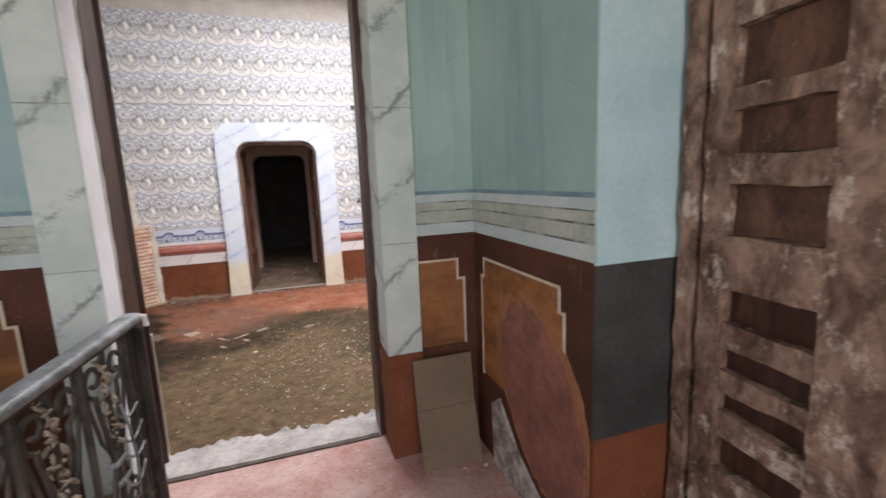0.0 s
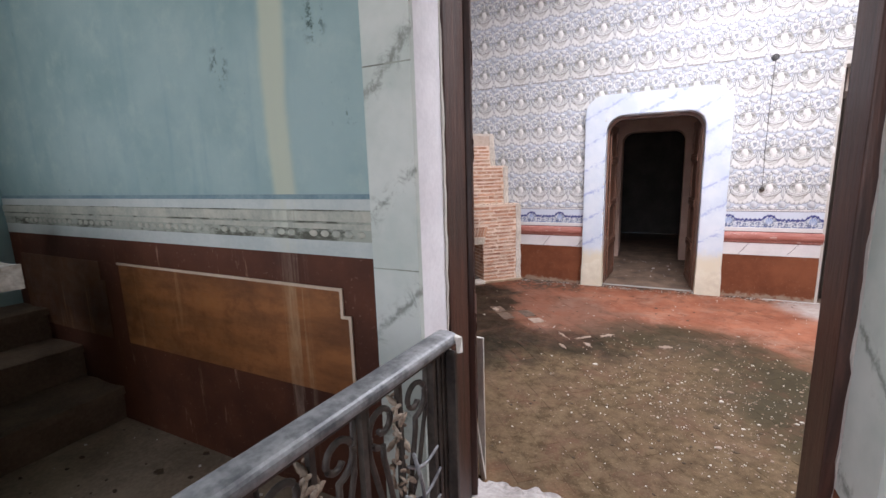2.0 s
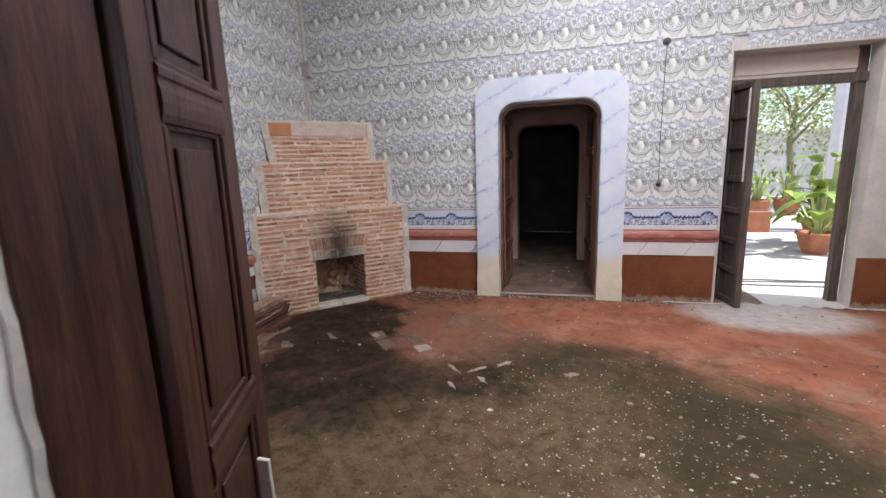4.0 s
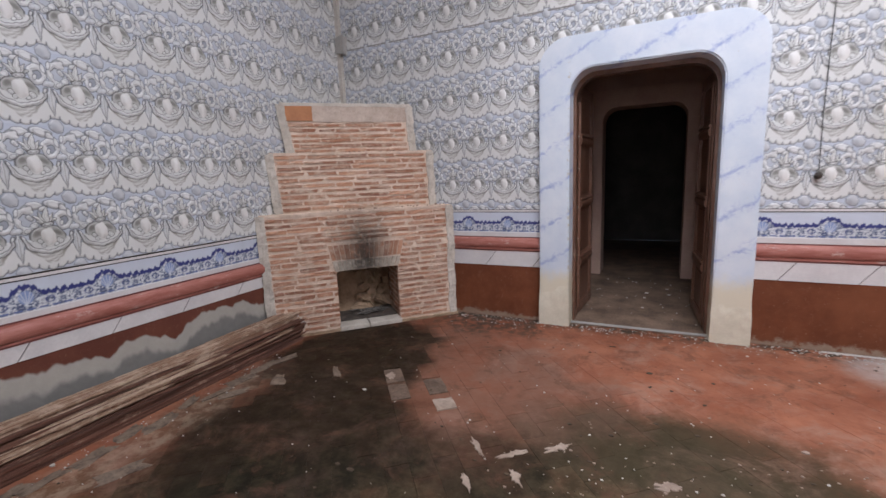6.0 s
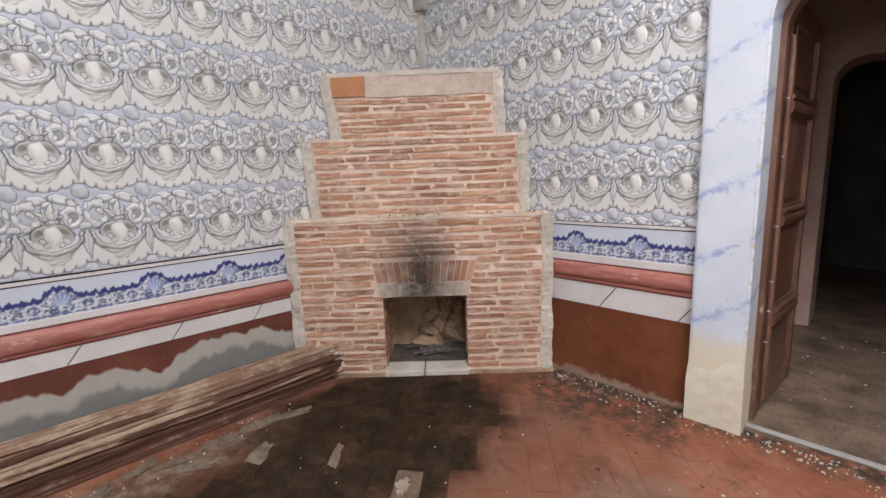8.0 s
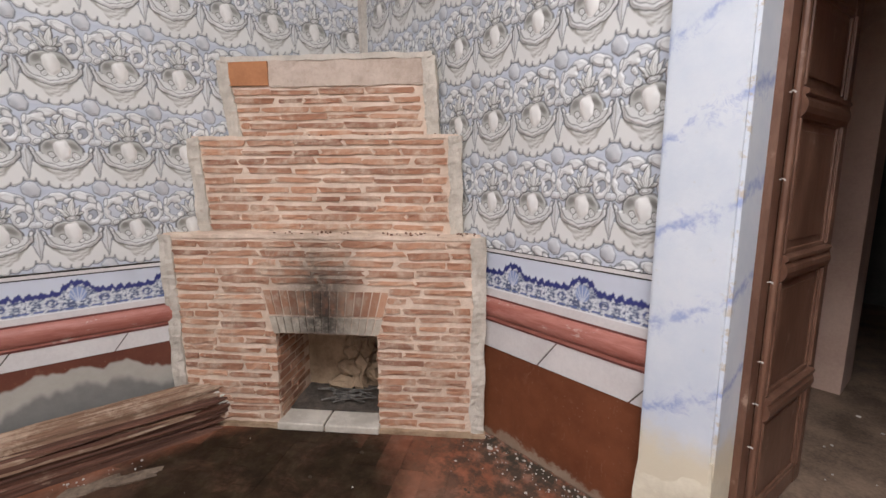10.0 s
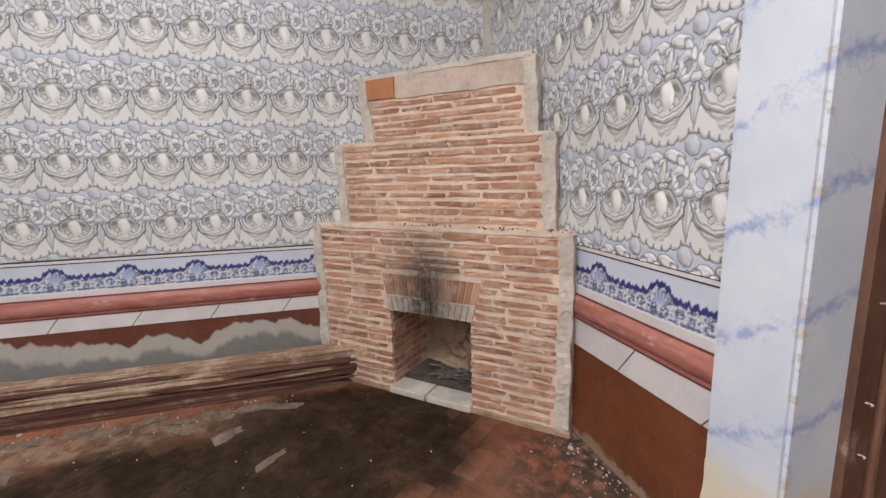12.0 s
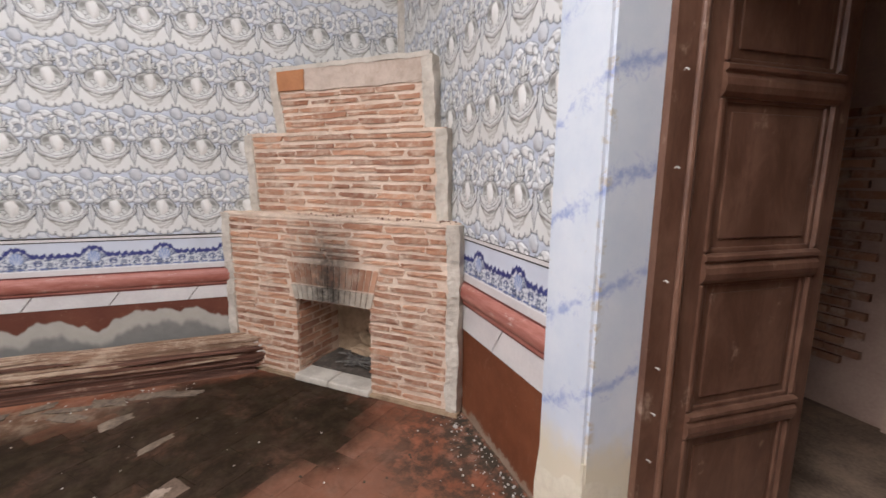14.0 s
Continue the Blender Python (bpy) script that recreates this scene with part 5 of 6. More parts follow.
part("lining", box(1.675, 1.70, FAR - 0.014, 6.96, 0, 2.60, 0.004), plain("cream_lining", (0.44, 0.41, 0.36), (0.56, 0.52, 0.47), 4, 0.8, 0.2), fr)
part("lining", box(1.675, 2.97, FAR - 0.016, 6.96, 2.585, 2.61, 0.004), M_PLASTER, fr)
yl = panelled_leaf("yard_door_leaf", "weathered grey-brown panelled door leaf swung open into the room", along((1.80, 7.0), (1.86, 6.56), 0.01), 0.46, 2.27, (0.37, 0.68, 1.0, 1.33, 1.66, 1.96), M_WOODGREY, 0.06, 0.075, 0.06, "door", False)
part("split_strip", box(0.395, 0.42, -0.036, -0.028, 1.30, 2.2), M_CHIP, yl, "pale split strip")
part("hinge", box(-0.012, 0.03, -0.04, -0.03, 1.95, 2.10, 0.003), M_IRON, yl)

# old door in the entry
# Panel wood coloured darker than the rails to paint in the recesses' shade.
M_OLDPANEL = wood("recess_dark_panel_wood", (0.040, 0.017, 0.010), (0.15, 0.072, 0.042), (3, 3, 1.5), rough=0.85, wear=(0.27, 0.18, 0.13), wear_lo=0.57, bump=0.9)
od = thing("old_door_leaf", "old wooden door leaf with peeling paint and broken slats", "door")
od.matrix_world = along((1.30, 0.73), (1.26, 0.08), ENTRY_Z + 0.01)
def old_piece(n, x0, x1, z0, z1, th=0.03, s=0.0, mat=M_WOODOLD):
    nx, nz = max(2, round((x1 - x0) / 0.03)), max(2, round((z1 - z0) / 0.03))
    bm = grid_block(nx, 2, nz, x0, x1, -th, th, z0 - ENTRY_Z, z1 - ENTRY_Z)
    part(n, rough_up(rough_up(bm, 0.007, 9, s), 0.004, 30, s), mat, od)
old_piece("stile", 0.0, 0.055, 0.2, 2.62, 0.05, 1)
old_piece("stile", 0.078, 0.155, 0.2, 2.60, 0.040, 2)
old_piece("stile", 0.415, 0.56, 0.2, 2.60, 0.045, 3)
for i, (a, b) in enumerate(((1.955, 2.03), (1.745, 1.80), (1.545, 1.625), (1.255, 1.405), (0.60, 0.70), (0.22, 0.34), (2.25, 2.32), (2.52, 2.6))):
    old_piece("rail", 0.155, 0.415, a, b, 0.042, 5 + i)
for i, (a, b) in enumerate(((1.075, 1.15), (0.945, 1.005), (0.80, 0.875))):
    old_piece("slat", 0.155, 0.415, a, b, 0.034, 15 + i)
for i, (a, b) in enumerate(((2.03, 2.25), (1.80, 1.955), (1.625, 1.745), (1.405, 1.545), (0.34, 0.60))):
    old_piece("panel", 0.155, 0.415, a, b, 0.006, 25 + i, M_OLDPANEL)
# dark board added behind the slats to stand for the deep gaps
old_piece("gap_backing", 0.155, 0.415, 0.70, 1.255, 0.004, 33, M_WOOD)

# ---------------------------------------------------------------- fireplace
FA, FB = Vector((-3.046, 5.402, 0)), Vector((-1.780, 6.684, 0))
FP = thing("fireplace", "stepped corner fireplace of thin old bricks with a sooty hearth", "fireplace", (FA.x, FA.y, 0), math.degrees(math.atan2(FB.y - FA.y, FB.x - FA.x)))
FW = (FB - FA).length
rng = random.Random(21)
H0, H1, HTOP = 0.637, 1.222, 0.568


# how far a tier's sides lean: its left foot inwards, its right head and right foot inwards
LEAN = {0: (0.02, 0.0, 0.0), 1: (0.030, 0.008, 0.0), 2: (0.050, 0.035, 0.010)}


def sides(n, f):
    """Shifts of the left and right side of tier n at height f, 0 at its foot and 1 at its head."""
    a, b, c = LEAN[n]
    return a * (1 - f), -(b * f + c * (1 - f))


def tier(n, z0, z1, set_back, left, right, hole=None):
    """Core of a tier as a wedge into the corner, with its cement edges."""
    back = 0.93 - set_back
    outer = left, right
    left, right = left + LEAN[n][0], right - LEAN[n][1]
    pts = [(left, set_back), (right, set_back), (right, set_back + 0.05), ((left + right) / 2, set_back + back * 0.95), (left, set_back + 0.05)]
    if hole:
        bm = prism([(left, set_back), (hole[0], set_back), (hole[0], set_back + 0.42), (hole[0] + 0.05, 0.85), (left, set_back + 0.05)], z0, z1)
        prism([(hole[1], set_back), (right, set_back), (right, set_back + 0.05), (hole[1] - 0.05, 0.85), (hole[1], set_back + 0.42)], z0, z1, bm=bm)
        prism([(hole[0], set_back), (hole[1], set_back), (hole[1], 0.42), (hole[0], 0.42)], hole[2], z1, bm=bm)
    else:
        bm = prism(pts, z0, z1)
    part("core", bm, M_MORTAR, FP, "pale lime mortar")
    for q, (a, b) in enumerate(((outer[0] - 0.012, outer[0] + 0.065), (outer[1] - 0.062, outer[1] + 0.012))):
        bm = grid_block(5, 3, max(6, round((z1 - z0) / 0.022)), a, b, set_back - 0.012, set_back + 0.09, z0 + 0.002, z1 - 0.002)
        for v in bm.verts:
            v.co.x += sides(n, (v.co.z - z0) / (z1 - z0))[q] + (0.014 * noise.noise(Vector((v.co.z * 9, q, z0))) if abs(v.co.x - (b if q == 0 else a)) < 0.001 else 0)
        part("edge_cement", rough_up(rough_up(bm, 0.009, 7, a + z0), 0.007, 34, z0), M_CEMENT, FP, "smeared grey cement edge")


BRICKS = [mesh_of("brick", rough_up(rough_up(grid_block(9, 1, 2, -0.5, 0.5, -0.5, 0.5, -0.5, 0.5), 0.13, 3.3, s * 1.7), 0.06, 9.0, s), M_BRICK) for s in range(12)]


def courses(t, z0, z1, y, left, right, n, hole=None):
    step = (z1 - z0) / n
    for r in range(n):
        z = z0 + (r + 0.5) * step
        dl, dr = sides(t, (r + 0.5) / n)
        spans = [(left + dl, right + dr)]
        if hole and z < hole[3]:
            f = min(1, max(0, (z - hole[2]) / (hole[3] - hole[2]))) if z > hole[2] else 0
            grow = 0.012 + f * 0.065 if z > hole[2] else 0.0
            spans = [(left + dl, hole[0] - grow), (hole[1] + grow, right + dr)]
        for a, b in spans:
            x = a + rng.uniform(-0.10, 0.0)
            while x < b - 0.02:
                ln = rng.choice((0.26, 0.27, 0.25, 0.14, 0.22, 0.28))
                s, e = max(x, a), min(x + ln, b)
                if e - s > 0.03:
                    ob = new("brick", rng.choice(BRICKS))
                    ob.parent = FP
                    th = step * rng.uniform(0.44, 0.72)
                    ob.matrix_basis = Matrix.LocRotScale(((s + e) / 2, y + 0.0235 - rng.uniform(0.0, 0.005), z + rng.uniform(-0.005, 0.005)), Euler((0, rng.uniform(-0.022, 0.022), rng.uniform(-0.012, 0.012))), (e - s, 0.055, th))
                x += ln + rng.uniform(0.010, 0.022)


tier(0, 0, 1.12, 0.0, 0.0, FW, (H0, H1, HTOP))
tier(1, 1.12, 1.655, 0.13, 0.13, FW - 0.13)
tier(2, 1.655, 2.10, 0.26, 0.26, FW - 0.26)
courses(0, 0.03, 1.10, 0.0, 0.07, FW - 0.07, 21, (H0, H1, HTOP, 0.82))
courses(1, 1.135, 1.65, 0.13, 0.20, FW - 0.20, 10)
courses(2, 1.66, 1.94, 0.26, 0.34, FW - 0.34, 6)
# splayed lintel of bricks on edge, in two layers
NV = 15
for k in range(NV):
    t0, t1 = (k + 0.08) / NV, (k + 0.90) / NV
    lo0, lo1 = H0 - 0.01 + (H1 - H0 + 0.02) * t0, H0 - 0.01 + (H1 - H0 + 0.02) * t1
    hi0, hi1 = H0 - 0.06 + (H1 - H0 + 0.135) * t0, H0 - 0.06 + (H1 - H0 + 0.135) * t1
    rise = 0.012 * math.sin(math.pi * (t0 + t1) / 2)
    f = 0.42
    m0, m1 = lo0 + (hi0 - lo0) * f, lo1 + (hi1 - lo1) * f
    zt = 0.815
    zm = HTOP + (zt - HTOP) * f
    part("lintel_brick", rough_up(prism([(lo0, HTOP + rise), (lo1, HTOP + rise), (m1, zm - 0.006), (m0, zm - 0.006)], -0.010, 0.06, "y"), 0.004, 30, k), M_LIMEBRICK, FP, "lime-washed brick on edge")
    part("lintel_brick", rough_up(prism([(m0, zm + 0.006), (m1, zm + 0.006), (hi1, zt), (hi0, zt)], -0.006, 0.06, "y"), 0.003, 30, k + 40), M_BRICK, FP)
# ledges and the cap
for z, y, a, b in ((1.105, -0.008, 0.0, FW), (1.640, 0.122, 0.13, FW - 0.13)):
    bm = grid_block(60, 5, 2, a + 0.02, b - 0.02, y, y + 0.15, z, z + 0.022)
    part("ledge", rough_up(bm, 0.006, 14, z), M_MORTAR, FP, "crumbling mortar ledge")
for z, y, a, b in ((1.128, 0.06, 0.55, FW - 0.05), (1.662, 0.19, 0.40, FW - 0.17)):
    bm = bmesh.new()
    for k in range(45):
        x = b - (b - a) * rng.random() ** 1.6
        sz = rng.uniform(0.003, 0.008)
        bmesh.ops.create_icosphere(bm, subdivisions=1, radius=sz, matrix=Matrix.LocRotScale((x, y - 0.055 + 0.10 * rng.random(), z + sz * 0.3), Euler((k, k * 2, 0)), (1.4, 1.0, 0.7)))
    tagged(part("ledge_crumbs", rough_up(bm, 0.003, 60), M_SEAM, FP, "dark crumbs lying on the ledge"), kind="stuff")
part("cap", rough_up(grid_block(40, 4, 4, 0.28, FW - 0.30, 0.245, 0.45, 2.085, 2.115), 0.008, 12), M_CEMENT, FP, "rough cement cap")
M_CAPTILE = mortar_mat("smeared_cap_tile", (0.42, 0.33, 0.265), (0.60, 0.50, 0.42), False)
x = 0.325
for i, wd in enumerate((0.235, 0.26, 0.27, 0.20, 0.24)):
    b = min(x + wd, FW - 0.36)
    part("cap_tile", rough_up(box(x + 0.0015, b - 0.0015, 0.243 if i == 0 else 0.25, 0.30, 1.955, 2.085, 0.002), 0.004, 20, i), M_ORANGE if i == 0 else M_CAPTILE, FP, "bright orange tile" if i == 0 else "tile smeared with mortar")
    x = b
part("cap_smear", rough_up(rough_up(grid_block(90, 1, 12, 0.563, FW - 0.345, 0.2505, 0.27, 1.945, 2.09), 0.006, 9), 0.003, 40), M_CAPTILE, FP, "mortar smeared over the cap tiles")
# inside of the hearth
bm = grid_block(34, 2, 34, H0 - 0.03, H1 + 0.03, 0.44, 0.50, 0, HTOP + 0.06)
part("hearth_back", rough_up(rough_up(bm, 0.016, 6), 0.006, 26), M_STONE, FP, "rubble stone back")
rng2 = random.Random(4)
for sx, x in ((1, H0), (-1, H1)):
    for r in range(11):
        z = 0.03 + r * 0.05
        for c in range(2):
            y0 = 0.03 + 0.21 * c - (0.08 if r % 2 else 0)
            bm = box(x - 0.02, x + sx * 0.006 + 0.0, max(0.015, y0), y0 + 0.19, z, z + 0.034) if sx > 0 else box(x - 0.006, x + 0.02, max(0.015, y0), y0 + 0.19, z, z + 0.034)
            part("side_brick", rough_up(bm, 0.004, 20, r), M_BRICK, FP)
part("hearth_slab", box(H0 - 0.005, 0.905, -0.045, 0.12, 0.0, 0.046, 0.008), M_CEMENT, FP, "grey hearth slab")
part("hearth_slab", box(0.912, H1 + 0.005, -0.045, 0.12, 0.0, 0.044, 0.008), M_CEMENT, FP, "grey hearth slab")
part("hearth_floor", rough_up(grid_block(20, 12, 1, H0, H1, 0.12, 0.45, 0.0, 0.055), 0.010, 12), M_ASH, FP, "ash bed")
part("foot_cement", rough_up(grid_block(40, 3, 2, -0.02, FW + 0.02, -0.03, 0.02, 0.0, 0.022), 0.010, 15), M_STONE, FP)
tofp = FP.matrix_world
for k in range(12):
    bm = bmesh.new()
    bmesh.ops.create_icosphere(bm, subdivisions=2, radius=1.0)
    rough_up(bm, 0.75, 1.6, k * 3.1)
    c = Vector((H0 + 0.24 + 0.30 * ((k * 0.37) % 1), 0.40 + 0.03 * ((k * 0.61) % 1), 0.08 + 0.036 * k))
    bmesh.ops.transform(bm, matrix=Matrix.LocRotScale(c, Euler((k, k * 2, k * 3)), (0.085, 0.05, 0.045)), verts=bm.verts)
    part("rubble_stone", bm, M_STONE, FP, "loose rubble stone")
for k in range(16):
    a, ln = rng2.uniform(-0.5, 0.5), rng2.uniform(0.10, 0.30)
    c = tofp @ Vector((rng2.uniform(H0 + 0.15, H1 - 0.15), rng2.uniform(0.17, 0.33), 0.068 + 0.004 * k / 2))
    stick = thing("charred_stick", "grey charred stick lying on the hearth ash", "stick", (c.x, c.y, c.z), 45 + math.degrees(a), group="sticks in the hearth")
    part("stick", tube([(-ln / 2, 0, 0), (-ln / 6, 0.008, 0.004), (ln / 6, -0.006, 0.002), (ln / 2, 0.004, 0)], 0.006, 6, taper=lambda t: 1 - 0.5 * t), M_STICK, stick)

# ---------------------------------------------------------------- beams along the wall
bm_thing = thing("fallen_beam", "long rotten wooden beam lying along the wall", "wooden beam", (-2.90, 0, 0))
def timber(name, x0, x1, y0, y1, z0, z1, s, mat, lab):
    bm = grid_block(10, 110, 8, x0, x1, y0, y1, z0, z1)
    for v in bm.verts:
        p = v.co
        g = noise.noise(Vector((p.x * 34, p.y * 0.8, p.z * 34)) + Vector((s, 0, 0)))
        h = noise.noise(Vector((p.x * 9, p.y * 1.1, p.z * 9)) + Vector((s, 5, 0)))
        end = max(0, (p.y - (y1 - 0.30)) / 0.30)
        cx, cz = (x0 + x1) / 2, (z0 + z1) / 2
        k = 1 + 0.16 * g + 0.22 * h - 0.25 * end * end
        p.x, p.z = cx + (p.x - cx) * k, cz + (p.z - cz) * k
        p.y += end * 0.16 * noise.noise(Vector((p.x * 45, s, p.z * 45)))
    return part(name, bm, mat, bm_thing, lab)
timber("upper_plank", -0.095, 0.055, 2.35, 5.64, 0.155, 0.235, 3, M_BEAMTOP, "bleached splitting plank")
timber("middle_timber", -0.085, 0.095, 2.35, 5.70, 0.075, 0.175, 6, M_BEAM, "dark rotten timber")
timber("bleached_edge", 0.055, 0.115, 2.35, 5.45, 0.115, 0.150, 14, M_BEAMTOP, "pale split edge")
timber("lower_timber", -0.06, 0.130, 2.35, 5.55, 0.0, 0.09, 9, M_BEAM, "dark rotten timber")
def strip_of_wood(x, z, y0, y1, wd, th, seed):
    """A long torn strip lying along the beam, tapering to both ends."""
    n = max(8, round((y1 - y0) / 0.05))
    bm = bmesh.new()
    rows = []
    for i in range(n + 1):
        t = i / n
        y = y0 + (y1 - y0) * t
        g = min(1.0, 6 * t, 6 * (1 - t)) * (1 + 0.5 * noise.noise(Vector((seed, y * 9, 0))))
        cx, cz = x + 0.010 * noise.noise(Vector((seed, y * 2.2, 3))), z + 0.006 * noise.noise(Vector((seed, y * 3.1, 7)))
        rows.append([bm.verts.new((cx + p * wd * g, y, cz + q * th * g)) for p, q in ((-0.5, -0.4), (0.5, -0.5), (0.42, 0.45), (-0.46, 0.5))])
    for p, q in zip(rows, rows[1:]):
        for k in range(4):
            bm.faces.new((p[k], p[(k + 1) % 4], q[(k + 1) % 4], q[k]))
    bm.faces.new(rows[0][::-1])
    bm.faces.new(rows[-1])
    bmesh.ops.recalc_face_normals(bm, faces=bm.faces)
    return bm


for k in range(58):
    top = k % 2 == 0
    x, z = (rng2.uniform(-0.08, 0.06), 0.232 + rng2.uniform(-0.002, 0.010)) if top else (0.09 + rng2.uniform(-0.022, 0.030), rng2.uniform(0.035, 0.205))
    y0 = rng2.uniform(2.4, 5.2)
    y1 = min(5.66, y0 + rng2.uniform(0.35, 1.5))
    part("torn_strip", strip_of_wood(x, z, y0, y1, rng2.uniform(0.010, 0.032), rng2.uniform(0.008, 0.022), k * 1.37), M_BEAMTOP if top or k % 3 == 0 else M_BEAM, bm_thing)
for k in range(14):
    a = rng2.uniform(-0.03, 0.085)
    sp = tube([(a, 5.5 + 0.1 * rng2.random(), 0.10 + 0.0075 * k), (a + 0.01, 5.68, 0.11 + 0.007 * k), (a + 0.02, 5.78 + 0.05 * rng2.random(), 0.10 + 0.007 * k)], 0.008, 5, taper=lambda t: 1 - 0.8 * t)
    part("splinter", sp, M_CHIP if k % 4 else M_BEAM, bm_thing)

# ---------------------------------------------------------------- wall fittings
cable = thing("wall_cable", "thin grey cable hanging from a ceramic knob on the tiled wall", "cable", (1.075, FAR - 0.004, 0))
part("wire", tube([(0.012, -0.02, 2.73), (0.006, -0.018, 2.5), (0.0, -0.02, 2.2), (-0.003, -0.018, 1.7), (0.002, -0.022, 1.31)], 0.0032, 6), M_CABLE, cable)
kb = bmesh.new()
bmesh.ops.create_cone(kb, cap_ends=True, segments=20, radius1=0.04, radius2=0.03, depth=0.03, matrix=pose(0.012, -0.015, 2.735, 90))
bmesh.ops.create_cone(kb, cap_ends=True, segments=16, radius1=0.018, radius2=0.014, depth=0.03, matrix=pose(0.012, -0.04, 2.735, 90))
part("knob", kb, M_CABLE, cable, "dark round ceramic knob")
kb = bmesh.new()
bmesh.ops.create_uvsphere(kb, u_segments=14, v_segments=9, radius=0.026, matrix=pose(0, -0.028, 1.30))
part("socket_end", kb, M_IRON, cable, "black lamp socket end")
cb = thing("corner_box", "small grey junction lump high in the tiled corner", "junction box", (-3.0, FAR - 0.05, 2.80))
part("lump", rough_up(grid_block(6, 4, 8, -0.04, 0.05, -0.03, 0.04, -0.08, 0.08), 0.014, 14), M_GREYWALL, cb)

# ---------------------------------------------------------------- stairs and stone parapet
st = thing("stairs", "dusty stone steps climbing past the painted wall", "stairs", kind="structure")
for i, (xa, xb) in enumerate(((-2.50, -3.47), (-2.85, -3.47), (-3.17, -3.47))):
    z0 = 0.345 + i * 0.18
    bm = grid_block(12, 14, 2, xb, xa, 0.95, ENTRY_Y - 0.002, z0, z0 + 0.182)
    part("step", rough_up(bm, 0.010, 8, i), M_STEP, st)
    part("nosing", rough_up(grid_block(2, 14, 1, xa - 0.03, xa + 0.02, 0.95, ENTRY_Y - 0.002, z0 + 0.145, z0 + 0.186), 0.006, 14, i), M_STEP, st)
pp = thing("stone_parapet", "chipped whitewashed stone parapet with a thick coping slab", "parapet", (-2.27, 1.0, 0.345))
part("shaft", rough_up(grid_block(6, 4, 14, -0.7, 0.10, -0.16, 0.05, 0, 0.90), 0.010, 7), M_COPING, pp)
part("coping", rough_up(grid_block(14, 6, 3, -0.9, 0.285, -0.10, 0.235, 0.90, 0.985), 0.010, 10), M_COPING, pp, "chipped white coping slab")
part("upper_block", rough_up(grid_block(8, 5, 4, -0.9, -0.22, -0.06, 0.20, 0.985, 1.17), 0.012, 9), M_COPING, pp)
part("low_block", rough_up(grid_block(8, 6, 4, -0.3, 0.45, -0.42, -0.16, 0.62, 0.93), 0.012, 8), M_COPING, pp)
part("red_smear", rough_up(box(-0.05, 0.36, -0.43, -0.17, 0.46, 0.60, 0.01), 0.01, 9), M_BROWN, pp, "ox-red paint")
part("pedestal", rough_up(grid_block(8, 6, 8, -0.3, 0.42, -0.44, -0.16, 0, 0.62), 0.010, 7), M_STEP, pp)

# ---------------------------------------------------------------- wrought iron railing
RL = thing("iron_railing", "black wrought-iron railing with scrolls, cast flowers and a worn handrail", "railing")
ra, rb = Vector((-0.566, 1.745, 0)), Vector((-0.795, -1.3, 0))
RL.matrix_world = along((ra.x, ra.y), (rb.x, rb.y), 0.02)
RLEN = (rb - ra).length
prof = [(0.041 * math.copysign(abs(math.cos(t)) ** 0.7, math.cos(t)), 1.064 + 0.022 * math.copysign(abs(math.sin(t)) ** 0.8, math.sin(t))) for t in [2 * math.pi * i / 20 for i in range(20)]]
part("handrail", prism(prof, 0.0, RLEN, "x"), M_RAILTOP, RL, "worn grey handrail")
part("under_bar", box(0.0, RLEN, -0.018, 0.018, 1.028, 1.046, 0.003), M_IRON, RL)
part("bottom_bar", box(0.0, RLEN, -0.016, 0.016, 0.30, 0.325, 0.003), M_IRON, RL)
for x in (0.045, 0.075, 0.105):
    part("end_bar", box(x - 0.009, x + 0.009, -0.014, 0.014, 0.20, 1.03, 0.002), M_IRON, RL)
part("wall_plate", box(0.012, 0.03, -0.045, 0.045, 0.17, 1.03, 0.003), M_IRON, RL)
bm = tube([(0.0, 0, 1.075), (0.01, 0.05, 1.07), (0.02, 0.06, 1.03)], 0.012, 6)
part("paint_drip", rough_up(bm, 0.006, 30), M_CHIP, RL, "dried white paint")


def spiral(cx, cz, r, turns, start, hand=1, n=26, end=0.30):
    return [(cx + (r * (1 - (1 - end) * t)) * math.cos(start + hand * turns * 2 * math.pi * t), 0, cz + (r * (1 - (1 - end) * t)) * math.sin(start + hand * turns * 2 * math.pi * t)) for t in [i / n for i in range(n + 1)]]


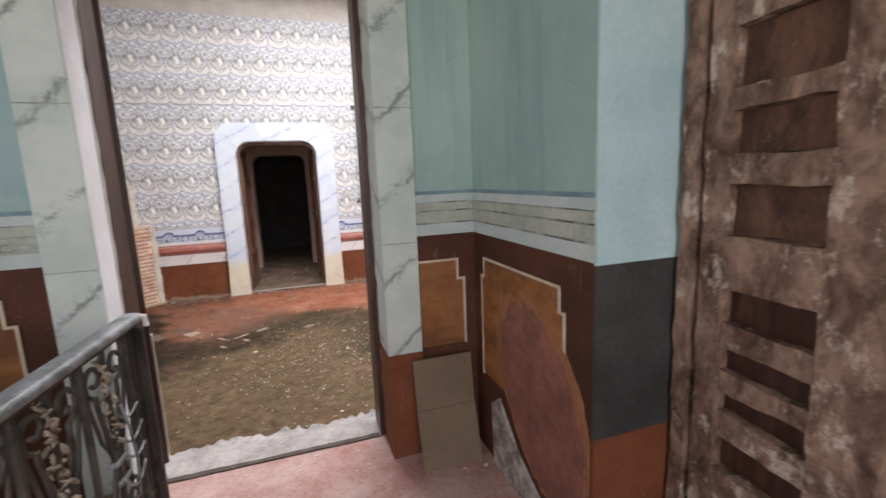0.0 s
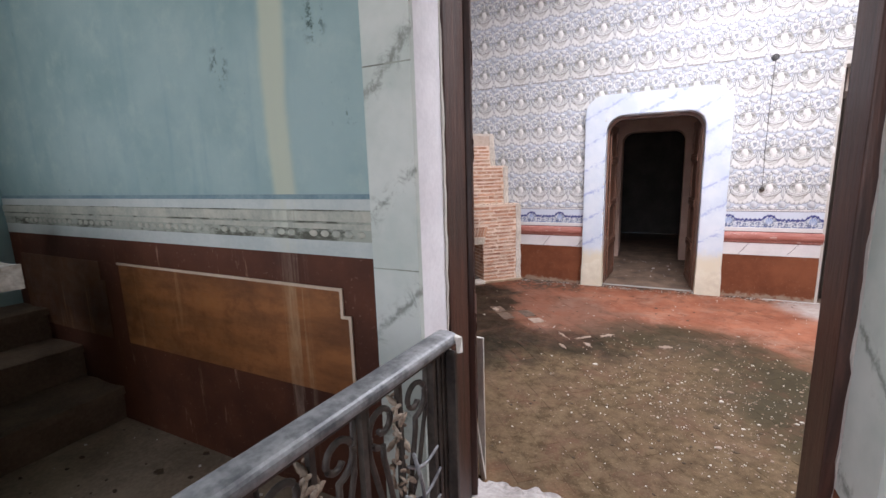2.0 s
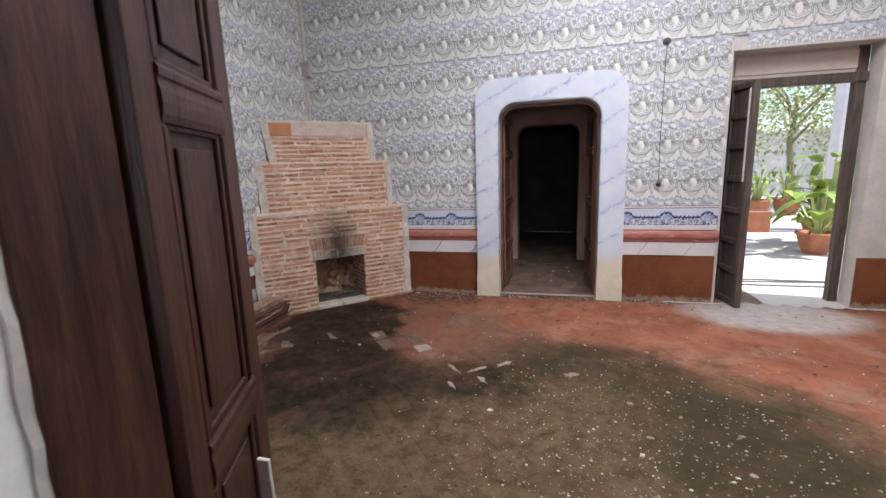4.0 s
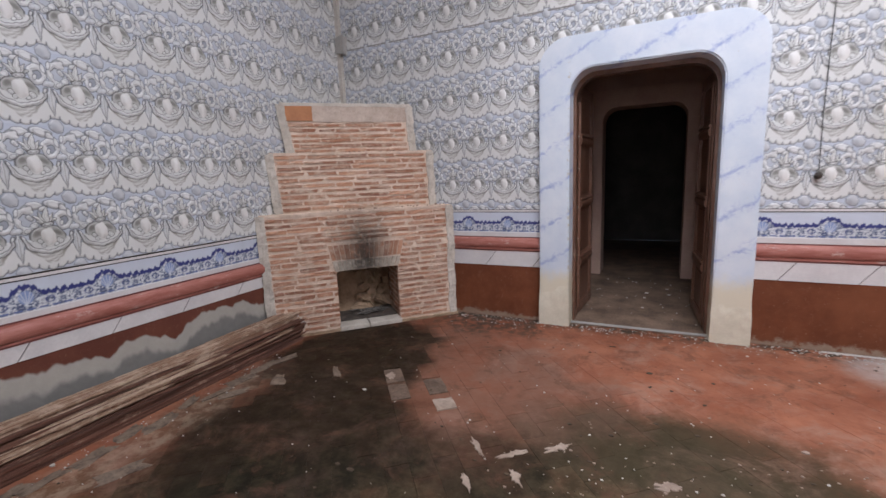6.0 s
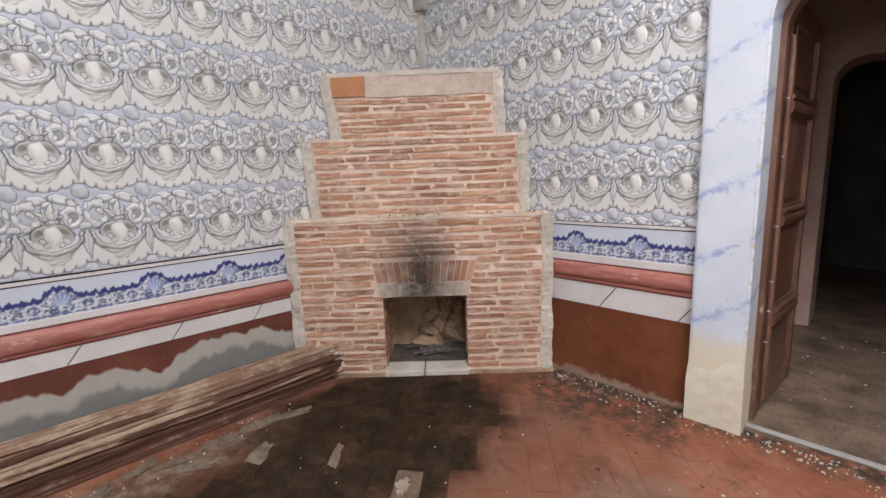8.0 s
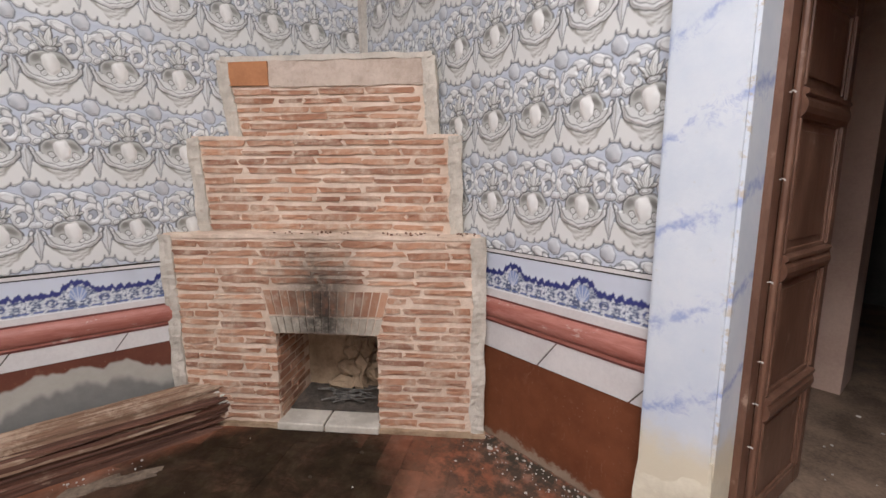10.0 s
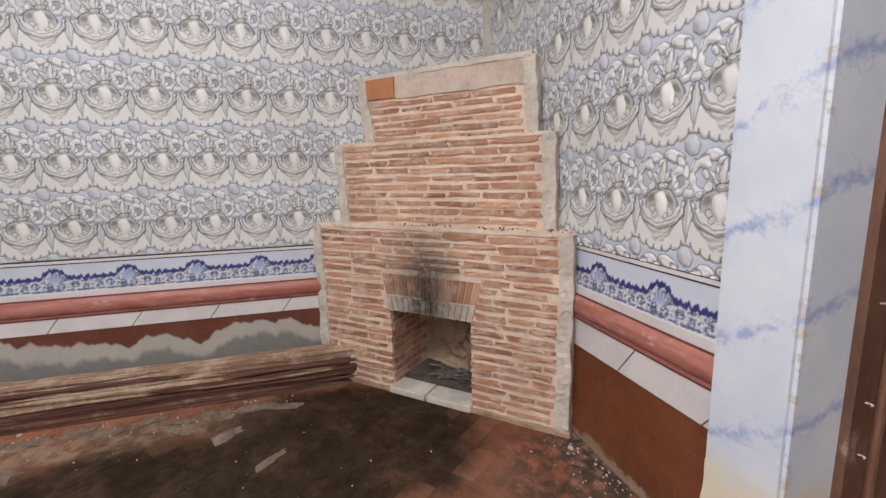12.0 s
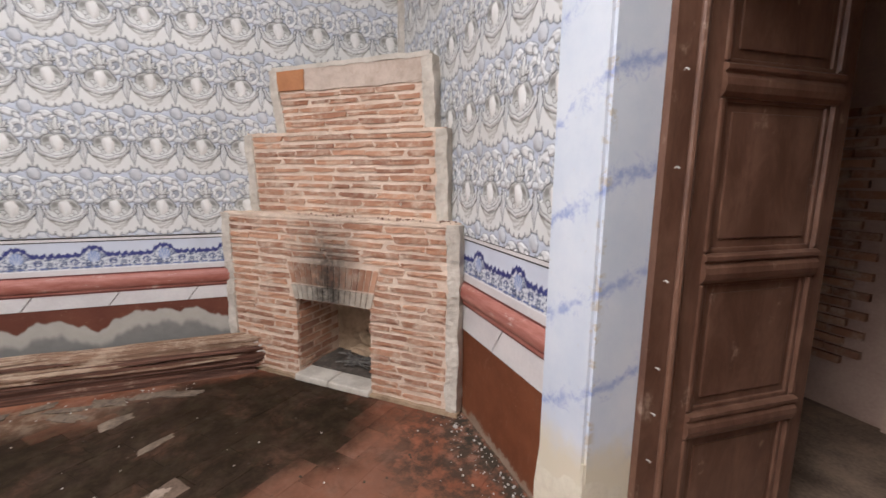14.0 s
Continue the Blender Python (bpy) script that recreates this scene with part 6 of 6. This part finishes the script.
def motif():
    """One panel of the railing as named meshes, its middle at x = 0."""
    out = []
    for s in (-1, 1):
        sc = spiral(s * 0.075, 0.945, 0.062, 1.15, math.radians(-90), s)
        stem = [(s * 0.018, 0, 0.50), (s * 0.030, 0, 0.62), (s * 0.055, 0, 0.76), (s * 0.075, 0, 0.85)]
        out.append(("scroll", mesh_of("scroll", tube(stem + sc, 0.0085, 7), M_IRON, True)))
        low = spiral(s * 0.075, 0.415, 0.055, 1.1, math.radians(90), -s)
        out.append(("scroll", mesh_of("scroll", tube([(s * 0.012, 0, 0.64), (s * 0.04, 0, 0.55), (s * 0.07, 0, 0.485)] + low, 0.0085, 7), M_IRON, True)))
        bow = [(s * 0.135, 0, 1.03), (s * 0.128, 0, 0.88), (s * 0.085, 0, 0.72), (s * 0.02, 0, 0.60), (s * -0.05, 0, 0.50), (s * -0.10, 0, 0.40), (s * -0.125, 0, 0.32)]
        out.append(("bowed_bar", mesh_of("bowed_bar", tube(bow, 0.008, 6), M_IRON, True)))
    out.append(("straight_bar", mesh_of("straight_bar", box(-0.008, 0.008, -0.008, 0.008, 0.32, 1.03), M_IRON)))
    out.append(("straight_bar", mesh_of("straight_bar", box(0.142, 0.160, -0.009, 0.009, 0.32, 1.03), M_IRON)))
    for z in (0.60, 0.52):
        out.append(("collar", mesh_of("collar", box(-0.045, 0.045, -0.016, 0.016, z - 0.010, z + 0.010, 0.004), M_RAILTOP)))
    fl = bmesh.new()
    r = random.Random(8)
    for k in range(40):
        z = 0.66 + 0.0085 * k
        m = Matrix.LocRotScale((r.uniform(-0.030, 0.030), r.uniform(-0.016, 0.016), z), Euler((r.uniform(-1, 1), r.uniform(-1.4, 1.4), r.uniform(0, 6))), (0.024, 0.0045, 0.009))
        bmesh.ops.create_icosphere(fl, subdivisions=1, radius=1.0, matrix=m)
    out.append(("cast_flower", mesh_of("cast_flower", fl, M_CAST, True)))
    return out


# torn, pale-rusted straps bent across the last panel
for k, (x0, x1, z, dip) in enumerate(((0.10, 0.26, 0.74, 0.03), (0.09, 0.28, 0.66, 0.05), (0.10, 0.25, 0.57, 0.03), (0.12, 0.30, 0.50, 0.06))):
    path = [(x0 + (x1 - x0) * t, 0.014 + 0.008 * k / 3, z - dip * math.sin(math.pi * t) + 0.03 * t) for t in [i / 10 for i in range(11)]]
    part("bent_strap", tube(path, 0.0055, 6), M_RAILTOP, RL, "pale worn bent strap", True)
part("bent_strap", tube([(0.20, 0.022, 0.40), (0.185, 0.024, 0.55), (0.205, 0.024, 0.68), (0.24, 0.022, 0.80)], 0.006, 6), M_RAILTOP, RL, "pale worn bent strap", True)
MOTIF = motif()
for k in range(9):
    for n, me in MOTIF:
        ob = new(n, me)
        ob.parent = RL
        ob.matrix_basis = pose(0.27 + k * 0.315, 0, 0)
        if n == "cast_flower":
            ob["label"] = "rusty cast flower spray"

# leaning board in the corner
bd = thing("cardboard_sheet", "folded brown cardboard sheet leaning in the corner", "cardboard", (0.755, 1.52, ENTRY_Z))
for n, a, b in (("lower_half", (0.03, 0.0), (0.115, 0.275)), ("upper_half", (0.117, 0.277), (0.155, 0.525))):
    pts = [(a[0] - 0.006, a[1]), (a[0] + 0.006, a[1]), (b[0] + 0.006, b[1]), (b[0] - 0.006, b[1])]
    bm = prism([(p[0], p[1]) for p in pts], -0.155, 0.15, "x")
    part(n, bm, M_CARD, bd)

# ---------------------------------------------------------------- yard
structure("ground", box(-300, 300, 6.97, 600, -0.2, -0.03), M_YARD, "pale concrete yard ground reaching the horizon", "ground")
structure("pavement", box(1.2, 3.4, 6.70, 9.5, -0.1, -0.004), plain("white_doorstep_floor", (0.48, 0.45, 0.42), (0.62, 0.59, 0.56), 2, 0.85, 0.3), "pale doorstep floor", "pavement")
for y, a in ((7.55, 0.0), (7.75, 0.03), (7.82, -0.02)):
    hose = thing("ground_cable", "thin dark cable lying across the doorstep", "cable", (3.0, y, 0.004), group="cables on the doorstep")
    part("wire", tube([(x, a * math.sin(x * 1.7), 0) for x in np.linspace(-1.7, 3.0, 18)], 0.010, 6), M_CABLE, hose)


def leaf_blade(bm, base, tip, width, droop):
    base, tip = Vector(base), Vector(tip)
    side = (tip - base).cross(Vector((0, 0, 1))).normalized()
    prev = None
    for i in range(7):
        t = i / 6
        c = base.lerp(tip, t) + Vector((0, 0, droop * math.sin(math.pi * t)))
        wd = width * math.sin(math.pi * min(1, 0.12 + 0.88 * t)) ** 0.7
        row = [bm.verts.new(c - side * wd), bm.verts.new(c + Vector((0, 0, -0.15 * wd))), bm.verts.new(c + side * wd)]
        if prev:
            for k in (0, 1):
                bm.faces.new((prev[k], prev[k + 1], row[k + 1], row[k]))
        prev = row


def potted_plant(at, h, seed, pot_r=0.28, n=16, big=True):
    r = random.Random(seed)
    p = thing("potted_plant", "broad-leaved green plant in a terracotta pot on the yard", "plant", at, group="potted plants in the yard")
    pot = bmesh.new()
    prof = [(0.62, 0.0), (0.85, 0.6), (1.0, 1.15), (1.1, 1.18), (1.1, 1.35), (0.9, 1.35), (0.85, 1.1)]
    rings = [[pot.verts.new((pot_r * a * math.cos(t), pot_r * a * math.sin(t), pot_r * b)) for t in [2 * math.pi * k / 18 for k in range(18)]] for a, b in prof]
    for a, b in zip(rings, rings[1:]):
        for k in range(18):
            pot.faces.new((a[k], a[(k + 1) % 18], b[(k + 1) % 18], b[k]))
    pot.faces.new(rings[-1])
    part("pot", pot, M_TERRA, p, "terracotta pot", True)
    top = pot_r * 1.2
    stems = bmesh.new()
    blades = bmesh.new()
    for k in range(n):
        a = r.uniform(0, 6.28)
        z = top + (h - top) * r.uniform(0.15, 0.9)
        rad = 0.12 + 0.22 * r.random()
        b = Vector((rad * math.cos(a), rad * math.sin(a), z))
        tube([(0.05 * math.cos(a), 0.05 * math.sin(a), top - 0.05), (b * 0.5 + Vector((0, 0, top * 0.5))), b], 0.012, 5, stems)
        ln = r.uniform(0.3, 0.6) if big else r.uniform(0.12, 0.25)
        leaf_blade(blades, b, b + Vector((ln * math.cos(a), ln * math.sin(a), r.uniform(-0.45, 0.15))), ln * 0.24, 0.10)
    part("stem", stems, M_LEAF, p)
    part("leaves", blades, M_LEAFBIG, p, "yellow-green broad leaves")
    return p


potted_plant((4.65, 10.7, -0.03), 1.75, 1, 0.33, 26)
potted_plant((4.15, 9.9, -0.03), 1.2, 5, 0.26, 18)
for i, (x, y) in enumerate(((5.3, 15.2), (6.2, 15.6), (7.1, 15.4), (8.2, 16.5))):
    potted_plant((x, y, -0.03), 1.3 + 0.2 * (i % 2), 30 + i, 0.34, 26, False)
bl = thing("planter_block", "low orange-washed masonry planter block", "planter", (4.0, 12.6, -0.03))
part("block", box(-0.45, 0.45, -0.4, 0.4, 0, 0.45, 0.02), M_TERRA, bl)
pl = thing("veranda_column", "whitewashed square veranda column", "column", (5.75, 12.6, -0.03))
part("shaft", box(-0.16, 0.16, -0.16, 0.16, 0.3, 3.4, 0.015), M_WHITE, pl)
part("base", box(-0.22, 0.22, -0.22, 0.22, 0, 0.3, 0.015), M_TERRA, pl)
po = thing("veranda_post", "orange-brown wooden veranda post", "post", (6.15, 12.2, -0.03))
part("post", box(-0.1, 0.1, -0.1, 0.1, 0, 3.4, 0.01), M_POSTWOOD, po)


def tree(at, h, seed):
    r = random.Random(seed)
    t = thing("tree", "bushy green yard tree with a forked trunk", "tree", at, group="trees behind the yard")
    trunk = tube([(0, 0, 0), (0.08, 0.03, h * 0.2), (-0.03, 0.08, h * 0.4), (0.06, 0, h * 0.62)], 0.13, 9, taper=lambda k: 1 - 0.6 * k)
    ends = []
    for k in range(9):
        a = k * 2.4 + r.random()
        z = h * r.uniform(0.18, 0.6)
        e = Vector((math.cos(a) * h * r.uniform(0.18, 0.36), math.sin(a) * h * r.uniform(0.18, 0.36), z + h * r.uniform(0.1, 0.35)))
        tube([(0.02, 0.02, z), e * 0.5 + Vector((0, 0, z * 0.55)), e], 0.05, 6, trunk, taper=lambda q: 1 - 0.7 * q)
        ends.append(e)
    part("trunk", trunk, M_BARK, t)
    crown = bmesh.new()
    for k in range(4200):
        c = r.choice(ends) + Vector((r.gauss(0, 0.16 * h), r.gauss(0, 0.16 * h), r.gauss(0, 0.11 * h)))
        if c.z < 0.25:
            continue
        d = Vector((r.uniform(-1, 1), r.uniform(-1, 1), r.uniform(-0.8, 0.4))).normalized()
        s = d.cross(Vector((0, 0, 1))).normalized() * r.uniform(0.03, 0.055)
        ln = r.uniform(0.09, 0.17)
        vs = [crown.verts.new(p) for p in (c, c + d * ln * 0.5 + s, c + d * ln, c + d * ln * 0.5 - s)]
        crown.faces.new(vs)
    part("crown", crown, M_LEAF, t)


for i, (x, y, h) in enumerate(((5.2, 17.5, 4.4), (7.2, 18.0, 5.2), (9.4, 18.5, 4.8), (11.6, 19.5, 5.4), (14.5, 22.0, 6.0))):
    tree((x, y, -0.03), h, 50 + i)
w = structure("yard_wall", box(2.5, 26, 22.5, 22.8, -0.1, 2.6), M_WHITE, "pale plastered yard wall behind the trees", "wall")

# ---------------------------------------------------------------- litter
def scatter(name, label, category, count, seed, area, size, mat, z=0.0, flat=0.25, parent=None):
    r = random.Random(seed)
    bm = bmesh.new()
    for _ in range(count):
        x, y = area(r)
        s = size * (0.30 + 1.1 * r.random() ** 2) * (2.4 if r.random() < 0.04 else 1)
        n = r.randint(4, 6)
        t0 = r.random() * 6
        top = [bm.verts.new((x + s * (0.6 + 0.5 * r.random()) * math.cos(t0 + 6.283 * k / n), y + s * 0.8 * (0.5 + 0.5 * r.random()) * math.sin(t0 + 6.283 * k / n), z + 0.002 + s * flat * (0.5 + 0.7 * r.random()))) for k in range(n)]
        low = [bm.verts.new((v.co.x, v.co.y, z - 0.004)) for v in top]
        bm.faces.new(top)
        for k in range(n):
            bm.faces.new((low[k], low[(k + 1) % n], top[(k + 1) % n], top[k]))
    bmesh.ops.recalc_face_normals(bm, faces=bm.faces)
    return tagged(part(name, bm, mat), label, category, "", "stuff")


def mid(r):
    return r.gauss(0.55, 0.62), min(6.4, max(2.4, r.gauss(3.75, 0.62)))


def anywhere(r):
    return r.uniform(-2.7, 2.6), r.uniform(2.45, 6.6)


def by_walls(r):
    if r.random() < 0.75:
        return r.uniform(-1.8, 1.6), 6.72 - abs(r.gauss(0, 0.10))
    return -2.75 + abs(r.gauss(0, 0.12)), r.uniform(2.5, 5.2)


scatter("lime_flakes", "small white lime flakes strewn over the floor", "debris", 650, 1, mid, 0.0068, M_CHIP)
scatter("mortar_crumbs", "dull brownish mortar crumbs strewn over the floor", "debris", 1100, 11, mid, 0.0075, M_PALEPAVER)
scatter("lime_flakes", "small white lime flakes strewn over the floor", "debris", 300, 2, anywhere, 0.0055, M_CHIP)
scatter("rubble_crumbs", "plaster crumbs along the foot of the walls", "debris", 620, 3, by_walls, 0.007, M_PLASTER)
scatter("leaf_litter", "dark dead leaf bits on the tiled room floor", "debris", 320, 4, anywhere, 0.012, M_DEBRIS, 0.0, 0.1)
scatter("leaf_litter", "dark dead leaves on the stair platform", "debris", 70, 5, lambda r: (r.uniform(-2.45, -0.7), r.uniform(0.6, 1.7)), 0.022, M_DEBRIS, 0.345, 0.15)
scatter("lime_flakes", "white plaster crumbs on the stair platform", "debris", 60, 6, lambda r: (r.uniform(-2.45, -0.7), r.uniform(0.6, 1.7)), 0.010, M_CHIP, 0.345)
scatter("lime_flakes", "plaster crumbs on the landing floor", "debris", 120, 7, lambda r: (r.uniform(-0.5, 0.95), r.uniform(0.9, 1.9)), 0.010, M_CHIP, ENTRY_Z)
scatter("lime_flakes", "pale crumbs on the back room floor", "debris", 45, 8, lambda r: (r.uniform(-0.6, 0.5), r.uniform(6.95, 8.8)), 0.012, M_PLASTER)

# ---------------------------------------------------------------- terracotta pavers of the tiled room
FLOOR = bpy.data.objects["floor"]
PL, PW, GAP = 0.250, 0.125, 0.0007
PAVERS = [mesh_of("paver", rough_up(box(-PL / 2 + GAP / 2, PL / 2 - GAP / 2, -PW / 2 + GAP / 2, PW / 2 - GAP / 2, -0.012, 0.0), 0.0015, 5, s), M_FLOOR) for s in range(4)]
rng = random.Random(77)
turn = Matrix.Rotation(radians(-50), 4, "Z")
near, rest = [], []
for i in range(-40, 41):
    for j in range(-60, 61):
        p = turn @ Vector((i * PL + (PL / 2 if j % 2 else 0), j * PW, 0))
        p += Vector((-0.6, 4.6, 0))
        if LEFT - 0.1 < p.x < RIGHT + 0.1 and FRONT + 0.02 < p.y < FAR - 0.04:
            (near if -2.8 < p.x < 0.9 and 3.6 < p.y else rest).append((p, rng.uniform(-0.0008, 0.0008), rng.uniform(-0.003, 0.003), rng.randrange(4)))
near.sort(key=lambda q: (q[0] - Vector((-1.3, 5.2, 0))).length)
rest += near[300:]
PALE = [mesh_of("paver", rough_up(grid_block(6, 6, 1, -0.065, 0.065, -PW / 2, PW / 2, -0.012, 0.001), 0.006, 18), M_PALEPAVER)]
SPOTS = ((-1.15, 5.02),)
DULL_SPOTS = ((-1.66, 5.26), (-1.40, 5.08), (-1.28, 5.16), (-1.52, 4.98))
M_DULLPAVER = plain("dusty_paver", (0.065, 0.043, 0.029), (0.19, 0.13, 0.092), 8, 0.85, 0.3)
DULL = mesh_of("paver", rough_up(grid_block(6, 6, 1, -0.105, 0.105, -PW / 2, PW / 2, -0.012, 0.001), 0.005, 14), M_DULLPAVER)
pale_ids = {min(range(300), key=lambda i: (near[i][0].x - x) ** 2 + (near[i][0].y - y) ** 2) for x, y in SPOTS}
dull_ids = {min(range(300), key=lambda i: (near[i][0].x - x) ** 2 + (near[i][0].y - y) ** 2) for x, y in DULL_SPOTS}
for i, (p, dz, tilt, s) in enumerate(near[:300]):
    ob = new("paver", PALE[0] if i in pale_ids else DULL if i in dull_ids else PAVERS[s])
    ob.parent = FLOOR
    ob.matrix_world = Matrix.Translation((p.x, p.y, dz + 0.002 * (i in pale_ids))) @ turn @ Matrix.Rotation(tilt, 4, "X")
# smears of lime left in the joints
for i, (x, y, ln, wd, rz) in enumerate(((-1.63, 5.21, 0.10, 0.06, -50), (-0.56, 4.68, 0.13, 0.035, 40), (-0.36, 4.815, 0.12, 0.05, 45), (-0.70, 4.40, 0.12, 0.03, -50), (-0.756, 4.676, 0.16, 0.028, -48), (-0.50, 4.52, 0.10, 0.03, -50), (0.15, 4.72, 0.10, 0.05, 20))):
    sm = thing("lime_smear", "flat pale smear of lime trodden onto the pavers", "lime smear", (x, y, 0.0), rz, group="lime smears on the floor")
    bm = bmesh.new()
    ring = [bm.verts.new(((0.5 * ln * math.cos(q)) * (1 + 0.9 * noise.noise(Vector((math.cos(q) * 2.6, math.sin(q) * 2.6, i * 5.3)))), (0.5 * wd * math.sin(q)) * (1 + 1.3 * noise.noise(Vector((math.cos(q) * 3.1, math.sin(q) * 3.1, i * 5.3 + 2)))), 0.0035)) for q in [2 * math.pi * j / 34 for j in range(34)]]
    low = [bm.verts.new((v.co.x * 1.05, v.co.y * 1.05, -0.002)) for v in ring]
    bm.faces.new(ring)
    for j in range(34):
        bm.faces.new((low[j], low[(j + 1) % 34], ring[(j + 1) % 34], ring[j]))
    part("smear", bm, M_PALEPAVER, sm)
bm = bmesh.new()
for p, dz, tilt, s in rest:
    m = Matrix.Translation((p.x, p.y, dz)) @ turn
    a, b = PL / 2 - GAP / 2, PW / 2 - GAP / 2
    top = [bm.verts.new(m @ Vector((x, y, 0))) for x, y in ((-a, -b), (a, -b), (a, b), (-a, b))]
    low = [bm.verts.new((v.co.x, v.co.y, -0.012)) for v in top]
    bm.faces.new(top)
    for k in range(4):
        bm.faces.new((low[k], low[(k + 1) % 4], top[(k + 1) % 4], top[k]))
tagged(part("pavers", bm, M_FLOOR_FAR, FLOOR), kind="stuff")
# pale broken bedding mortar along the foot of the beam
rng = random.Random(91)
M_FRAGMENT = plain("dirty_mortar", (0.085, 0.060, 0.042), (0.25, 0.19, 0.14), 14, 0.9, 0.5)
FRAGMENTS = [mesh_of("mortar_fragment", rough_up(rough_up(grid_block(6, 4, 1, -0.5, 0.5, -0.5, 0.5, -0.5, 0.5), 0.42, 1.7, k * 2.9), 0.12, 6, k), M_FRAGMENT) for k in range(5)]
y = 3.2
while y < 5.25:
    ln = rng.uniform(0.09, 0.20)
    ob = new("mortar_fragment", rng.choice(FRAGMENTS))
    ob.parent = FLOOR
    ob.matrix_world = Matrix.LocRotScale((-2.64 + rng.uniform(-0.05, 0.06), y, 0.002), Euler((0, 0, radians(90 + rng.uniform(-25, 25)))), (ln, rng.uniform(0.035, 0.085), 0.012))
    y += ln * rng.uniform(0.75, 1.3)
for x, y, ln, wd, rz in ((-2.50, 4.58, 0.16, 0.07, 60), (-2.36, 4.86, 0.13, 0.08, -50), (-2.32, 3.8, 0.2, 0.09, 70), (-2.05, 5.12, 0.14, 0.04, -45)):
    ob = new("mortar_fragment", rng.choice(FRAGMENTS))
    ob.parent = FLOOR
    ob.matrix_world = Matrix.LocRotScale((x, y, 0.001), Euler((0, 0, radians(rz))), (ln, wd, 0.008))
